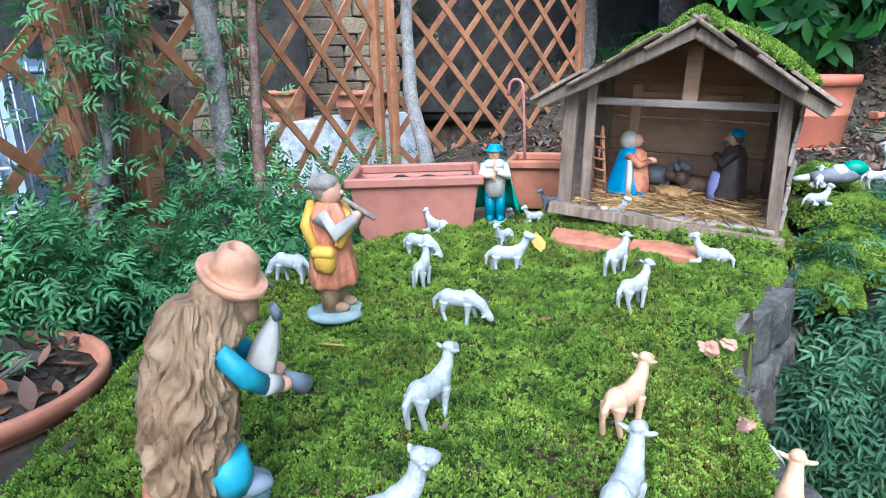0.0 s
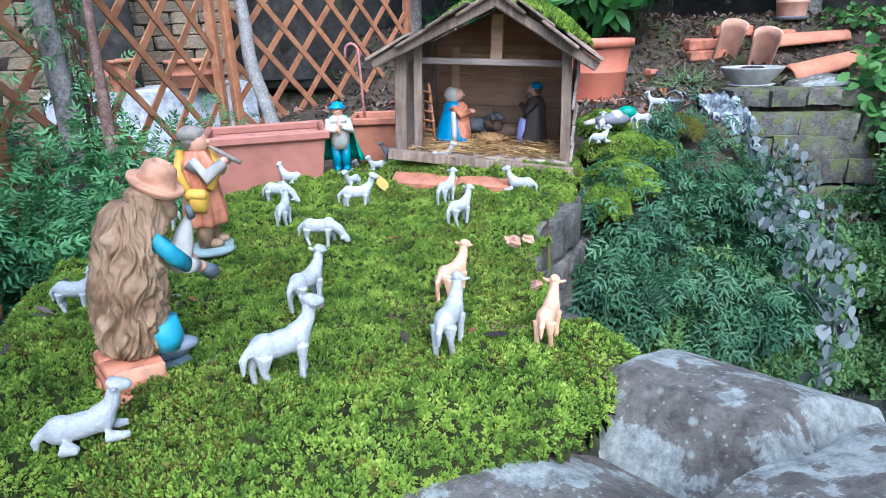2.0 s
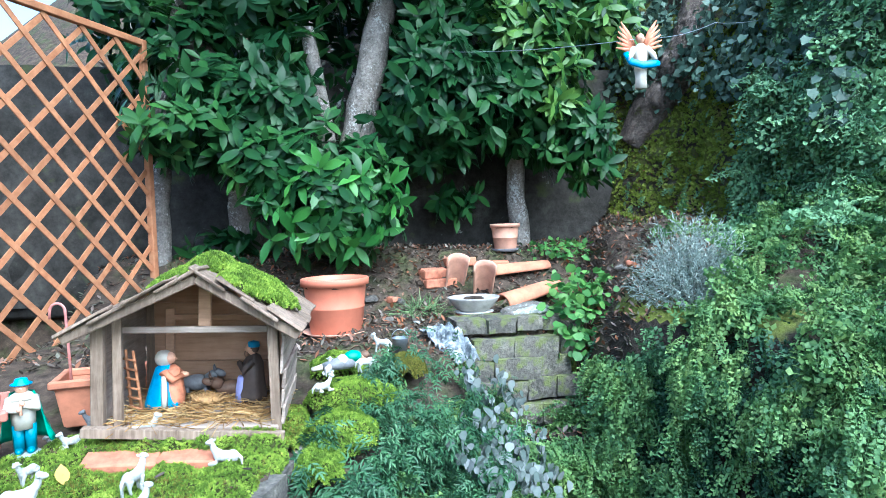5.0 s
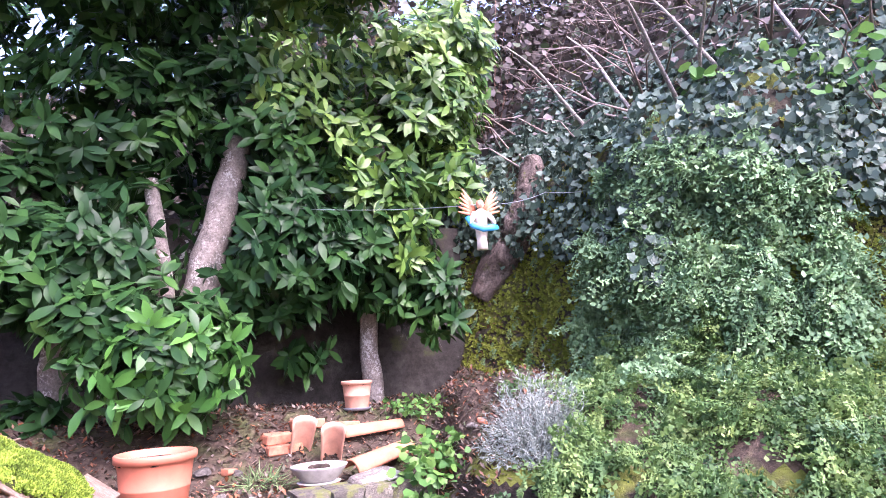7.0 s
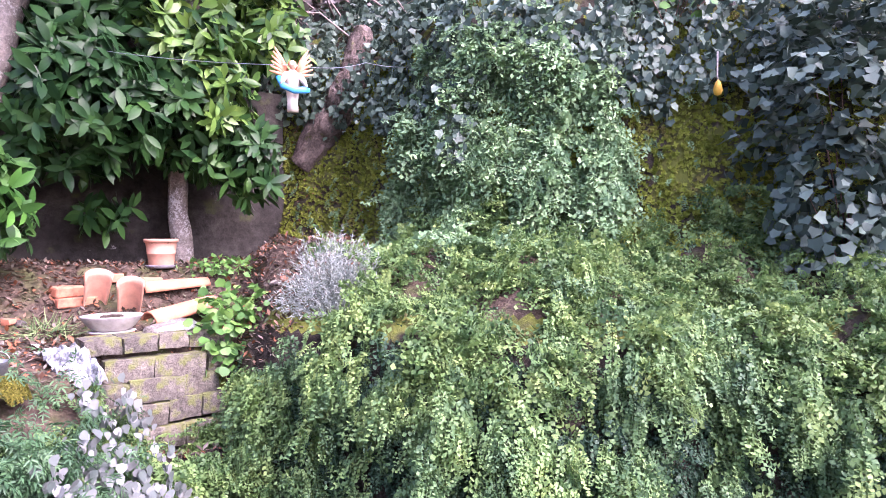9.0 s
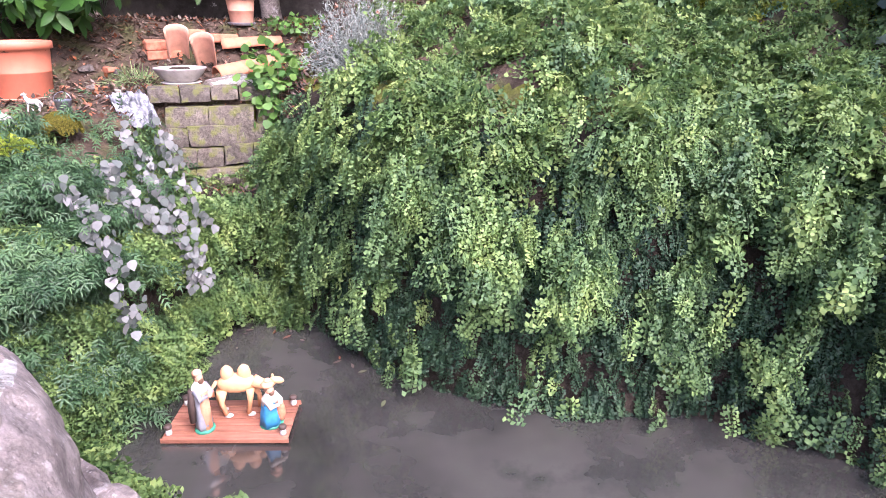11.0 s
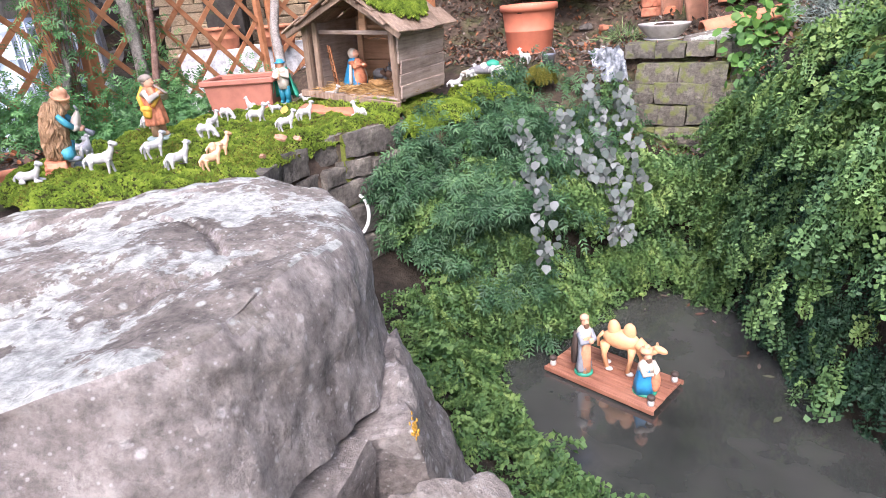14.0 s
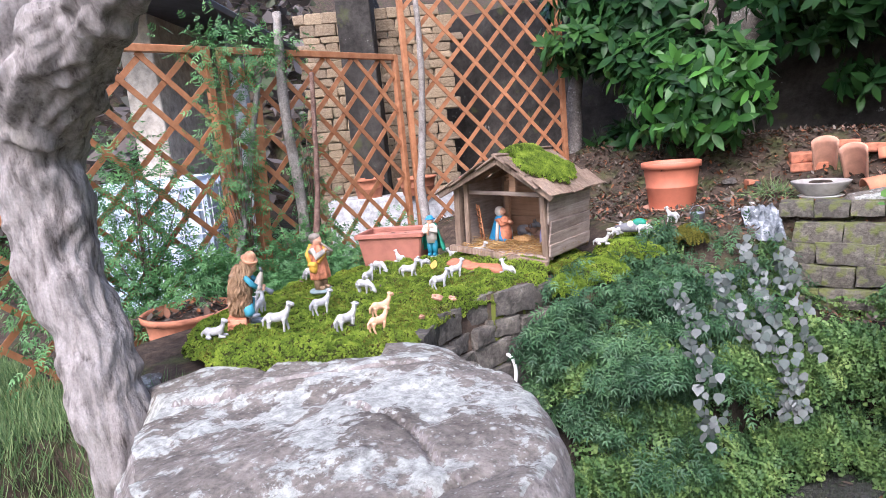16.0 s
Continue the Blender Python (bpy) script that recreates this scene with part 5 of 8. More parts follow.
def roof_moss(cx, cy, rx, ry, n, label):
    def zf(x, y):
        q = ((x - cx) / rx) ** 2 + ((y - cy) / ry) ** 2 + 0.3 * wob(x, y, 24, cx)
        slope = 0.572 - 0.51 * np.abs(x - APX[0])
        return slope + 0.045 * np.sqrt(np.clip(1 - q, 0, 1)) - 0.008
    v, f = moss_patch((cx - rx * 1.2, cx + rx * 1.2), (cy - ry * 1.2, cy + ry * 1.2), 0.012, zf, lambda x, y: ((x - cx) / rx) ** 2 + ((y - cy) / ry) ** 2 + 0.3 * wob(x, y, 24, cx) < 1)
    u = np.unique(f)
    r = -np.ones(len(v), int)
    r[u] = np.arange(len(u))
    ob = tagged(empty("roof_moss", HUT), label, "moss", kind="stuff")
    link_mesh("moss_sheet", v[u], r[f], M_MOSSBASE, ob, smooth=True)
    moss_tufts("moss_blades", v, f, n // 3, M_MOSS, ob, (0.011, 0.02))


roof_moss(0.49, 0.2, 0.15, 0.24, 9000, "thick green moss growing on the hut roof")
roof_moss(0.31, 0.22, 0.1, 0.2, 5000, "green moss along the hut ridge")
roof_moss(0.16, 0.3, 0.09, 0.16, 3500, "small green moss patch on the hut roof")
n = 900
sp = np.stack([rng.uniform(0.05, 0.56, n), rng.uniform(0.0, 0.46, n), rng.uniform(0.008, 0.03, n)], 1)
straw = tagged(scatter("straw_bed", [(-0.5, 0, 0), (0.5, 0, 0), (0.5, 1, 0), (-0.5, 1, 0), (0, 0, 0.9), (0, 1, 0.9)], [(0, 1, 2, 3), (0, 4, 5, 3), (1, 4, 5, 2)],
                       sp, rand_rot(n, 0.18), np.stack([np.full(n, 0.0028), rng.uniform(0.05, 0.12, n), np.full(n, 0.0028)], 1), M_STRAW), "loose golden straw strewn on the hut floor", "straw", kind="stuff")
straw.matrix_world = HUT

lad = tagged(empty("ladder", HUT @ pose(0.075, 0.16, 0.005, 8, 0, -35)), "small orange-brown wooden ladder leaning in the hut", "ladder")
for sx in (-1, 1):
    sh = Shape()
    sh.tube([(0.03 * sx, 0, 0), (0.02 * sx, 0, 0.25)], [0.006, 0.005])
    sh.make("rail", [M_TRELLIS], lad)
for k in range(6):
    sh = Shape()
    sh.tube([(-0.034, -0.004, 0.03 + 0.037 * k), (0.034, -0.004, 0.03 + 0.037 * k)], [0.0045, 0.0045])
    sh.make("rung", [M_TRELLIS], lad)


# ---- figurines ----
def gathers(k, amp):
    return lambda t, z: amp * math.sin(k * t + 9 * z) + amp * 0.5 * math.sin(2.3 * k * t - 30 * z)


def figurine(name, mats, build, m, label, cat="figurine", group=""):
    sh = Shape()
    build(sh)
    return tagged(sh.make(name, mats, m=m), label, cat, group)


def head(sh, z, skin, hair, r=0.026, y=0.0, beard=True):
    sh.ell((0, y, z), (r * 0.9, r, r * 1.15), skin)
    sh.ell((0, y + r * 0.35, z + r * 0.25), (r * 1.0, r * 0.95, r * 1.05), hair)
    sh.ell((0, y - r * 0.98, z - r * 0.05), (r * 0.16, r * 0.25, r * 0.22), skin, n=6, k=5)
    if beard:
        sh.ell((0, y - r * 0.55, z - r * 0.75), (r * 0.7, r * 0.6, r * 0.75), hair)


def fleece(t, z):
    """Curly overlapping locks of a moulded sheepskin."""
    a = t + 0.13 * math.sin(55 * z + 4 * t) + 0.08 * math.sin(120 * z - 7 * t)
    q = Vector((5.2 * math.cos(a), 5.2 * math.sin(a), 17 * z))
    n1, n2, n3 = noise.noise(q), noise.noise(q * 2.1 + Vector((5, 1, 2))), noise.noise(q * 4.3 + Vector((1, 7, 3)))
    return 0.19 * (1 - 2.6 * abs(n1)) + 0.1 * (1 - 2.6 * abs(n2)) + 0.06 * n3 - 0.1


def refine(prof, k):
    out = []
    for (r0, z0), (r1, z1) in zip(prof, prof[1:]):
        out += [(r0 + (r1 - r0) * i / k, z0 + (z1 - z0) * i / k) for i in range(k)]
    return out + [prof[-1]]


def bagpiper(sh):
    # fur 0, hat 1, blue 2, cream 3, boots 4, skin 5, base 6, bricks 7; faces -y
    sh.lathe([(0.08, 0), (0.084, 0.006), (0.076, 0.016), (0.0, 0.016)], 6, 20, pose(0.012, -0.02, 0), 0.8, gathers(3, 0.05))
    sh.ell((0.034, -0.052, 0.026), (0.017, 0.036, 0.014), 4)
    sh.tube([(0.034, -0.02, 0.018), (0.034, -0.02, 0.058)], [0.018, 0.02], 3, 12)
    sh.lathe([(0.026, 0.046), (0.029, 0.05), (0.028, 0.06), (0.0255, 0.064), (0.029, 0.07), (0.027, 0.082), (0.03, 0.12)], 2, 20, pose(0.034, -0.02, 0), 0.95, gathers(6, 0.05))
    for r, z, sx in ((0, 0.014, 0.086), (1, 0.034, 0.08), (2, 0.053, 0.074)):
        for k in (-1, 1):
            sh.box((-0.028 + k * sx * 0.25 + 0.006 * r, 0.012 + 0.003 * r, z), (sx * 0.47, 0.085 - 0.006 * r, 0.0185), 7, (0, 0, 4), 0.0015, 0.004)
    sh.box((-0.024, 0.014, 0.032), (0.068, 0.066, 0.052), 1, (0, 0, 4), 0.001, 0.003)
    sh.tube([(-0.03, -0.02, 0.11), (-0.032, -0.03, 0.085), (-0.032, -0.032, 0.07)], [0.026, 0.024, 0.02], 2, 12)
    sh.ell((-0.032, -0.046, 0.07), (0.016, 0.03, 0.012), 4)
    sh.lathe(refine([(0.02, 0.066), (0.04, 0.066), (0.047, 0.08), (0.051, 0.12), (0.05, 0.16), (0.047, 0.2), (0.042, 0.236), (0.032, 0.264), (0.018, 0.28)], 10), 0, 220, pose(-0.004, 0.01, 0), 0.88, fleece)
    for sx in (-1, 1):
        sh.tube([(0.036 * sx, -0.012, 0.236), (0.042 * sx, -0.04, 0.208), (0.03 * sx, -0.06, 0.19)], [0.011, 0.012, 0.011], 2, 12, 1.0, lambda i, t: 0.08 * math.sin(3 * t + 2 * i))
        sh.tube([(0.031 * sx, -0.058, 0.191), (0.02 * sx, -0.076, 0.184)], [0.0125, 0.0105], 3, 10)
        sh.ell((0.017 * sx, -0.082, 0.181), (0.0095, 0.011, 0.009), 5)
    sh.lathe(refine([(0.002, -0.042), (0.015, -0.034), (0.021, -0.014), (0.018, 0.01), (0.011, 0.03), (0.005, 0.044), (0.0, 0.046)], 3), 3, 24, pose(0.008, -0.066, 0.206, 14, 6, 0), 0.85, gathers(4, 0.07))
    sh.tube([(0.004, -0.078, 0.25), (-0.004, -0.07, 0.268)], [0.006, 0.0045], 4)
    sh.tube([(0.016, -0.09, 0.172), (0.024, -0.118, 0.152)], [0.007, 0.013], 4, 10)
    head(sh, 0.283, 5, 0, 0.024, -0.03)
    sh.lathe(refine([(0.03, 0.236), (0.031, 0.255), (0.028, 0.276), (0.025, 0.292), (0.01, 0.3)], 6), 0, 90, pose(-0.002, -0.014, 0), 0.9, fleece)
    sh.lathe(refine([(0.018, 0.0), (0.034, -0.006), (0.041, 0.002), (0.04, 0.007), (0.028, 0.004), (0.026, 0.016), (0.0225, 0.029), (0.013, 0.036), (0.006, 0.031), (0.0, 0.029)], 3), 1, 40, pose(0, -0.028, 0.299, 10, -9, 0), 0.9,
             lambda t, z: 0.1 * math.sin(2 * t + 0.8) * (z < 0.012) + 0.09 * math.sin(3 * t + 30 * z) * (z > 0.015))


def flute_boy(sh):
    # orange 0, yellow 1, cream 2, skin 3, hair 4, boots 5, base 6, blue 7
    sh.lathe([(0.062, 0), (0.064, 0.008), (0.055, 0.014), (0, 0.014)], 6, 18)
    for x in (-0.019, 0.021):
        sh.ell((x, -0.012, 0.024), (0.014, 0.028, 0.012), 5)
        sh.tube([(x, 0.002, 0.018), (x, 0.002, 0.09)], [0.02, 0.023], 5)
    sh.lathe([(0.05, 0.07), (0.056, 0.076), (0.05, 0.11), (0.042, 0.155), (0.041, 0.19), (0.043, 0.22), (0.024, 0.245)], 0, 60, None, 0.85, gathers(7, 0.11))
    sh.tube([(0.03, -0.02, 0.238), (0.0, -0.046, 0.2), (-0.04, -0.034, 0.16)], [0.009, 0.01, 0.009], 1, 8)
    sh.tube([(0.0, 0.036, 0.242), (-0.036, 0.036, 0.2), (-0.052, 0.012, 0.16)], [0.011, 0.012, 0.01], 1, 8)
    sh.box((-0.054, -0.008, 0.138), (0.024, 0.046, 0.056), 1, (6, 4, 8), 0.003, 0.009)
    sh.box((-0.06, -0.008, 0.152), (0.02, 0.048, 0.026), 1, (6, 4, 8), 0.002, 0.008)
    for sx in (-1, 1):
        sh.tube([(0.042 * sx, 0, 0.222), (0.05 * sx, -0.035, 0.192), (0.016 * sx, -0.062, 0.215)], [0.019, 0.019, 0.012], 2, 9)
        sh.ell((0.012 * sx, -0.066, 0.22), (0.01, 0.011, 0.01), 3)
    sh.tube([(0, -0.034, 0.252), (0, -0.1, 0.212)], [0.0045, 0.006], 4)
    head(sh, 0.265, 3, 4, 0.027, -0.004, False)
    sh.ell((0, 0.006, 0.28), (0.03, 0.032, 0.022), 4, rough=0.06)


def cloaked_shepherd(sh):
    # green 0, cream 1, blue 2, skin 3, hat 4, base 5
    sh.lathe([(0.052, 0), (0.054, 0.01), (0.045, 0.02), (0, 0.02)], 5, 16)
    for x in (-0.017, 0.018):
        sh.ell((x, -0.014, 0.03), (0.013, 0.024, 0.012), 2)
        sh.tube([(x, 0, 0.024), (x, 0, 0.12)], [0.017, 0.02], 2)
    sh.lathe([(0.034, 0.105), (0.036, 0.15), (0.038, 0.2), (0.02, 0.228)], 1, 22, None, 0.8, gathers(6, 0.03))
    pts, fs = [], []
    for i in range(9):
        z = 0.232 - 0.0225 * i
        w = 0.037 + 0.0066 * i
        for j in range(11):
            a = math.pi * (-0.12 + 1.24 * j / 10)
            q = w * (1 + 0.06 * math.sin(5 * a + i))
            pts.append((q * math.cos(a), q * 0.8 * math.sin(a) + 0.004, z))
    for i in range(8):
        for j in range(10):
            a = i * 11 + j
            fs.append((a, a + 1, a + 12, a + 11))
    k = len(pts)
    inner = [(x * 0.93, y * 0.93, z) for x, y, z in pts]
    fs2 = [tuple(v + k for v in f[::-1]) for f in fs]
    rim = [(i * 11, (i + 1) * 11, (i + 1) * 11 + k, i * 11 + k) for i in range(8)] + [((i + 1) * 11 + 10, i * 11 + 10, i * 11 + 10 + k, (i + 1) * 11 + 10 + k) for i in range(8)] + [(88 + j, 89 + j, 89 + j + k, 88 + j + k) for j in range(10)]
    sh.add(pts + inner, fs + fs2 + rim, 0)
    sh.lathe([(0.036, 0.205), (0.04, 0.212), (0.034, 0.226), (0.02, 0.234)], 1, 18, None, 0.85, gathers(5, 0.05))
    for sx in (-1, 1):
        sh.tube([(0.036 * sx, 0, 0.212), (0.042 * sx, -0.028, 0.18), (0.008 * sx, -0.046, 0.19 + 0.008 * sx)], [0.016, 0.016, 0.01], 1, 8)
        sh.ell((0.006 * sx, -0.05, 0.192 + 0.01 * sx), (0.009, 0.009, 0.009), 3)
    sh.tube([(0, -0.036, 0.236), (0, -0.06, 0.165)], [0.0035, 0.005], 3)
    head(sh, 0.25, 3, 1, 0.023, -0.004, False)
    sh.lathe([(0.021, 0.262), (0.034, 0.259), (0.034, 0.263), (0.022, 0.268), (0.019, 0.28), (0.0, 0.284)], 4, 18)


def kneeling_mother(sh):
    # blue 0, cream 1, peach 2, skin 3
    sh.lathe([(0.06, 0), (0.062, 0.02), (0.05, 0.07), (0.038, 0.12), (0.03, 0.155), (0.012, 0.17)], 0, 24, None, 0.85, gathers(6, 0.05))
    sh.lathe([(0.042, 0.0), (0.042, 0.05), (0.033, 0.1), (0.024, 0.15), (0.01, 0.165)], 2, 20, pose(0, -0.022, 0), 0.8, gathers(7, 0.05))
    for sx in (-1, 1):
        sh.tube([(0.03 * sx, -0.005, 0.145), (0.036 * sx, -0.035, 0.115), (0.006 * sx, -0.052, 0.128)], [0.015, 0.015, 0.009], 2, 8)
        sh.tube([(0.04 * sx, -0.012, 0.13), (0.055 * sx, -0.02, 0.06), (0.058 * sx, -0.022, 0.008)], [0.007, 0.009, 0.009], 1, 6)
    sh.ell((0, -0.056, 0.13), (0.009, 0.013, 0.011), 3)
    head(sh, 0.192, 3, 1, 0.022, -0.008, False)
    sh.ell((0, 0.004, 0.19), (0.026, 0.026, 0.034), 1)


def kneeling_father(sh):
    # brown 0, lilac 1, blue hat 2, skin 3, beard 4
    sh.lathe([(0.055, 0), (0.058, 0.03), (0.046, 0.09), (0.042, 0.14), (0.03, 0.165), (0.01, 0.175)], 0, 24, None, 0.85, gathers(6, 0.06))
    sh.lathe([(0.035, 0), (0.034, 0.05), (0.025, 0.09)], 1, 14, pose(0.0, -0.035, 0), 0.8, gathers(5, 0.06))
    for sx in (-1, 1):
        sh.tube([(0.034 * sx, 0, 0.15), (0.036 * sx, -0.035, 0.12), (0.005 * sx, -0.05, 0.14)], [0.015, 0.014, 0.009], 0, 8)
    head(sh, 0.19, 3, 4, 0.022, -0.008)
    sh.lathe([(0.02, 0.198), (0.024, 0.2), (0.02, 0.216), (0, 0.222)], 2, 14)


def lying_ox(sh):
    sh.ell((0, 0, 0.032), (0.075, 0.036, 0.034), 0)
    sh.tube([(-0.05, 0, 0.045), (-0.085, -0.005, 0.062)], [0.026, 0.02], 0, 9)
    sh.ell((-0.1, -0.008, 0.062), (0.026, 0.016, 0.016), 0, (0, 20, 0))
    for sy in (-1, 1):
        sh.tube([(-0.09, 0.014 * sy, 0.076), (-0.094, 0.026 * sy, 0.088), (-0.098, 0.022 * sy, 0.1)], [0.004, 0.0035, 0.001], 0, 5)
        sh.ell((-0.085, 0.024 * sy, 0.07), (0.008, 0.012, 0.004), 0)
        sh.tube([(-0.03, 0.028 * sy, 0.015), (-0.07, 0.034 * sy, 0.01)], [0.012, 0.009], 0, 6)


def donkey(sh):
    sh.ell((0, 0, 0.05), (0.06, 0.03, 0.033), 0)
    sh.tube([(0.04, 0, 0.06), (0.07, 0, 0.088)], [0.024, 0.017], 0, 9)
    sh.ell((0.088, 0, 0.088), (0.027, 0.014, 0.015), 0, (0, 25, 0))
    for sy in (-1, 1):
        sh.tube([(0.07, 0.01 * sy, 0.1), (0.064, 0.015 * sy, 0.122)], [0.006, 0.002], 0, 5)
        for x in (-0.04, 0.035):
            sh.tube([(x, 0.017 * sy, 0.035), (x + 0.01, 0.017 * sy, 0)], [0.011, 0.008], 0, 6)


def sheep(kind):
    sh = Shape()
    lie = kind == "lying"
    z = 0.035 if lie else 0.068
    sh.ell((0, 0, z), (0.05, 0.02, 0.022), 0, n=14, k=10)
    sh.ell((0.03, 0, z + 0.003), (0.022, 0.02, 0.025), 0)
    sh.ell((-0.028, 0, z + 0.002), (0.025, 0.021, 0.024), 0)
    if kind == "grazing":
        sh.tube([(0.035, 0, z + 0.004), (0.062, 0, z - 0.012), (0.075, 0.002, z - 0.034)], [0.019, 0.015, 0.011], 0, 9)
        hx, hz, tilt = 0.08, z - 0.04, 60
    else:
        sh.tube([(0.034, 0, z + 0.008), (0.052, 0, z + 0.03), (0.056, 0, z + 0.048)], [0.018, 0.013, 0.0105], 0, 9)
        hx, hz, tilt = 0.066, z + 0.053, 14
    sh.ell((hx, 0, hz), (0.019, 0.0115, 0.0115), 0, (0, tilt, 0))
    sh.ell((hx - 0.008, 0, hz + 0.006), (0.012, 0.012, 0.01), 0)
    for sy in (-1, 1):
        sh.ell((hx - 0.01, 0.018 * sy, hz + 0.002), (0.006, 0.012, 0.0035), 0, (20 * sy, 0, 0), n=8, k=6)
        if lie:
            sh.tube([(0.03, 0.017 * sy, 0.012), (0.056, 0.02 * sy, 0.007), (0.066, 0.018 * sy, 0.007)], [0.012, 0.008, 0.006], 0, 7)
            sh.tube([(-0.03, 0.02 * sy, 0.016), (-0.008, 0.03 * sy, 0.008)], [0.016, 0.007], 0, 7)
        else:
            sh.tube([(0.03, 0.013 * sy, z - 0.008), (0.033 + 0.006 * sy, 0.014 * sy, 0.03), (0.034 + 0.01 * sy, 0.014 * sy, 0.0)], [0.012, 0.0065, 0.006], 0, 7)
            sh.tube([(-0.034, 0.013 * sy, z - 0.006), (-0.043 - 0.004 * sy, 0.014 * sy, 0.034), (-0.036 - 0.008 * sy, 0.014 * sy, 0.0)], [0.015, 0.0065, 0.006], 0, 7)
    sh.tube([(-0.048, 0, z + 0.008), (-0.064, 0, z - 0.008), (-0.066, 0, z - 0.034)], [0.008, 0.0075, 0.003], 0, 6)
    me = bpy.data.meshes.new("sheep")
    me.from_pydata(sh.v, [], sh.f)
    return me


def set_sheep(me, mat, m, label, scale=1.0):
    mesh = SHEEP_MESH.get((me, mat.name))
    if mesh is None:
        mesh = sheep(me)
        mesh.materials.append(mat)
        SHEEP_MESH[(me, mat.name)] = mesh
    ob = new("sheep_figurine", mesh)
    md = ob.modifiers.new("melt", "REMESH")
    md.mode, md.voxel_size, md.use_smooth_shade = "VOXEL", 0.0022, True
    md = ob.modifiers.new("soften", "SMOOTH")
    md.factor, md.iterations = 0.5, 4
    ob.matrix_world = m @ Matrix.Scale(scale * 0.84, 4)
    return tagged(ob, label, "sheep figurine", "sheep figurines")


SHEEP_MESH = {}


def moss_at(x, y):
    gx, gy = np.meshgrid(np.linspace(x - 0.035, x + 0.035, 7), np.linspace(y - 0.035, y + 0.035, 7))
    return float(moss_z(gx, gy).mean()) + 0.002


FLOCK = [("standing", 0.09, -1.18, 75, 1.0), ("standing", 0.175, -1.48, 50, 1.1), ("standing", 0.395, -1.3, 82, 1.05), ("grazing", -0.035, -0.785, 8, 1.0), ("standing", 0.30, -0.57, 60, 0.95),
         ("standing", 0.222, -0.335, 70, 0.95), ("lying", 0.45, -0.15, 165, 1.0), ("lying", 0.145, 0.0, 20, 0.9), ("standing", -0.05, -0.42, 22, 1.05), ("lying", -0.41, -0.1, 165, 1.0),
         ("grazing", -0.34, -0.37, -5, 1.0), ("standing", -0.235, -0.565, 100, 0.95), ("standing", -0.145, -0.175, 250, 0.75), ("lying", -0.215, 0.2, 215, 0.8), ("lying", -0.135, 0.11, 225, 0.75),
         ("standing", -0.4, -1.22, 10, 0.9), ("lying", -0.02, -1.66, 40, 0.95), ("grazing", -0.52, -0.74, 185, 1.0), ("standing", -0.21, -1.3, 130, 1.0)]
for kind, x, y, a, s in FLOCK:
    lab = {"standing": "small white plastic sheep standing on the moss", "grazing": "small white plastic sheep grazing on the moss", "lying": "small white plastic sheep lying on the moss"}[kind]
    set_sheep(kind, M_WHITE, pose(x, y, moss_at(x, y) - 0.002, 0, 0, a), lab, s)
for x, y, a, s in ((0.56, -1.275, 78, 0.9), (0.36, -1.06, 65, 0.98)):
    set_sheep("standing", M_TAN, pose(x, y, moss_at(x, y) - 0.002, 0, 0, a), "small tan plastic sheep standing on the moss", s)
set_sheep("standing", M_GREYP, pose(-0.12, 0.28, moss_at(-0.12, 0.28), 0, 0, 200), "small grey plastic sheep beside the hut post", 0.8)
for x, y, z, a, k in ((0.93, 0.6, 0.0, 10, "grazing"), (1.02, 0.83, 0.04, 160, "standing"), (0.74, 0.42, -0.03, 30, "lying"), (0.76, 0.6, 0.0, 80, "lying")):
    set_sheep(k, M_WHITE, pose(x, y, z, 0, 0, a), "small white plastic sheep on the bank beside the hut", 0.85)


def put(x, y, a, s=1.0, dz=-0.004):
    return pose(x, y, moss_at(x, y) + dz, 0, 0, a) @ Matrix.Scale(s, 4)


figurine("bagpiper_figurine", [M_FUR, M_HAT, M_TURQ, M_CREAM, M_GREYBLUE, M_SKIN, M_BASE, M_ORANGE], bagpiper, put(-0.055, -1.505, 0, 1.0, -0.012) @ Matrix.Rotation(math.radians(9), 4, Vector((-0.39, 0.92, 0))) @ rotz(math.radians(141)) @ Matrix.Scale(1.04, 4), "painted shepherd figurine in a shaggy fur coat playing bagpipes", group="nativity figurines")
figurine("flute_player_figurine", [M_ORANGE, M_YELLOW, M_CREAM, M_SKIN, M_HAIR, M_FUR, M_BASE, M_BLUE], flute_boy, put(-0.315, -0.84, 100, 1.07), "painted shepherd figurine in an orange tunic with a yellow sash", group="nativity figurines")
figurine("cloaked_shepherd_figurine", [M_GREENP, M_CREAM, M_TEAL, M_SKIN, M_BLUE, M_BASE], cloaked_shepherd, put(-0.26, 0.05, 20, 1.0), "painted shepherd figurine in a green cloak and blue hat", group="nativity figurines")
figurine("kneeling_woman_figurine", [M_BLUE, M_CREAM, M_ORANGE, M_SKIN], kneeling_mother, HUT @ pose(0.15, 0.24, 0.012, 0, 0, 80) @ Matrix.Diagonal((1.15, 1.35, 0.98, 1)), "painted kneeling woman figurine in a blue mantle", group="nativity figurines")
figurine("kneeling_man_figurine", [M_DKBROWN, M_LILAC, M_BLUE, M_SKIN, M_BROWN], kneeling_father, HUT @ pose(0.47, 0.3, 0.012, 0, 0, -80) @ Matrix.Scale(1.1, 4), "painted kneeling man figurine in a dark brown robe", group="nativity figurines")
figurine("ox_figurine", [M_BROWN], lying_ox, HUT @ pose(0.38, 0.38, 0.012, 0, 0, 10), "small brown ox figurine lying in the straw", group="nativity figurines")
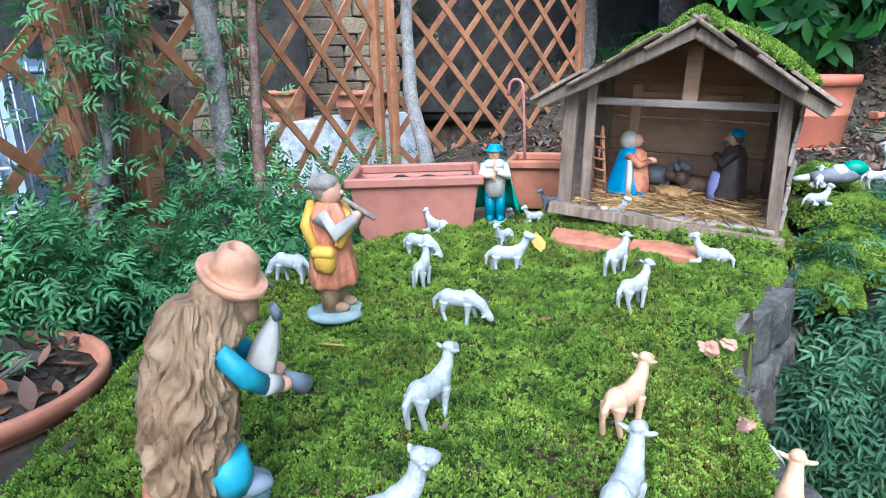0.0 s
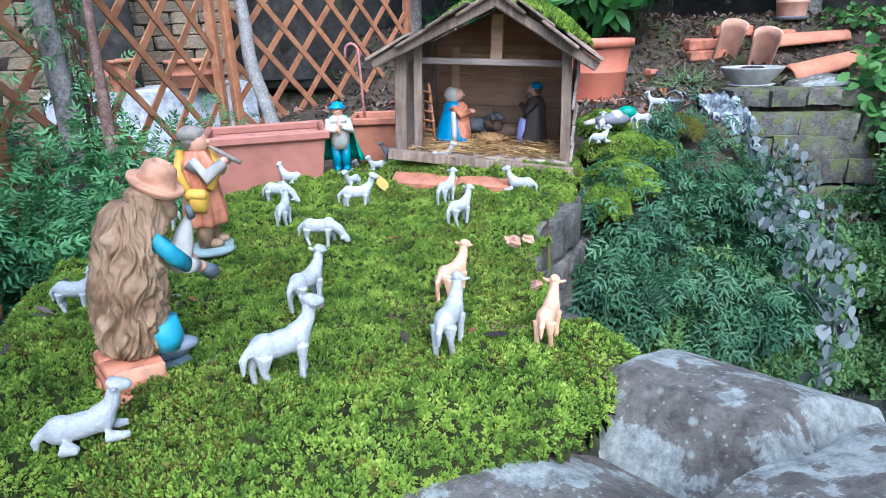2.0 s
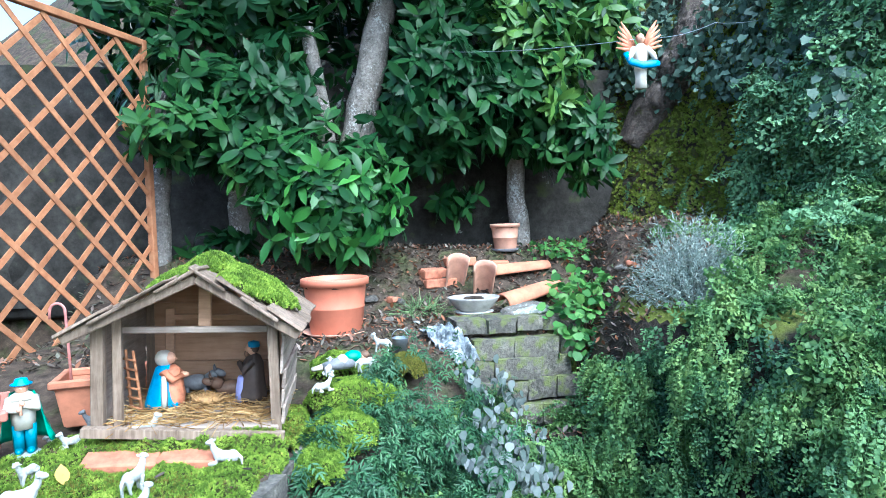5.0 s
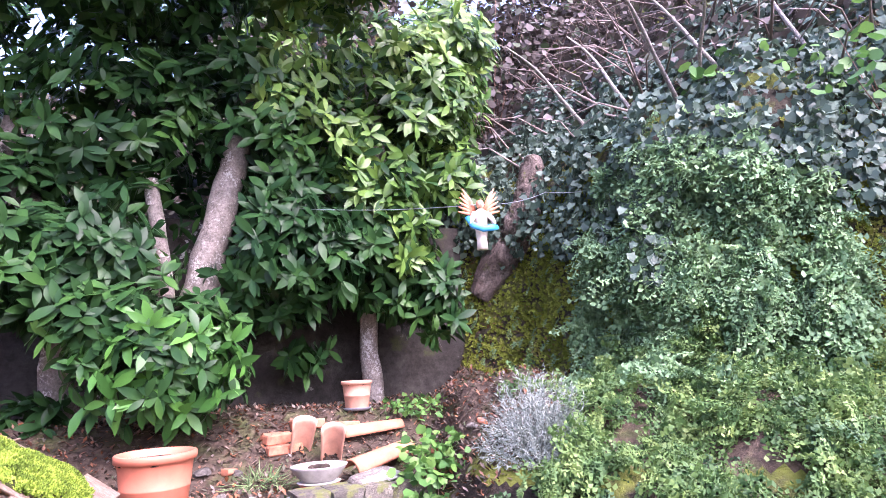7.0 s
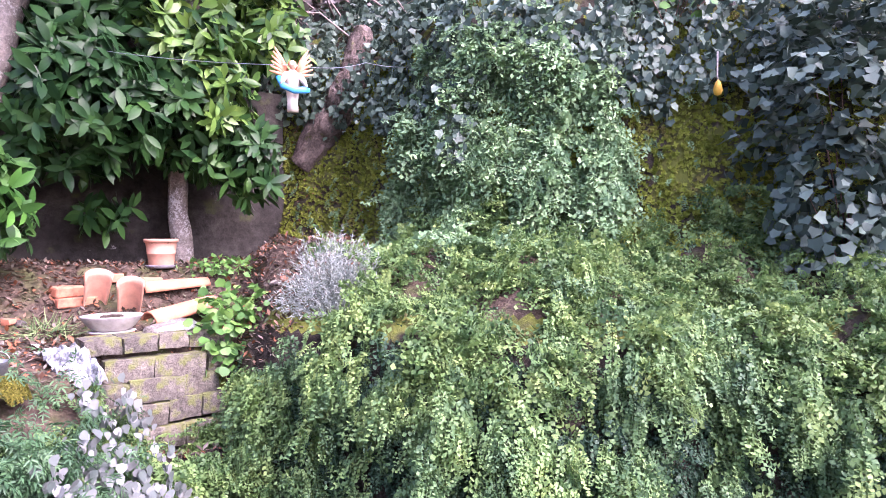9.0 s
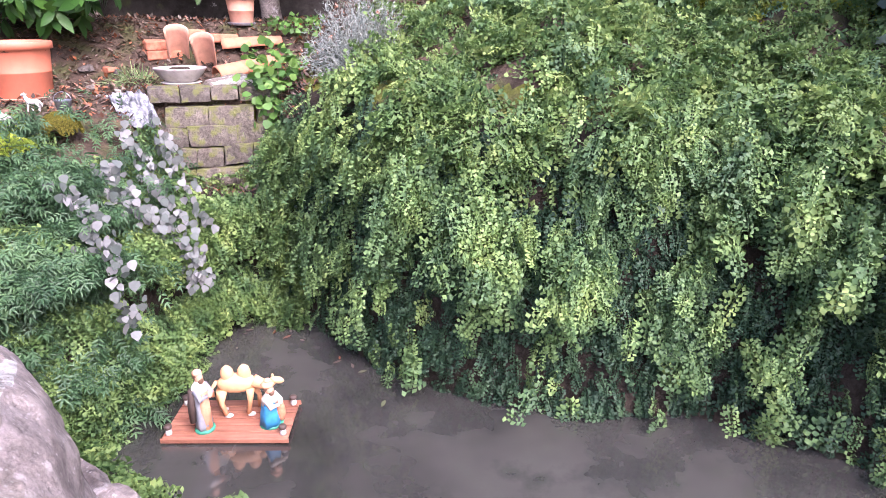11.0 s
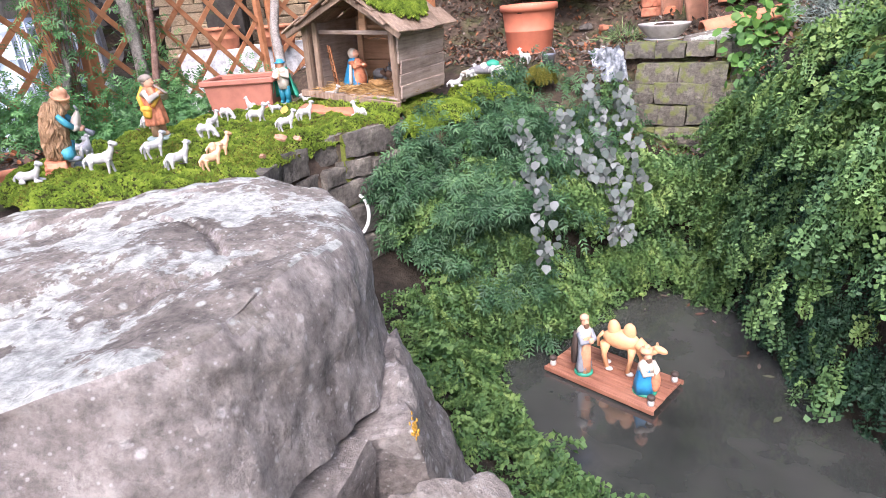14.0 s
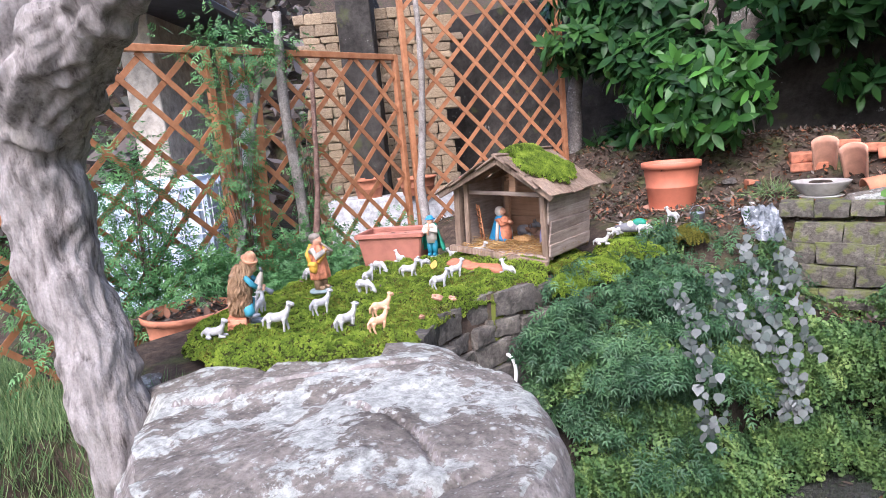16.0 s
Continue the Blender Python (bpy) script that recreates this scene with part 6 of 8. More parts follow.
figurine("donkey_figurine", [M_GREYP], donkey, HUT @ pose(0.23, 0.4, 0.012, 0, 0, 5), "small grey donkey figurine in the straw", group="nativity figurines")


def manger(sh):
    random.seed(3)
    for k in range(60):
        a, r = random.uniform(0, 6.28), random.uniform(0, 0.05)
        x, y = r * math.cos(a), r * 0.7 * math.sin(a)
        sh.tube([(x, y, 0.012), (x * 1.5 + random.uniform(-0.02, 0.02), y * 1.5, 0.045 - r * 0.3)], [0.004, 0.002], 0, 5)
    sh.ell((0, 0, 0.016), (0.06, 0.042, 0.022), 0, rough=0.15)


tagged((lambda s: (manger(s), s.make("straw_crib", [M_STRAWP], m=HUT @ pose(0.3, 0.26, 0.012)))[1])(Shape()), "moulded straw crib heap on the hut floor", "crib")


def reclining(sh):
    # grey 0, green 1, cream 2, skin 3, brown 4
    sh.tube([(-0.1, 0, 0.025), (-0.03, 0, 0.03), (0.03, 0, 0.035), (0.07, 0, 0.04)], [0.018, 0.03, 0.036, 0.02], 0, 10)
    sh.ell((0.045, 0, 0.055), (0.045, 0.036, 0.03), 1)
    sh.ell((-0.005, 0.0, 0.045), (0.03, 0.034, 0.026), 2)
    sh.ell((0.1, 0.0, 0.048), (0.024, 0.021, 0.021), 3)
    sh.ell((0.106, 0.0, 0.055), (0.024, 0.024, 0.02), 4)
    sh.tube([(-0.1, 0.012, 0.022), (-0.15, 0.02, 0.014)], [0.015, 0.01], 2, 7)


figurine("reclining_figurine", [M_GREYP, M_GREENP, M_CREAM, M_SKIN, M_BROWN], reclining, pose(0.83, 0.66, 0.005, 0, 0, 20), "painted sleeping shepherd figurine in green lying on the bank", group="nativity figurines")


# ---- pots ----
def pot(name, x, y, z, r, h, mat, label, taper=0.72, soil=True, saucer=None, scale_y=1.0, rings=True):
    root = tagged(empty(name, pose(x, y, z)), label, "flower pot", "garden pots")
    rb = r * taper
    sh = Shape()
    prof = [(rb * 0.98, 0), (rb, 0.004), (rb + (r * 0.93 - rb) * 0.9, h * 0.86), (r * 0.93, h * 0.87), (r, h * 0.875), (r * 1.005, h * 0.985), (r * 0.985, h), (r * 0.93, h), (r * 0.92, h * 0.9), (r * 0.88, h * 0.84), (r * 0.5, h * 0.83), (0.001, h * 0.83)]
    if rings:
        prof[2:2] = [(rb + (r * 0.93 - rb) * 0.5, h * 0.46), (rb + (r * 0.93 - rb) * 0.5 + 0.003, h * 0.47), (rb + (r * 0.93 - rb) * 0.52, h * 0.485)]
    sh.lathe(prof, 0, 40, None, scale_y)
    sh.make("body", [mat], root)
    if soil:
        sh = Shape()
        sh.lathe([(r * 0.9, h * 0.84), (r * 0.86, h * 0.885), (r * 0.4, h * 0.9), (0.001, h * 0.905)], 0, 24, None, scale_y, gathers(5, 0.03))
        sh.make("soil", [M_SOIL], root)
    if saucer:
        sh = Shape()
        sh.lathe([(rb * 1.05, -0.012), (rb * 1.3, 0.012), (rb * 1.26, 0.014), (rb * 1.0, -0.004), (0.001, -0.004)], 0, 32, None, scale_y)
        sh.make("saucer", [saucer], root)
    return root


pot("round_pot", 0.775, 1.53, 0.03, 0.205, 0.33, M_TERRA, "large orange-red plastic pot of soil on a pale saucer", 0.76, saucer=M_CLAY_PALE)
pot("clay_pot", 2.1, 2.56, 0.43, 0.12, 0.21, M_CLAY_PALE, "small old terracotta pot crusted with lime", 0.72, saucer=M_GREYP)
# shallow bowl on saucers
bowl = tagged(empty("stone_bowl", pose(1.67, 1.74, 0.05)), "shallow grey bowl with dry soil stacked on saucers", "bowl")
sh = Shape()
sh.lathe([(0.09, 0.03), (0.13, 0.06), (0.17, 0.115), (0.175, 0.125), (0.162, 0.125), (0.15, 0.1), (0.001, 0.095)], 0, 32, None, 0.85)
sh.make("body", [paint_mat("grey_bowl", (0.36, 0.34, 0.31), 0.8, 0.3, 20, 0.3)], bowl)
for z, r, mt in ((0.015, 0.135, M_WHITE), (0.0, 0.125, M_CLAY)):
    sh = Shape()
    sh.lathe([(r * 0.8, z), (r, z + 0.014), (r * 0.96, z + 0.016), (0.001, z + 0.01)], 0, 28, None, 0.85)
    sh.make("saucer", [mt], bowl)
sh = Shape()
for k in range(3):
    sh.ell((0.03 * k - 0.03, 0.02 * (k % 2), 0.112), (0.04, 0.035, 0.016), 0, rough=0.1)
sh.make("soil", [M_SOIL], bowl)

# rectangular planters
def planter(x, y, z, L, W, h, a, label, mat=M_PLANTER):
    root = tagged(empty("planter_box", pose(x, y, z, 0, 0, a)), label, "planter", "garden pots")
    bm = bmesh.new()
    bmesh.ops.create_cube(bm, size=1)
    for v in bm.verts:
        t = 0.84 if v.co.z < 0 else 1.0
        v.co = Vector((v.co.x * L * t, v.co.y * W * t, (v.co.z + 0.5) * h))
    top = max(bm.faces, key=lambda f: f.calc_center_median().z)
    bmesh.ops.inset_region(bm, faces=[top], thickness=0.022)
    bmesh.ops.translate(bm, verts=top.verts, vec=(0, 0, -0.045))
    bmesh.ops.bevel(bm, geom=bm.edges, offset=0.006, segments=2, affect="EDGES")
    part("body", bm, mat, root, smooth=False)
    sh = Shape()
    for sx, sy, lx, ly in ((0, 1, L + 0.03, 0.026), (0, -1, L + 0.03, 0.026), (1, 0, 0.026, W - 0.024), (-1, 0, 0.026, W - 0.024)):
        sh.box((sx * L / 2, sy * W / 2, h - 0.012), (lx, ly, 0.034), bevel=0.006)
    sh.make("rim", [mat], root, smooth=False)
    v, f = grid_mesh("s", np.linspace(-L / 2 + 0.03, L / 2 - 0.03, 20), np.linspace(-W / 2 + 0.03, W / 2 - 0.03, 10), lambda X, Y: h - 0.04 + 0.012 * wob(X, Y, 30), None)
    link_mesh("soil", v, f, M_SOIL, root, smooth=True)
    return root


planter(-0.55, 0.02, -0.16, 0.44, 0.3, 0.255, 25, "long terracotta-coloured planter box of dry soil behind the flock")
planter(-0.2, 0.62, -0.13, 0.36, 0.24, 0.2, 10, "brown planter box with dry stalks beside the hut", M_CLAY)
pot("shallow_pot", -0.8, -1.36, -0.33, 0.25, 0.24, M_CLAY, "wide shallow terracotta pot with limescale and dead leaves", 0.8, scale_y=0.95)
n = 130
a, r = rng.uniform(0, 6.28, n), 0.21 * np.sqrt(rng.random(n))
tagged(scatter("dead_leaves", *leaf_template(1.0, 0.45, 0.3, -0.3, 3), np.stack([-0.8 + r * np.cos(a), -1.36 + r * np.sin(a), np.full(n, -0.108)], 1), rand_rot(n, 0.5), rng.uniform(0.03, 0.085, n), M_LITTER), "dry grey and brown leaves lying in the shallow pot", "leaves", kind="stuff")

sh = Shape()
cane = [(-0.3, 0.52, 0.0), (-0.305, 0.52, 0.2), (-0.31, 0.52, 0.36)] + [(-0.31 - 0.03 + 0.03 * math.cos(a), 0.52, 0.36 + 0.034 * math.sin(a)) for a in np.linspace(0.3, math.pi, 8)] + [(-0.372, 0.52, 0.33)]
sh.tube(cane, [0.006] * len(cane), 0, 8)
tagged(sh.make("garden_cane", [paint_mat("faded_red", (0.5, 0.2, 0.17), 0.6, 0.3, 60, 0.2)]), "thin faded red cane with a hooked top in a planter", "cane")

# roof tiles and bricks on the terrace
def coppo(x, y, z, rx, ry, rz, L, label):
    v, f = [], []
    for i in range(9):
        t = i / 8
        r = 0.085 - 0.02 * t
        for j in range(13):
            a = math.pi * (0.02 + 0.96 * j / 12)
            v += [(r * math.cos(a), L * (t - 0.5), r * math.sin(a)), ((r - 0.014) * math.cos(a), L * (t - 0.5), (r - 0.014) * math.sin(a))]
    for i in range(8):
        for j in range(12):
            a, b = (i * 13 + j) * 2, ((i + 1) * 13 + j) * 2
            f += [(a, a + 2, b + 2, b), (a + 1, b + 1, b + 3, a + 3)]
        a, b = i * 26, (i + 1) * 26
        f += [(a, b, b + 1, a + 1), (a + 24, a + 25, b + 25, b + 24)]
    for i in (0, 8):
        for j in range(12):
            a = (i * 13 + j) * 2
            f.append((a, a + 1, a + 3, a + 2))
    ob = link_mesh("roof_tile", v, f, M_CLAY if rx > -40 else M_CLAY_PALE, smooth=True)
    ob.matrix_world = pose(x, y, z, rx, ry, rz)
    return tagged(ob, label, "roof tile", "roof tiles")


coppo(1.63, 2.2, 0.23, -58, 0, 7, 0.4, "pale curved clay roof tile standing upright")
coppo(1.82, 2.12, 0.19, -54, 0, -3, 0.38, "pale curved clay roof tile standing upright")
coppo(2.13, 1.98, 0.13, 10, 12, -62, 0.52, "curved red clay roof tile lying on its side")
coppo(2.16, 2.34, 0.27, 4, 0, -84, 0.46, "curved red clay roof tile lying on the soil")
for x, y, z, a in ((1.5, 2.34, 0.29, 20), (1.94, 2.36, 0.33, 5), (1.7, 2.42, 0.36, 5), (1.52, 2.28, 0.22, 12), (0.72, 1.27, -0.02, 8), (0.9, 1.24, -0.03, -5), (2.5, 1.85, 0.16, 70)):
    sh = Shape()
    sh.box((0, 0, 0), (0.24, 0.12, 0.065), bevel=0.008, jitter=0.003)
    tagged(sh.make("brick", [M_BRICK], m=pose(x, y, z, random.uniform(-6, 6), random.uniform(-6, 6), a), smooth=False), "worn red clay brick lying on the soil", "brick", "loose bricks")
for x, a, w in ((0.1, 2, 0.24), (0.32, -4, 0.2)):
    sh = Shape()
    sh.box((0, 0, 0), (w, 0.1, 0.05), bevel=0.007, jitter=0.003)
    tagged(sh.make("brick", [M_BRICK], m=pose(x, -0.085, -0.085 - 0.03 * x, 8, 3, a), smooth=False), "red brick edging the moss in front of the hut", "brick", "loose bricks")

# bucket
bk = tagged(empty("bucket", pose(1.12, 0.98, -0.0)), "small zinc bucket standing on the bank", "bucket")
sh = Shape()
sh.lathe([(0.032, 0), (0.044, 0.075), (0.046, 0.078), (0.042, 0.078), (0.032, 0.01), (0.001, 0.008)], 0, 24)
sh.make("body", [M_ZINC], bk)
sh = Shape()
sh.tube([(0.044 * math.cos(a), 0.006 * math.sin(a), 0.076 + 0.045 * math.sin(a)) for a in np.linspace(0, math.pi, 10)], [0.0018] * 10, 0, 6)
sh.make("handle", [M_ZINC], bk)

# pipe
sh = Shape()
bend = [(0.55, -0.42, -0.44), (0.625, -0.44, -0.455), (0.655, -0.455, -0.51), (0.66, -0.48, -0.575), (0.655, -0.54, -0.615), (0.65, -0.63, -0.63)]
hose = []
for k in range(len(bend) - 1):
    a, b, c, d = (Vector(bend[min(max(q, 0), len(bend) - 1)]) for q in (k - 1, k, k + 1, k + 2))
    for t in (0, 0.25, 0.5, 0.75):
        hose.append(0.5 * (2 * b + (c - a) * t + (2 * a - 5 * b + 4 * c - d) * t * t + (3 * b - a - 3 * c + d) * t ** 3))
sh.tube(hose, [0.0095] * len(hose), 0, 10)
tagged(sh.make("water_pipe", [M_PIPE]), "white plastic pipe sticking out of the stone wall", "pipe")


# ---- raft ----
RAFT = pose(1.903, -0.33, WATER_Z, 0, 0, -15.5)
raft = tagged(empty("raft", RAFT), "small reddish plank raft with candle stubs floating on the pond", "raft")
for k in range(6):
    sh = Shape()
    sh.box((0, -0.12 + 0.048 * k, 0.028), (0.575, 0.042, 0.013), bevel=0.003, jitter=0.0015)
    sh.make("plank", [M_RAFTWOOD], raft, smooth=False)
for y in (-0.146, 0.146):
    sh = Shape()
    sh.box((0, y, 0.021), (0.585, 0.009, 0.024), bevel=0.002)
    sh.make("edge_board", [M_RAFTWOOD], raft, smooth=False)
for x in (-0.2, 0.2):
    sh = Shape()
    sh.box((x, 0, 0.012), (0.05, 0.27, 0.018), bevel=0.002)
    sh.make("crossbar", [M_RAFTWOOD], raft, smooth=False)
for x in (-0.262, 0.262):
    for y in (-0.115, 0.115):
        sh = Shape()
        sh.lathe([(0.014, 0.0345), (0.015, 0.04), (0.015, 0.052), (0.013, 0.054), (0.013, 0.066), (0.001, 0.067)], 0, 12, pose(x, y, 0))
        sh.lathe([(0.013, 0.064), (0.0175, 0.068), (0.0185, 0.078), (0.015, 0.084), (0.001, 0.086)], 1, 14, pose(x, y, 0))
        sh.make("candle_stub", [M_WHITE, M_DKBROWN], raft, "small white candle stub with a dark cap")


def king(a, b, crown):
    def build(sh):
        sh.lathe([(0.045, 0), (0.046, 0.008), (0.03, 0.012)], 5, 14)
        sh.lathe([(0.036, 0.008), (0.04, 0.03), (0.032, 0.1), (0.034, 0.16), (0.032, 0.195), (0.014, 0.215)], a, 26, None, 0.85, gathers(6, 0.06))
        sh.lathe([(0.026, 0.01), (0.027, 0.1), (0.026, 0.17), (0.01, 0.2)], b, 18, pose(0, -0.014, 0), 0.85, gathers(5, 0.06))
        sh.tube([(-0.03, 0.016, 0.19), (-0.036, 0.024, 0.12), (-0.04, 0.026, 0.05)], [0.016, 0.018, 0.014], 7, 8)
        sh.lathe([(0.036, 0.17), (0.04, 0.178), (0.034, 0.2), (0.016, 0.218)], 3, 18, None, 0.85, gathers(5, 0.06))
        for sx in (-1, 1):
            sh.tube([(0.032 * sx, 0, 0.19), (0.036 * sx, -0.03, 0.155), (0.006 * sx, -0.05, 0.165)], [0.014, 0.014, 0.008], a, 8)
        sh.ell((0, -0.055, 0.168), (0.014, 0.012, 0.014), 2)
        head(sh, 0.236, 4, 6, 0.021, -0.004)
        sh.lathe([(0.02, 0.246), (0.0215, 0.25), (0.021, 0.256), (0.012, 0.263), (0.001, 0.264)], crown, 14)
    return build


def kneeling_king(sh):
    # blue 0, cream 1, red 2, skin 3, gold 4, base 5
    sh.lathe([(0.05, 0), (0.05, 0.008), (0.03, 0.012)], 5, 14)
    sh.lathe([(0.05, 0.006), (0.046, 0.05), (0.036, 0.1), (0.03, 0.13), (0.012, 0.15)], 0, 24, None, 0.85, gathers(6, 0.06))
    sh.lathe([(0.034, 0.1), (0.033, 0.13), (0.014, 0.153)], 1, 18, None, 0.9, gathers(5, 0.05))
    sh.ell((0.02, -0.036, 0.06), (0.022, 0.02, 0.05), 2)
    for sx in (-1, 1):
        sh.tube([(0.03 * sx, 0, 0.135), (0.032 * sx, -0.03, 0.105), (0.005 * sx, -0.05, 0.112)], [0.013, 0.013, 0.008], 1, 8)
    head(sh, 0.172, 3, 6, 0.02, -0.004)
    sh.ell((0, 0.002, 0.194), (0.027, 0.027, 0.017), 4, rough=0.08)
    sh.ell((0, 0, 0.21), (0.015, 0.015, 0.012), 4)


def camel(sh):
    sh.ell((0, 0, 0.115), (0.062, 0.03, 0.033), 0, n=14, k=10)
    for x in (-0.026, 0.026):
        sh.ell((x, 0, 0.15), (0.021, 0.017, 0.03), 0, rough=0.03)
    sh.tube([(0.05, 0, 0.12), (0.075, 0, 0.104), (0.095, 0, 0.1), (0.112, 0, 0.112)], [0.021, 0.018, 0.015, 0.013], 0, 9)
    sh.ell((0.124, 0, 0.114), (0.023, 0.011, 0.012), 0, (0, 14, 0))
    for sy in (-1, 1):
        sh.ell((0.11, 0.011 * sy, 0.124), (0.005, 0.004, 0.008), 0, n=6, k=5)
        sh.tube([(0.042, 0.017 * sy, 0.1), (0.05 + 0.012 * sy, 0.018 * sy, 0.055), (0.046 + 0.016 * sy, 0.018 * sy, 0.008)], [0.014, 0.008, 0.0075], 0, 7)
        sh.tube([(-0.045, 0.017 * sy, 0.1), (-0.058 - 0.008 * sy, 0.018 * sy, 0.055), (-0.048 - 0.01 * sy, 0.018 * sy, 0.008)], [0.018, 0.009, 0.0075], 0, 7)
        sh.ell((0.054 + 0.016 * sy, 0.018 * sy, 0.006), (0.014, 0.01, 0.007), 1)
        sh.ell((-0.042 - 0.01 * sy, 0.018 * sy, 0.006), (0.014, 0.01, 0.007), 1)
    sh.tube([(-0.06, 0, 0.125), (-0.078, 0, 0.1), (-0.076, 0, 0.07)], [0.007, 0.005, 0.006], 0, 6)


figurine("king_figurine", [M_GREYBLUE, M_HAT, M_SKIN, M_CREAM, M_SKIN, M_GREENP, M_BROWN, M_DKBROWN], king(0, 1, 2), RAFT @ pose(-0.108, -0.078, 0.0345, 0, 0, 70) @ Matrix.Diagonal((1.0, 1.0, 1.22, 1)), "painted standing king figurine in grey-blue with a white cape", group="nativity figurines")
figurine("kneeling_king_figurine", [M_BLUE, M_CREAM, M_ORANGE, M_SKIN, M_HAT, M_GREENP, M_BROWN], kneeling_king, RAFT @ pose(0.19, -0.035, 0.0345, 0, 0, 70) @ Matrix.Scale(1.12, 4), "painted kneeling king figurine with a turban and blue mantle", group="nativity figurines")
figurine("camel_figurine", [M_CAMEL, M_WHITE], camel, RAFT @ pose(0.02, 0.045, 0.0345, 0, 0, 8) @ Matrix.Scale(1.5, 4), "painted tan two-humped camel figurine on the raft", group="nativity figurines")


# ---- angel on a wire ----
def angel(sh):
    # white 0, blue 1, skin 2, gold 3
    sh.lathe([(0.034, 0), (0.03, 0.05), (0.034, 0.12), (0.04, 0.18), (0.036, 0.22), (0.016, 0.24)], 0, 22, None, 0.8, gathers(6, 0.07))
    sh.tube([(-0.085, -0.02, 0.19), (-0.06, -0.045, 0.135), (0, -0.055, 0.112), (0.06, -0.045, 0.12), (0.09, -0.03, 0.125)], [0.016, 0.02, 0.02, 0.02, 0.014], 1, 9, 0.5)
    for sx in (-1, 1):
        sh.tube([(0.036 * sx, 0, 0.215), (0.06 * sx, -0.03, 0.17), (0.07 * sx, -0.04, 0.14)], [0.017, 0.016, 0.01], 0, 8)
        for k in range(6):
            a = 0.15 + 0.2 * k
            sh.tube([(0.015 * sx, 0.03, 0.21), (0.06 * sx, 0.035, 0.22 + 0.018 * k), (sx * (0.075 + 0.05 * math.cos(a)), 0.03, 0.225 + 0.02 * k + 0.05 * math.sin(a))], [0.012, 0.013, 0.003], 3, 6, 0.4)
    head(sh, 0.265, 2, 3, 0.024, -0.004, False)


ANG = (2.66, 1.32, 1.45)
figurine("angel_figurine", [M_CREAM, M_BLUE, M_SKIN, M_ORANGE], angel, pose(*ANG, 0, 0, -12) @ Matrix.Scale(1.12, 4), "painted angel figurine with golden wings hanging on a wire", group="nativity figurines")
sh = Shape()
wp = [(1.5, 2.4, 1.95), (ANG[0], ANG[1], ANG[2] + 0.3), (3.4, 1.72, 1.98), (4.3, 2.18, 2.22), (6.2, 1.3, 2.5), (8.0, 0.6, 2.9)]
pts = []
for a, b in zip(wp, wp[1:]):
    for k in range(8):
        t = k / 8
        pts.append(tuple(p + (q - p) * t for p, q in zip(a, b))[:2] + (a[2] + (b[2] - a[2]) * t - 0.12 * t * (1 - t),))
sh.tube(pts, [0.0025] * len(pts), 0, 5)
tagged(sh.make("garden_wire", [M_ZINC]), "thin sagging metal wire strung across the garden", "wire")


sh = Shape()
sh.tube([(5.11, -0.11, 1.9), (5.04, -0.15, 1.73), (5.02, -0.165, 1.68)], [0.006, 0.006, 0.005], 0, 6)
sh.lathe([(0.001, 0.0), (0.028, 0.012), (0.038, 0.045), (0.03, 0.085), (0.014, 0.12), (0.001, 0.13)], 1, 16, pose(5.02, -0.165, 1.58, 12, -18, 0) @ Matrix.Scale(0.8, 4))
tagged(sh.make("hanging_ornament", [M_TWIGBARK, M_YELLOW]), "small yellow ornament hanging from a twig by the ivy", "ornament")


# ---- trees and shrubs ----
def limb(sh, pts, radii, n=12, knob=0.12, seed=0, mat=0, k=8, furrow=0.0):
    """A crooked limb: points refined by a smooth curve with knots."""
    P, R = [], []
    last = len(pts) - 1
    for i in range(last):
        a, b, c, d = (Vector(pts[min(max(q, 0), last)]) for q in (i - 1, i, i + 1, i + 2))
        for j in range(k):
            t = j / k
            q = 0.5 * (2 * b + (c - a) * t + (2 * a - 5 * b + 4 * c - d) * t * t + (3 * b - a - 3 * c + d) * t ** 3)
            q += Vector((noise.noise(q * 4 + Vector((seed, 0, 0))), noise.noise(q * 4 + Vector((0, seed, 0))), 0)) * radii[i] * 0.25
            P.append(q)
            R.append(radii[i] + (radii[i + 1] - radii[i]) * t * t * (3 - 2 * t))
    P.append(Vector(pts[-1]))
    R.append(radii[-1])
    sh.tube(P, R, mat, n, 1.0, lambda i, t: knob * noise.noise(Vector((math.cos(t) * 1.2, math.sin(t) * 1.2, i * 2.8 / k + seed))) + 0.5 * knob * noise.noise(Vector((math.cos(t) * 4, math.sin(t) * 4, i * 4.8 / k + seed)))
            + furrow * abs(noise.noise(Vector((math.cos(t) * 9, math.sin(t) * 9, i * 1.1 / k + seed))))
            + furrow * 0.5 * abs(noise.noise(Vector((math.cos(t) * 22, math.sin(t) * 22, i * 4.0 / k + seed)))))


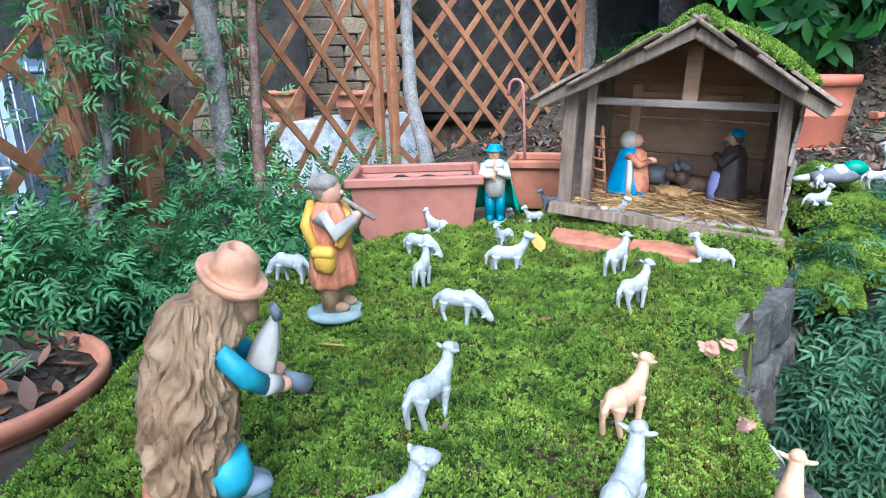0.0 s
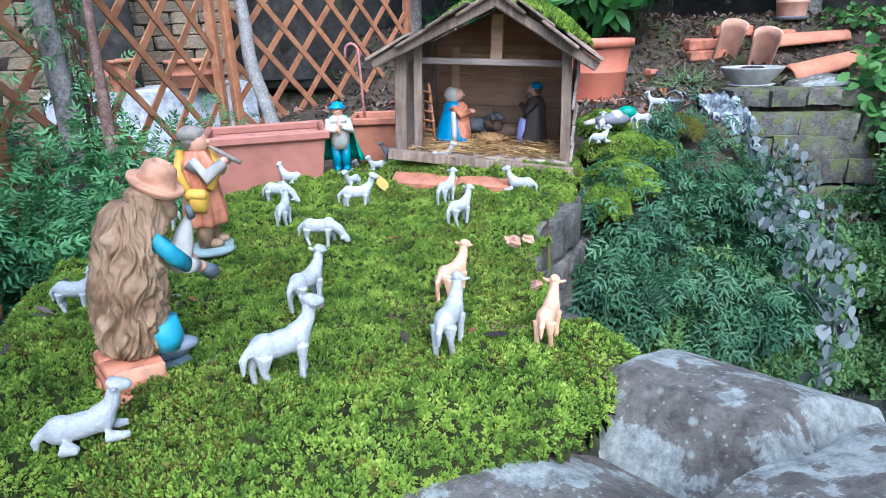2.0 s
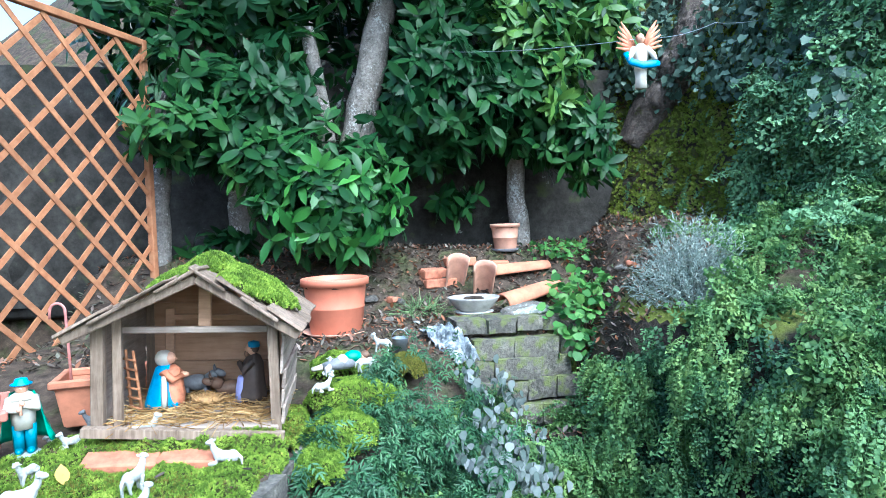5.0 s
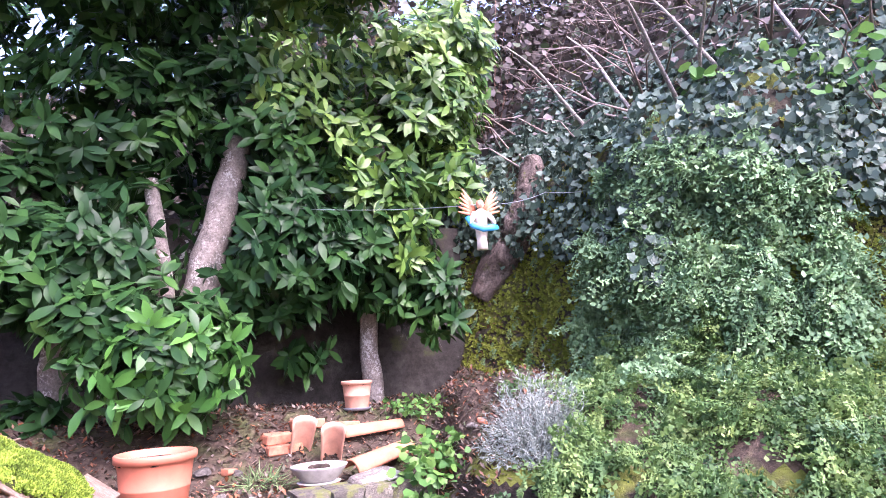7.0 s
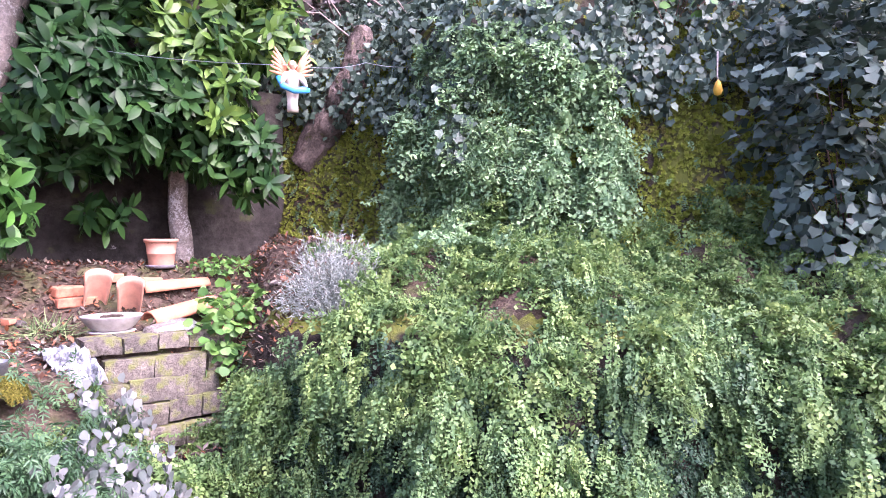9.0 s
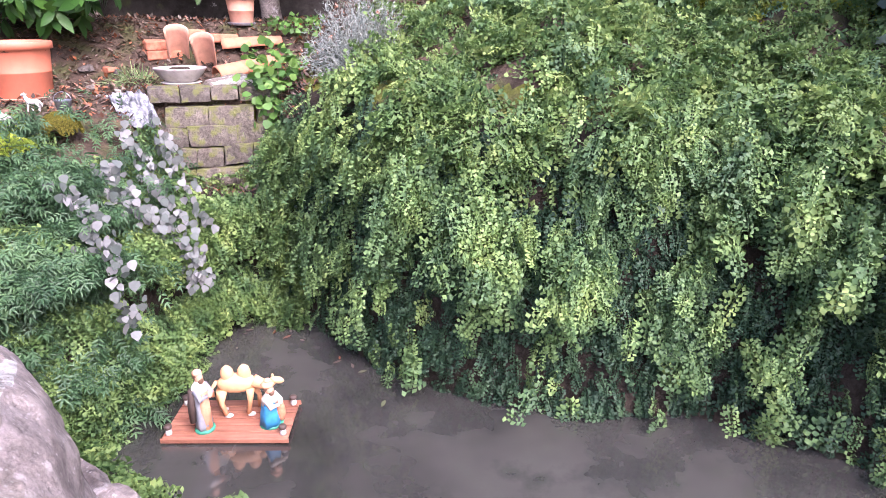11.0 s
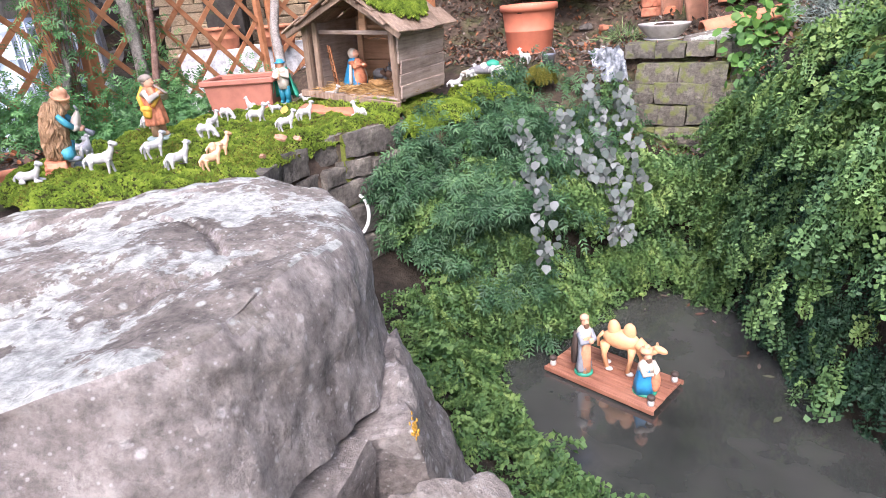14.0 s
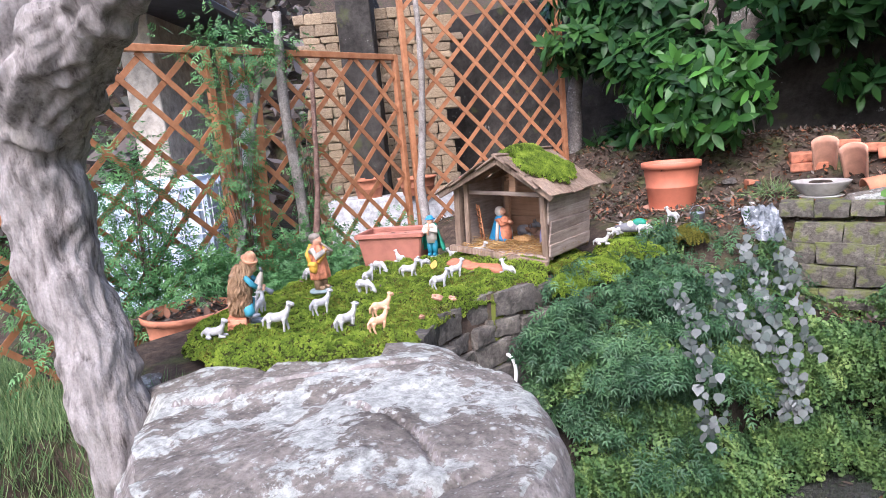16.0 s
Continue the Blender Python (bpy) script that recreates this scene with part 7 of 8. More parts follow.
old = tagged(empty("pollard_tree", pose(0.085, 0.07, 0)), "gnarled old pollarded tree with pale cracked bark", "tree")
sh = Shape()
limb(sh, [(0.08, -2.21, -0.95), (0.03, -2.2, -0.53), (-0.01, -2.2, -0.14), (-0.09, -2.2, 0.15), (-0.21, -2.2, 0.49), (-0.2, -2.2, 0.79), (-0.15, -2.19, 1.0), (-0.12, -2.19, 1.35)], [0.15, 0.12, 0.115, 0.12, 0.13, 0.145, 0.18, 0.15], 110, 0.22, 3, k=24, furrow=0.07)
sh.make("trunk", [M_BARK], old)
sh = Shape()
limb(sh, [(-0.14, -2.19, 0.86), (0.1, -2.16, 1.06), (0.36, -2.15, 1.16), (0.6, -2.15, 1.25), (0.8, -2.13, 1.45)], [0.13, 0.13, 0.1, 0.075, 0.05], 70, 0.34, 7, k=18, furrow=0.08)
sh.make("limb", [M_BARK], old)
sh = Shape()
limb(sh, [(-0.16, -2.2, 0.9), (-0.3, -2.2, 1.2), (-0.5, -2.2, 1.5), (-0.61, -2.2, 1.85)], [0.15, 0.15, 0.12, 0.08], 70, 0.34, 9, k=18, furrow=0.08)
sh.make("limb", [M_BARK], old)

laurel = tagged(empty("laurel_tree", pose(0, 0, 0)), "large glossy-leaved cherry laurel spreading over the back wall", "tree")
TR = [[(0.0, 2.9, 0.3), (0.05, 2.9, 1.2), (-0.15, 2.85, 1.9), (-0.6, 2.8, 2.6)], [(0.85, 2.85, 0.3), (0.95, 2.85, 1.3), (1.15, 2.8, 2.2), (1.4, 2.8, 3.4)],
      [(0.8, 2.8, 0.3), (0.72, 2.75, 1.4), (0.6, 2.7, 2.2)], [(2.35, 3.0, 0.4), (2.3, 2.9, 1.2), (2.4, 2.8, 2.4), (2.3, 2.8, 3.4)], [(-0.55, 2.6, 0.1), (-0.5, 2.7, 1.4), (-0.3, 2.7, 2.6)]]
for i, (pts, r) in enumerate(zip(TR, (0.14, 0.16, 0.075, 0.09, 0.08))):
    sh = Shape()
    limb(sh, pts, [r, r * 0.85, r * 0.7, r * 0.5][:len(pts)], 12, 0.12, i * 2.0)
    sh.make("trunk", [M_LAURELBARK], laurel)
# Clumps above z 3.2 with y below 2.5: unseen canopy added for shade.
CLUMPS = [((0.75, 2.2, 0.9), (0.6, 0.32, 0.5), 60), ((1.0, 2.6, 1.9), (0.9, 0.4, 0.4), 120), ((-0.3, 2.75, 1.9), (0.5, 0.4, 0.5), 100), ((2.0, 2.6, 2.1), (0.9, 0.4, 0.4), 120), ((0.9, 2.75, 3.0), (1.5, 0.5, 0.5), 140), ((2.7, 2.7, 3.1), (0.5, 0.5, 0.6), 100), ((0.4, 3.0, 2.2), (1.6, 0.3, 0.9), 160), ((2.2, 3.05, 2.6), (0.9, 0.3, 0.8), 110),
          ((0.75, 2.15, 0.85), (0.55, 0.3, 0.42), 190), ((0.45, 2.2, 1.1), (0.4, 0.3, 0.3), 70), ((1.6, 2.45, 1.65), (0.6, 0.35, 0.42), 170), ((2.35, 2.55, 1.7), (0.5, 0.35, 0.55), 170), ((0.2, 2.4, 1.6), (0.7, 0.4, 0.3), 120),
          ((-0.2, 2.3, 1.35), (0.5, 0.35, 0.18), 60), ((2.5, 2.7, 2.6), (0.6, 0.5, 0.6), 170), ((1.6, 2.7, 2.6), (0.7, 0.5, 0.5), 150), ((0.3, 2.7, 2.7), (0.9, 0.5, 0.6), 170),
          ((-0.7, 2.8, 2.4), (0.5, 0.5, 0.6), 90), ((1.2, 2.8, 3.4), (1.2, 0.6, 0.5), 150), ((2.6, 2.9, 3.5), (0.7, 0.5, 0.5), 110), ((2.75, 2.4, 1.25), (0.25, 0.25, 0.35), 50), ((1.75, 2.9, 0.85), (0.22, 0.14, 0.16), 16), ((0.6, 1.7, 3.75), (1.0, 0.5, 0.22), 240), ((1.9, 1.8, 3.85), (0.9, 0.5, 0.22), 220), ((0.3, 2.2, 3.5), (1.0, 0.6, 0.3), 260), ((1.5, 2.2, 3.8), (0.9, 0.6, 0.3), 220), ((-0.9, 2.4, 3.3), (0.7, 0.6, 0.35), 160), ((2.95, 2.7, 3.0), (0.45, 0.4, 0.55), 170), ((3.1, 2.9, 3.7), (0.5, 0.5, 0.5), 150), ((2.6, 3.1, 2.6), (0.7, 0.3, 0.6), 130), ((3.0, 2.6, 2.3), (0.28, 0.3, 0.4), 70), ((-0.1, 2.75, 0.45), (0.3, 0.25, 0.22), 30), ((0.6, 3.5, 2.3), (1.7, 0.16, 0.8), 260), ((0.9, 3.4, 3.6), (1.8, 0.3, 0.7), 240), ((3.3, 3.3, 4.0), (0.5, 0.4, 0.5), 110), ((1.55, 2.7, 1.3), (0.5, 0.25, 0.22), 70), ((0.0, 2.6, 1.35), (0.5, 0.3, 0.3), 80), ((2.5, 2.9, 1.4), (0.4, 0.25, 0.3), 60)]
lv, lf = leaf_template(1.0, 0.36, 0.16, 0.22, 4, 1.15)
whorl_p, whorl_d, whorl_u, whorl_s = [], [], [], []
for (c, r, n) in CLUMPS:
    for _ in range(n):
        u = rng.normal(0, 1, 3)
        u /= np.linalg.norm(u)
        q = np.array(c) + u * np.array(r) * rng.uniform(0.55, 1.05)
        ax = u * np.array([1, 1, 0.6]) + np.array([0, -0.45, 0.35]) + rng.normal(0, 0.3, 3)
        ax /= np.linalg.norm(ax)
        k = int(rng.integers(5, 9))
        t1 = np.cross(ax, rng.normal(0, 1, 3))
        t1 /= np.linalg.norm(t1)
        t2 = np.cross(ax, t1)
        for j in range(k):
            a = 2 * math.pi * j / k * 1.618 * 1.5
            d = (t1 * math.cos(a) + t2 * math.sin(a)) * rng.uniform(0.75, 1.2) + ax * rng.uniform(0.15, 0.7) + np.array([0, 0, -0.15])
            whorl_p.append(q - ax * 0.012 * j)
            whorl_d.append(d)
            whorl_u.append(ax + rng.normal(0, 0.15, 3))
            whorl_s.append(rng.uniform(0.1, 0.19))
WP, WD, WU, WS = map(np.array, (whorl_p, whorl_d, whorl_u, whorl_s))
# a gap where the main trunk stands free
gap = (WP[:, 1] < 2.95) & (np.abs(WP[:, 0] - 0.92 - 0.12 * (WP[:, 2] - 1.5)) < 0.3) & (WP[:, 2] > 1.5) & (WP[:, 2] < 2.45)
WP, WD, WU, WS = WP[~gap], WD[~gap], WU[~gap], WS[~gap]
rot = frames_from(WD, WU)
near = np.zeros(len(WP), bool)
near[np.flatnonzero((WP[:, 2] < 1.25) & (WP[:, 0] < 1.35) & (WP[:, 1] < 2.1))[:290]] = True
# Leaves up and to the right get the lighter copy, as painted sunlight.
sunlit = ~near & (WP[:, 0] + 0.5 * (WP[:, 2] - 2.0) + 0.4 * wob(WP[:, 0], WP[:, 2], 2.2) > 2.05) & (WP[:, 2] > 1.5) & (rng.random(len(WP)) < 0.75)
plain_leaf = ~near & ~sunlit
scatter("crown", lv, lf, WP[plain_leaf], rot[plain_leaf], WS[plain_leaf], M_LAUREL, laurel)
scatter("crown", lv, lf, WP[sunlit], rot[sunlit], WS[sunlit], M_LAUREL_SUNLIT, laurel, "yellow-green leaves with sunlight in their colour")
lme = bpy.data.meshes.new("leaf")
lme.from_pydata(lv, [], lf)
lme.materials.append(M_LAUREL_ONE)
lme.polygons.foreach_set("use_smooth", [True] * len(lme.polygons))
for i in np.flatnonzero(near):
    ob = new("leaf", lme)
    ob.parent = laurel
    ob.matrix_world = Matrix.Translation(WP[i]) @ Matrix(rot[i].tolist()).to_4x4() @ Matrix.Scale(WS[i], 4)

# silvery lavender bush
LAV = np.array([2.81, 1.04, 0.17])
n = 1500
u = rng.normal(0, 1, (n, 3))
u[:, 2] = u[:, 2] * 0.8 + 0.1
u /= np.linalg.norm(u, axis=1, keepdims=True)
m = 26
t = np.linspace(0.25, 1, m)[None, :, None]
stem = LAV - np.array([0, 0, 0.1]) + u[:, None] * t * np.array([0.37, 0.33, 0.6]) * rng.uniform(0.75, 1.12, (n, 1, 1)) + np.array([0, 0, 0.1]) * t * (1 - t) - np.array([0, 0, 0.4]) * t * t * (u[:, None, 2:3] < 0.2)
pp = stem.reshape(-1, 3) + rng.normal(0, 0.004, (n * m, 3))
dd = (np.repeat(u, m, 0) + rng.normal(0, 0.75, (n * m, 3)))
lav = tagged(empty("lavender_bush", pose(0, 0, 0)), "rounded silver-grey lavender bush hanging over the terrace edge", "bush")
scatter("leaves", BLADE[0], BLADE[1], pp, frames_from(dd, rng.normal(0, 1, dd.shape)), np.stack([np.full(n * m, 0.005), rng.uniform(0.02, 0.04, n * m), np.full(n * m, 0.02)], 1), M_LAV, lav)
sh = Shape()
for k in range(40):
    d = Vector(u[k]) * 0.26
    sh.tube([tuple(LAV - np.array([0, 0, 0.18])), tuple(Vector(LAV) + d * 0.5 - Vector((0, 0, 0.08))), tuple(Vector(LAV) + d)], [0.006, 0.004, 0.002], 0, 5)
sh.make("stems", [M_TWIGBARK], lav)


def leafy(name, label, centre, radii, n, size, mat, tmpl, cat="plant", up=0.6, stems=0, shell=0.4):
    u = rng.normal(0, 1, (n, 3))
    u /= np.linalg.norm(u, axis=1, keepdims=True)
    p = np.array(centre) + u * np.array(radii) * rng.uniform(shell, 1.05, (n, 1)) * (1 + 0.25 * np.sin(u[:, :1] * 7 + u[:, 2:3] * 9))
    d = u + rng.normal(0, 0.6, (n, 3)) - np.array([0, 0, 0.2])
    root = tagged(empty(name, pose(0, 0, 0)), label, cat)
    scatter("leaves", tmpl[0], tmpl[1], p, frames_from(d, u + np.array([0, -0.2, up]) + rng.normal(0, 0.3, (n, 3))), rng.uniform(0.7, 1.3, n) * size, mat, root)
    if stems:
        for k in range(stems):
            sh = Shape()
            a = Vector(centre) - Vector((0, 0, radii[2] * 0.95))
            sh.tube([tuple(a + Vector(u[k]) * 0.03), tuple(a.lerp(Vector(p[k]), 0.5)), tuple(p[k])], [0.006, 0.004, 0.002], 0, 5)
            sh.make("stem", [M_REDBARK], root)
    return root


LEAF_BIG = ([(0, 0, 0), (-0.55, 0.2, 0.1), (-0.5, 0.7, 0.02), (0, 1.0, -0.06), (0.5, 0.7, 0.02), (0.55, 0.2, 0.1)], [(0, 1, 2, 3), (0, 3, 4, 5)])
leafy("geranium", "leafy green geranium spilling over the corner wall", (2.3, 1.45, 0.02), (0.24, 0.16, 0.36), 420, 0.05, M_GERAN, LEAF_BIG, stems=14)
leafy("geranium", "low leafy green plant on the terrace soil", (2.55, 1.75, 0.18), (0.2, 0.2, 0.1), 140, 0.045, M_GERAN, LEAF_BIG, stems=6)
leafy("ivy_patch", "low ivy creeping over the terrace soil", (2.6, 2.5, 0.42), (0.4, 0.3, 0.07), 260, 0.04, M_GERAN, LEAF_IVY, stems=6)
leafy("grass_tuft", "tuft of green grass on the terrace", (1.35, 1.95, 0.06), (0.16, 0.12, 0.07), 260, 0.1, M_GRASS, ([(-0.03, 0, 0), (0.03, 0, 0), (0.02, 0.6, 0.05), (-0.02, 0.6, 0.05), (0.002, 1, 0.2), (-0.002, 1, 0.2)], BLADE[1]), stems=0)
leafy("ivy_bush", "tall dark ivy thicket at the pond's far end", (5.6, -0.75, 1.35), (0.6, 0.6, 1.1), 4200, 0.068, M_IVY_DARK, LEAF_LOBED, stems=10, shell=0.6)

for c, r, n, st in (((-1.12, -0.3, -0.08), (0.3, 0.42, 0.3), 1500, 14), ((-0.92, -0.28, -0.16), (0.25, 0.34, 0.24), 1300, 10), ((-0.78, -0.66, -0.2), (0.15, 0.34, 0.2), 900, 8), ((-1.2, -0.12, 0.5), (0.1, 0.16, 0.5), 330, 12),
                    ((-1.16, -0.72, 0.7), (0.14, 0.22, 0.7), 800, 14), ((-1.26, -1.35, 0.4), (0.2, 0.4, 0.55), 1500, 16), ((-1.15, -1.15, -0.1), (0.28, 0.5, 0.3), 1600, 12), ((-1.22, -0.5, 1.35), (0.16, 0.45, 0.2), 600, 8),
                    ((-1.0, -1.02, -0.02), (0.2, 0.26, 0.2), 1000, 8), ((-0.92, -0.82, -0.17), (0.18, 0.22, 0.17), 900, 8), ((-0.85, 0.12, -0.12), (0.14, 0.2, 0.14), 320, 5), ((-1.3, -1.75, 0.1), (0.25, 0.4, 0.5), 1200, 8), ((-1.1, 0.55, -0.1), (0.14, 0.3, 0.2), 300, 6)):
    n = n * (0.7 if c[2] > 0.35 else 1.0)
    leafy("jasmine_climber", "leafy dark green climber growing through the trellis", c, r, int(n * (0.85 if c[2] > 0.35 else 0.78)), 0.07, M_CLIMBER, COMPOUND[1], "climber", stems=st, shell=0.3, up=0.9)
leafy("bramble", "pale yellow-green bramble shoots on the cliff top", (5.25, 0.35, 2.55), (0.75, 0.7, 0.4), 170, 0.075, M_GERAN, LEAF_BIG, "bramble", stems=26, shell=0.2)
leafy("bramble", "pale green bramble shoots among the ivy", (4.9, 1.3, 2.75), (0.5, 0.5, 0.3), 110, 0.085, M_GERAN, LEAF_BIG, "bramble", stems=14, shell=0.2)
for x, y, w, h in ((4.6, 5.0, 1.3, 1.5), (3.6, 5.3, 1.2, 1.5), (5.8, 5.4, 1.2, 1.0)):
    leafy("hill_shrub", "grey-brown winter shrub on the slope above the cliff", (x, y, float(ground_z(np.array([x]), np.array([y]))[0]) + h * 0.9), (w, 0.9, h), 1700, 0.085, M_CREST, LEAF_BIG, "shrub", stems=60, shell=0.3)
for k, (x, y, z, a, e, L) in enumerate(((4.7, 1.5, 2.5, 200, 42, 1.5), (5.0, 1.1, 2.5, 150, 55, 1.6), (4.6, 1.9, 2.6, 120, 60, 1.4), (5.3, 0.7, 2.6, 95, 65, 1.5), (5.6, 0.2, 2.5, 60, 70, 1.6), (4.9, 1.6, 2.7, 230, 30, 1.3),
                                        (5.5, 0.0, 2.3, 100, 75, 1.5), (4.4, 2.3, 2.6, 170, 48, 1.3))):
    d = Vector((math.cos(math.radians(a)) * math.cos(math.radians(e)), math.sin(math.radians(a)) * math.cos(math.radians(e)), math.sin(math.radians(e))))
    p0 = Vector((x, y, z))
    sh = Shape()
    limb(sh, [p0, p0 + d * L * 0.4 + Vector((0, 0, 0.06)), p0 + d * L * 0.75 + Vector((0.05, 0, 0.05)), p0 + d * L], [0.022, 0.017, 0.012, 0.006], 8, 0.15, k * 1.7)
    tagged(sh.make("branch", [M_TWIGBARK]), "long bare pale branch rising from the cliff-top brush", "branch", "bare branches")
# bare branches leaning on the trellis
for pts, r, mt, lab in (([(-0.72, 0.55, -0.2), (-0.95, 0.78, 0.3), (-1.08, 1.0, 0.7), (-1.06, 1.05, 1.2), (-1.1, 1.1, 1.8)], 0.04, M_TWIGBARK, "bare grey branch leaning against the trellis"),
                        ([(-0.86, -0.45, -0.3), (-0.98, -0.3, 0.1), (-1.08, -0.15, 0.5), (-1.12, -0.05, 1.2)], 0.024, M_REDBARK, "bare brown branch leaning against the trellis"),
                        ([(-1.18, -0.25, -0.3), (-1.2, -0.22, 0.3), (-1.2, -0.25, 1.0), (-1.22, -0.2, 1.6)], 0.045, M_TWIGBARK, "thick grey upright branch by the trellis"),
                        ([(-1.12, -0.95, -0.3), (-1.15, -0.75, 0.2), (-1.2, -0.6, 0.6), (-1.22, -0.4, 1.2)], 0.026, M_TWIGBARK, "thin grey branch among the climber leaves"),
                        ([(-2.2, -2.1, -0.95), (-2.2, -2.1, 0.3), (-2.22, -2.08, 1.2)], 0.07, M_TWIGBARK, "grey upright trunk beyond the grass")):
    sh = Shape()
    limb(sh, pts, [r * (1 - 0.12 * k) for k in range(len(pts))], 12, 0.2, r * 100)
    tagged(sh.make("branch", [mt]), lab, "branch", "bare branches")

sh = Shape()
limb(sh, [(3.5, 3.24, 1.35), (3.68, 3.04, 1.72), (3.82, 2.88, 2.0), (3.88, 2.82, 2.25), (3.94, 2.84, 2.6)], [0.12, 0.17, 0.16, 0.13, 0.1], 70, 0.22, 14, k=20, furrow=0.16)
tagged(sh.make("old_root", [M_ROOT]), "thick grey-brown tree root clinging to the mossy cliff", "root")

# grass at the foot of the old tree
n = 26000
gx, gy = rng.uniform(-2.6, 0.25, n), rng.uniform(-3.2, -1.9, n)
gz = ground_z(gx, gy)
tagged(scatter("grass", BLADE[0], BLADE[1], np.stack([gx, gy, gz], 1), frames_from(np.stack([rng.normal(0, 0.35, n), rng.normal(0, 0.35, n), np.ones(n)], 1), rng.normal(0, 1, (n, 3))),
               np.stack([np.full(n, 0.006), rng.uniform(0.05, 0.15, n), np.full(n, 0.05)], 1), M_GRASS), "uneven green lawn grass below the old tree", "grass", kind="stuff")
# scrub on the far slope behind the house
n = 5000
gx, gy = rng.uniform(-13, -5.5, n), rng.uniform(-7, 8, n)
tagged(scatter("far_scrub", LEAF_IVY[0], LEAF_IVY[1], np.stack([gx, gy, ground_z(gx, gy) + rng.uniform(0, 0.8, n)], 1), rand_rot(n, 1.5), rng.uniform(0.1, 0.35, n), M_CREST), "grey winter scrub on the far slope", "scrub", kind="stuff")
# brushwood over the cliff
sh = Shape()
random.seed(31)
for k in range(900):
    x, y = random.uniform(3.3, 8.5), random.uniform(-0.5, 6.5)
    if float(cliff_side(np.array([x]), np.array([y]))[0]) < 0.5:
        continue
    z = float(ground_z(np.array([x]), np.array([y]))[0])
    a, L = random.uniform(0, 6.28), random.uniform(0.5, 1.5)
    d = Vector((math.cos(a), math.sin(a), random.uniform(0.05, 0.9))).normalized() * L
    p0 = Vector((x, y, z))
    sh.tube([p0, p0 + d * 0.5 + Vector((0, 0, 0.1)), p0 + d - Vector((0, 0, 0.15 * L))], [random.uniform(0.006, 0.018), 0.007, 0.003], 0, 5)
tagged(sh.make("brushwood", [M_TWIG]), "tangle of bare grey-brown twigs above the cliff", "brushwood", kind="stuff")


# ---- beyond the trellis ----
house = tagged(empty("stone_house", pose(0, 0, 0)), "old stone house with plaster wall and dark roof edge", "house")
sh = Shape()
sh.box((-3.2, 2.6, 0.9), (0.35, 2.4, 2.9), bevel=0.01, rot=(0, 0, 40))
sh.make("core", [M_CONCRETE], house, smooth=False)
sh = Shape()
sh.box((-4.2, 0.9, 0.9), (0.3, 2.6, 2.9), bevel=0.01, rot=(0, 0, 38))
sh.make("plaster_wall", [M_PLASTER], house, smooth=False)
sh = Shape()
sh.box((-3.72, 1.1, 0.75), (0.14, 0.14, 2.4), bevel=0.01, rot=(0, 0, 38))
sh.make("pillar", [M_SHELF], house, smooth=False)
sh = Shape()
sh.box((-3.9, 0.6, 2.05), (1.6, 3.4, 0.07), bevel=0.01, rot=(0, 6, 38))
sh.make("roof", [M_BLACKP], house, smooth=False)
wall_stones = tagged(empty("stone_wall", pose(-2.75, 2.25, -0.5, 0, 0, 42)), "honey-coloured rubble stone wall behind the trellis", "wall", kind="structure")
random.seed(8)
blk = []
for k in range(6):
    bm = bmesh.new()
    bmesh.ops.create_cube(bm, size=1)
    for v in bm.verts:
        v.co = Vector([c + random.uniform(-0.07, 0.07) for c in v.co])
    bmesh.ops.bevel(bm, geom=bm.edges, offset=0.07, segments=1, affect="EDGES")
    me = bpy.data.meshes.new("stone")
    bm.to_mesh(me)
    bm.free()
    me.materials.append(M_HOUSESTONE)
    blk.append(me)
z = 0.0
while z < 2.6:
    h = random.uniform(0.07, 0.14)
    u = -0.75 + random.uniform(-0.1, 0)
    while u < 0.75:
        w = random.uniform(0.12, 0.32)
        ob = new("stone", random.choice(blk))
        ob.parent = wall_stones
        ob.matrix_local = pose(u + w / 2, random.uniform(-0.01, 0.01), z + h / 2) @ Matrix.Diagonal((w * 0.97, 0.16, h * 0.95, 1))
        u += w
    z += h
shelf = Shape()
shelf.box((-2.2, 1.75, -0.18), (1.3, 0.5, 0.62), bevel=0.01, rot=(0, 0, 38))
tagged(shelf.make("concrete_ledge", [M_SHELF], smooth=False), "low pale blue-grey concrete ledge by the house", "ledge", kind="structure")
pot("clay_pot", -2.35, 1.55, 0.13, 0.17, 0.2, M_CLAY, "old round terracotta pot on the ledge", 0.75)
pot("clay_pot", -1.85, 1.75, 0.13, 0.2, 0.18, M_CLAY, "wide terracotta pot on the ledge", 0.75)

tank = tagged(empty("water_tank", pose(-3.0, -0.3, -0.55, 0, 0, 38)), "white plastic bulk water tank in a steel cage", "tank")
bm = bmesh.new()
bmesh.ops.create_cube(bm, size=1)
for v in bm.verts:
    v.co = Vector((v.co.x * 1.1, v.co.y * 0.95, (v.co.z + 0.5) * 1.1))
bmesh.ops.bevel(bm, geom=bm.edges, offset=0.06, segments=3, affect="EDGES")
part("bottle", bm, paint_mat("tank_plastic", (0.55, 0.66, 0.78), 0.4, 0.1, 3, 0.05, dark=0.15), tank)
for k in range(6):
    sh = Shape()
    z = 0.08 + 0.19 * k
    sh.tube([(-0.57, -0.5, z), (0.57, -0.5, z), (0.57, 0.5, z), (-0.57, 0.5, z), (-0.57, -0.5, z)], [0.009] * 5, 0, 6)
    sh.make("cage_bar", [M_ZINC], tank)
for k in range(7):
    for y in (-0.505, 0.505):
        sh = Shape()
        x = -0.55 + 0.183 * k
        sh.tube([(x, y, 0), (x, y, 1.08)], [0.008, 0.008], 0, 6)
        sh.make("cage_bar", [M_ZINC], tank)
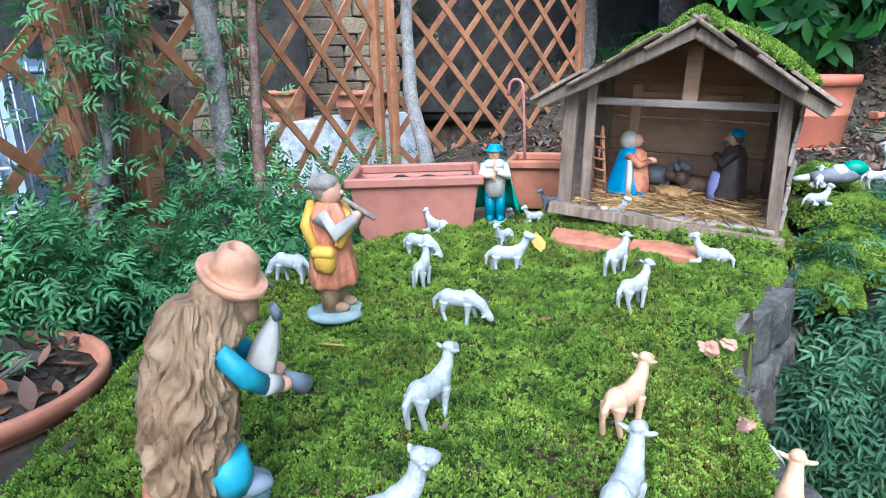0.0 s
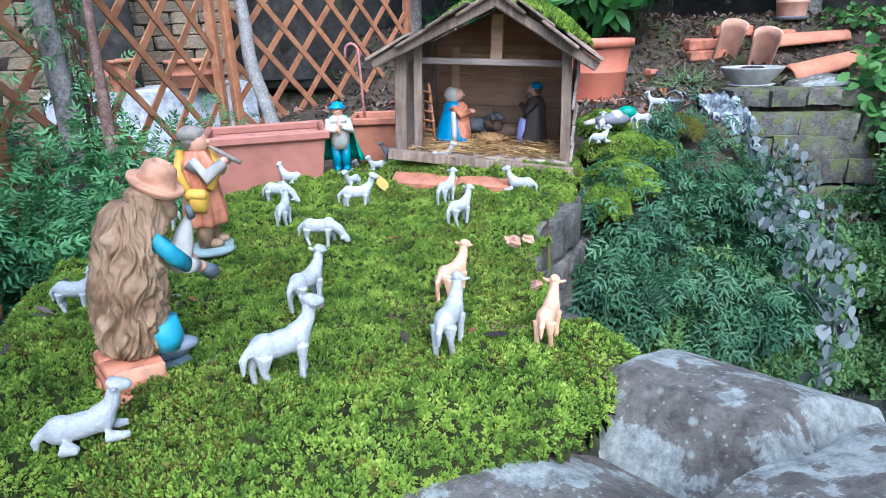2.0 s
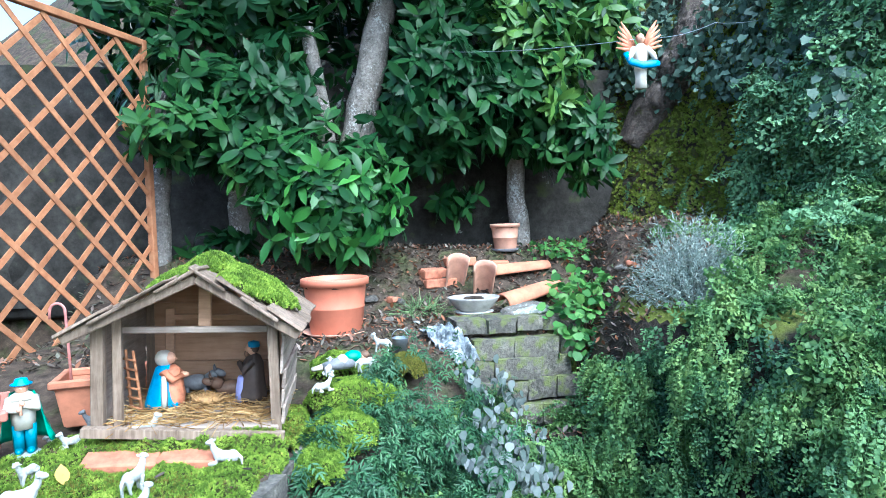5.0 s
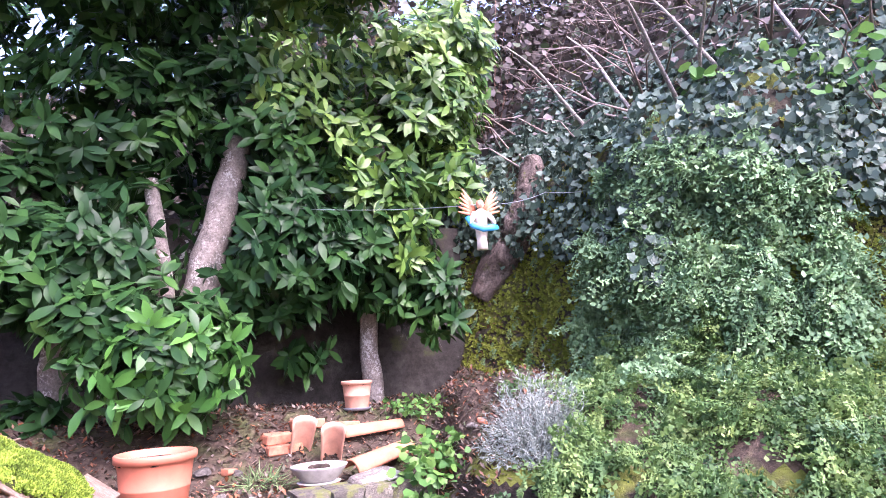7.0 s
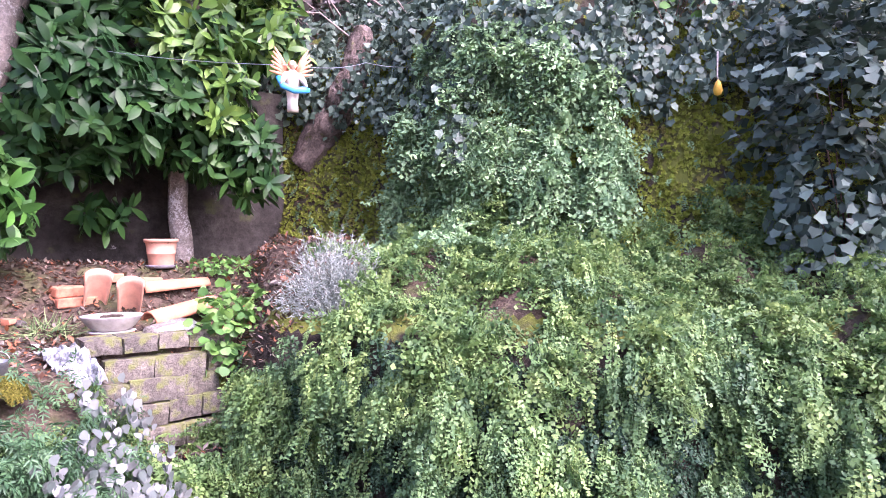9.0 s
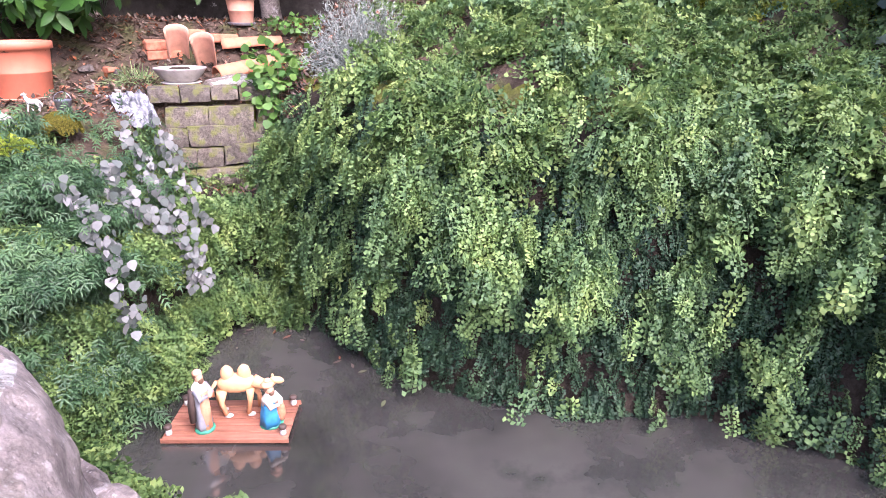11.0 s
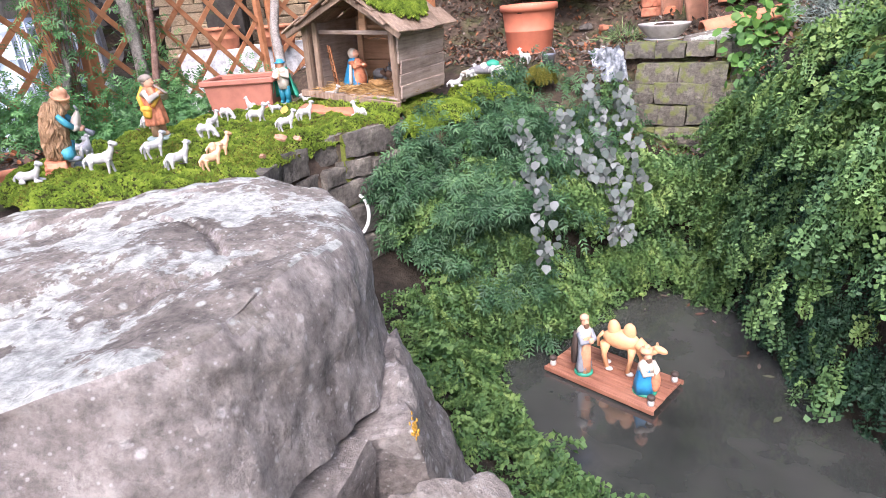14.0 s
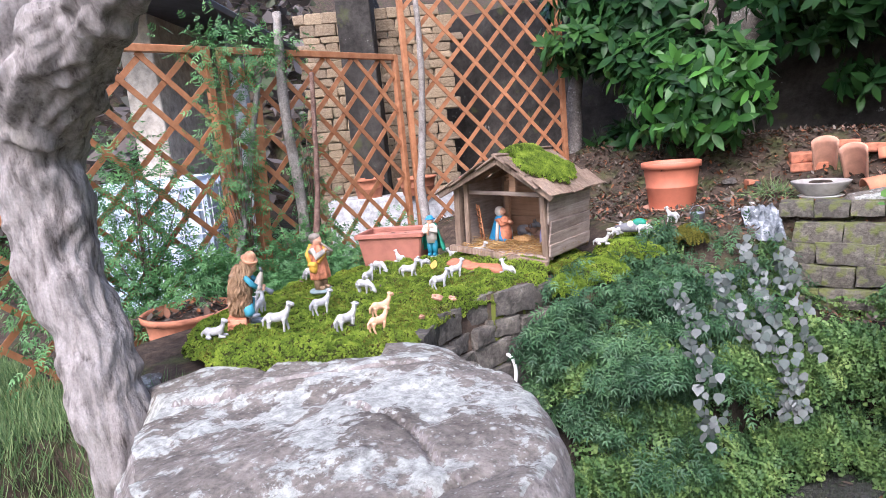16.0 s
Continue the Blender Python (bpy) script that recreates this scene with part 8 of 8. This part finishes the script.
for k in range(5):
    sh = Shape()
    sh.tube([(0.575, -0.4 + 0.2 * k, 0), (0.575, -0.4 + 0.2 * k, 1.08)], [0.008, 0.008], 0, 6)
    sh.make("cage_bar", [M_ZINC], tank)


# ---- small things ----
LICHEN = pose(1.97, -2.1, -0.237, 0, -15, 16)
sh = Shape()
for k in range(26):
    a, r = k * 2.4, 0.0032 * math.sqrt(k) * (1 + 0.5 * math.sin(k * 1.9))
    sh.ell((0, r * math.cos(a), 1.3 * r * math.sin(a)), (0.0014, 0.0038, 0.004), n=7, k=4, rough=0.2)
tagged(sh.make("lichen_patch", [paint_mat("orange_lichen", (0.55, 0.30, 0.04), 0.95, 0.4, 90, 0.8)], m=LICHEN), "bright orange lichen crust growing on a boulder", "lichen")
# crumpled foil stream
v, f = grid_mesh("foil", np.linspace(0, 1, 26), np.linspace(0, 1, 40), lambda X, Y: 0 * X, None)
fo = []
for x, y, _ in v:
    px, py = 1.26 + 0.2 * x + 0.12 * y, 1.36 - 0.26 * y + 0.05 * x
    pz = 0.045 - 0.16 * y ** 2.2 + 0.05 * noise.noise(Vector((x * 6, y * 9, 1))) + 0.02 * noise.noise(Vector((x * 15, y * 21, 4)))
    fo.append((px, py, pz))
foil_m = Mat("crumpled_foil", 0.45, 0.4)
foil_m.color(foil_m.ramp(foil_m.noise(14, 6), [(0.35, (0.06, 0.07, 0.075)), (0.5, (0.2, 0.22, 0.23)), (0.62, (0.45, 0.47, 0.49))]))
foil_m.bump(foil_m.noise(60, 6), 0.8, 0.01)
foil = tagged(link_mesh("foil_stream", fo, f, foil_m.m), "crumpled silver foil laid as a little stream", "foil sheet")
md = foil.modifiers.new("thick", "SOLIDIFY")
md.thickness = 0.003
# leaves drifting in the far corner of the pond
n = 34
lx, ly = rng.uniform(1.75, 2.9, n), rng.uniform(-0.35, 0.8, n)
keep = inside(lx, ly, POND) & (seg_dist(lx, ly, POND) < 0.3) & (seg_dist(lx, ly, POND) > 0.03)
lx, ly = lx[keep], ly[keep]
tagged(scatter("drifting_leaves", *leaf_template(1.0, 0.4, 0.1, -0.05, 3), np.stack([lx, ly, np.full(len(lx), WATER_Z + 0.004)], 1), rand_rot(len(lx), 0.06), rng.uniform(0.03, 0.08, len(lx)), M_LITTER), "brown and orange leaves drifting on the pond", "leaves", kind="stuff")
# fallen leaves and crumbs on the moss
n = 46
lx, ly = rng.uniform(-0.55, 0.6, n), rng.uniform(-1.7, -0.1, n)
keep = inside(lx, ly, MOSS)
lx, ly = lx[keep], ly[keep]
n = len(lx)
tagged(scatter("fallen_leaves", *leaf_template(1.0, 0.5, 0.3, -0.25, 3), np.stack([lx, ly, moss_z(lx, ly) + 0.01], 1), rand_rot(n, 0.35), rng.uniform(0.015, 0.045, n), M_LITTER), "small dry brown leaves fallen on the moss", "leaves", kind="stuff")
for x, y, a, L, lab in ((-0.0, -0.27, 30, 0.09, "yellow fallen leaf lying on the moss"), (-0.2, -0.98, 160, 0.07, "yellow-brown fallen leaf lying on the moss")):
    ob = link_mesh("fallen_leaf", *leaf_template(L, L * 0.45, 0.3, -0.3, 4), leaf_mat("yellow_leaf", [(0.5, 0.3, 0.06), (0.6, 0.4, 0.1)], 0.6, 0.3, 0.1), smooth=True)
    ob.matrix_world = pose(x, y, moss_at(x, y) + 0.012, 6, 8, a)
    tagged(ob, lab, "leaf")
for x, y, z, sx, a in ((0.47, -0.79, -0.06, 0.055, 60), (0.53, -0.98, -0.09, 0.04, 100), (0.5, -0.72, -0.075, 0.035, 20)):
    tagged(rock("stone_chip", (x, y, z), (sx, sx * 0.5, sx * 0.5), (10, 20, a), M_CLAY_PALE, cuts=5, rough=0.45, seed=int(x * 100), power=3), "chipped pinkish stone at the edge of the moss", "stone", "stone chips")
random.seed(77)
for k in range(16):
    x, y = random.uniform(0.9, 2.7), random.uniform(1.35, 2.3)
    sx = random.uniform(0.04, 0.11)
    tagged(rock("garden_stone", (x, y, float(ground_z(np.array([x]), np.array([y]))[0]) + sx * 0.12), (sx, sx * 0.8, sx * 0.5), (random.uniform(-15, 15), random.uniform(-15, 15), random.uniform(0, 360)), random.choice((M_WALLSTONE, M_BRICK, M_BOULDER)), cuts=3, rough=0.15, seed=k + 300, power=4),
           "broken stone or tile lying on the terrace soil", "stone", "loose terrace stones")
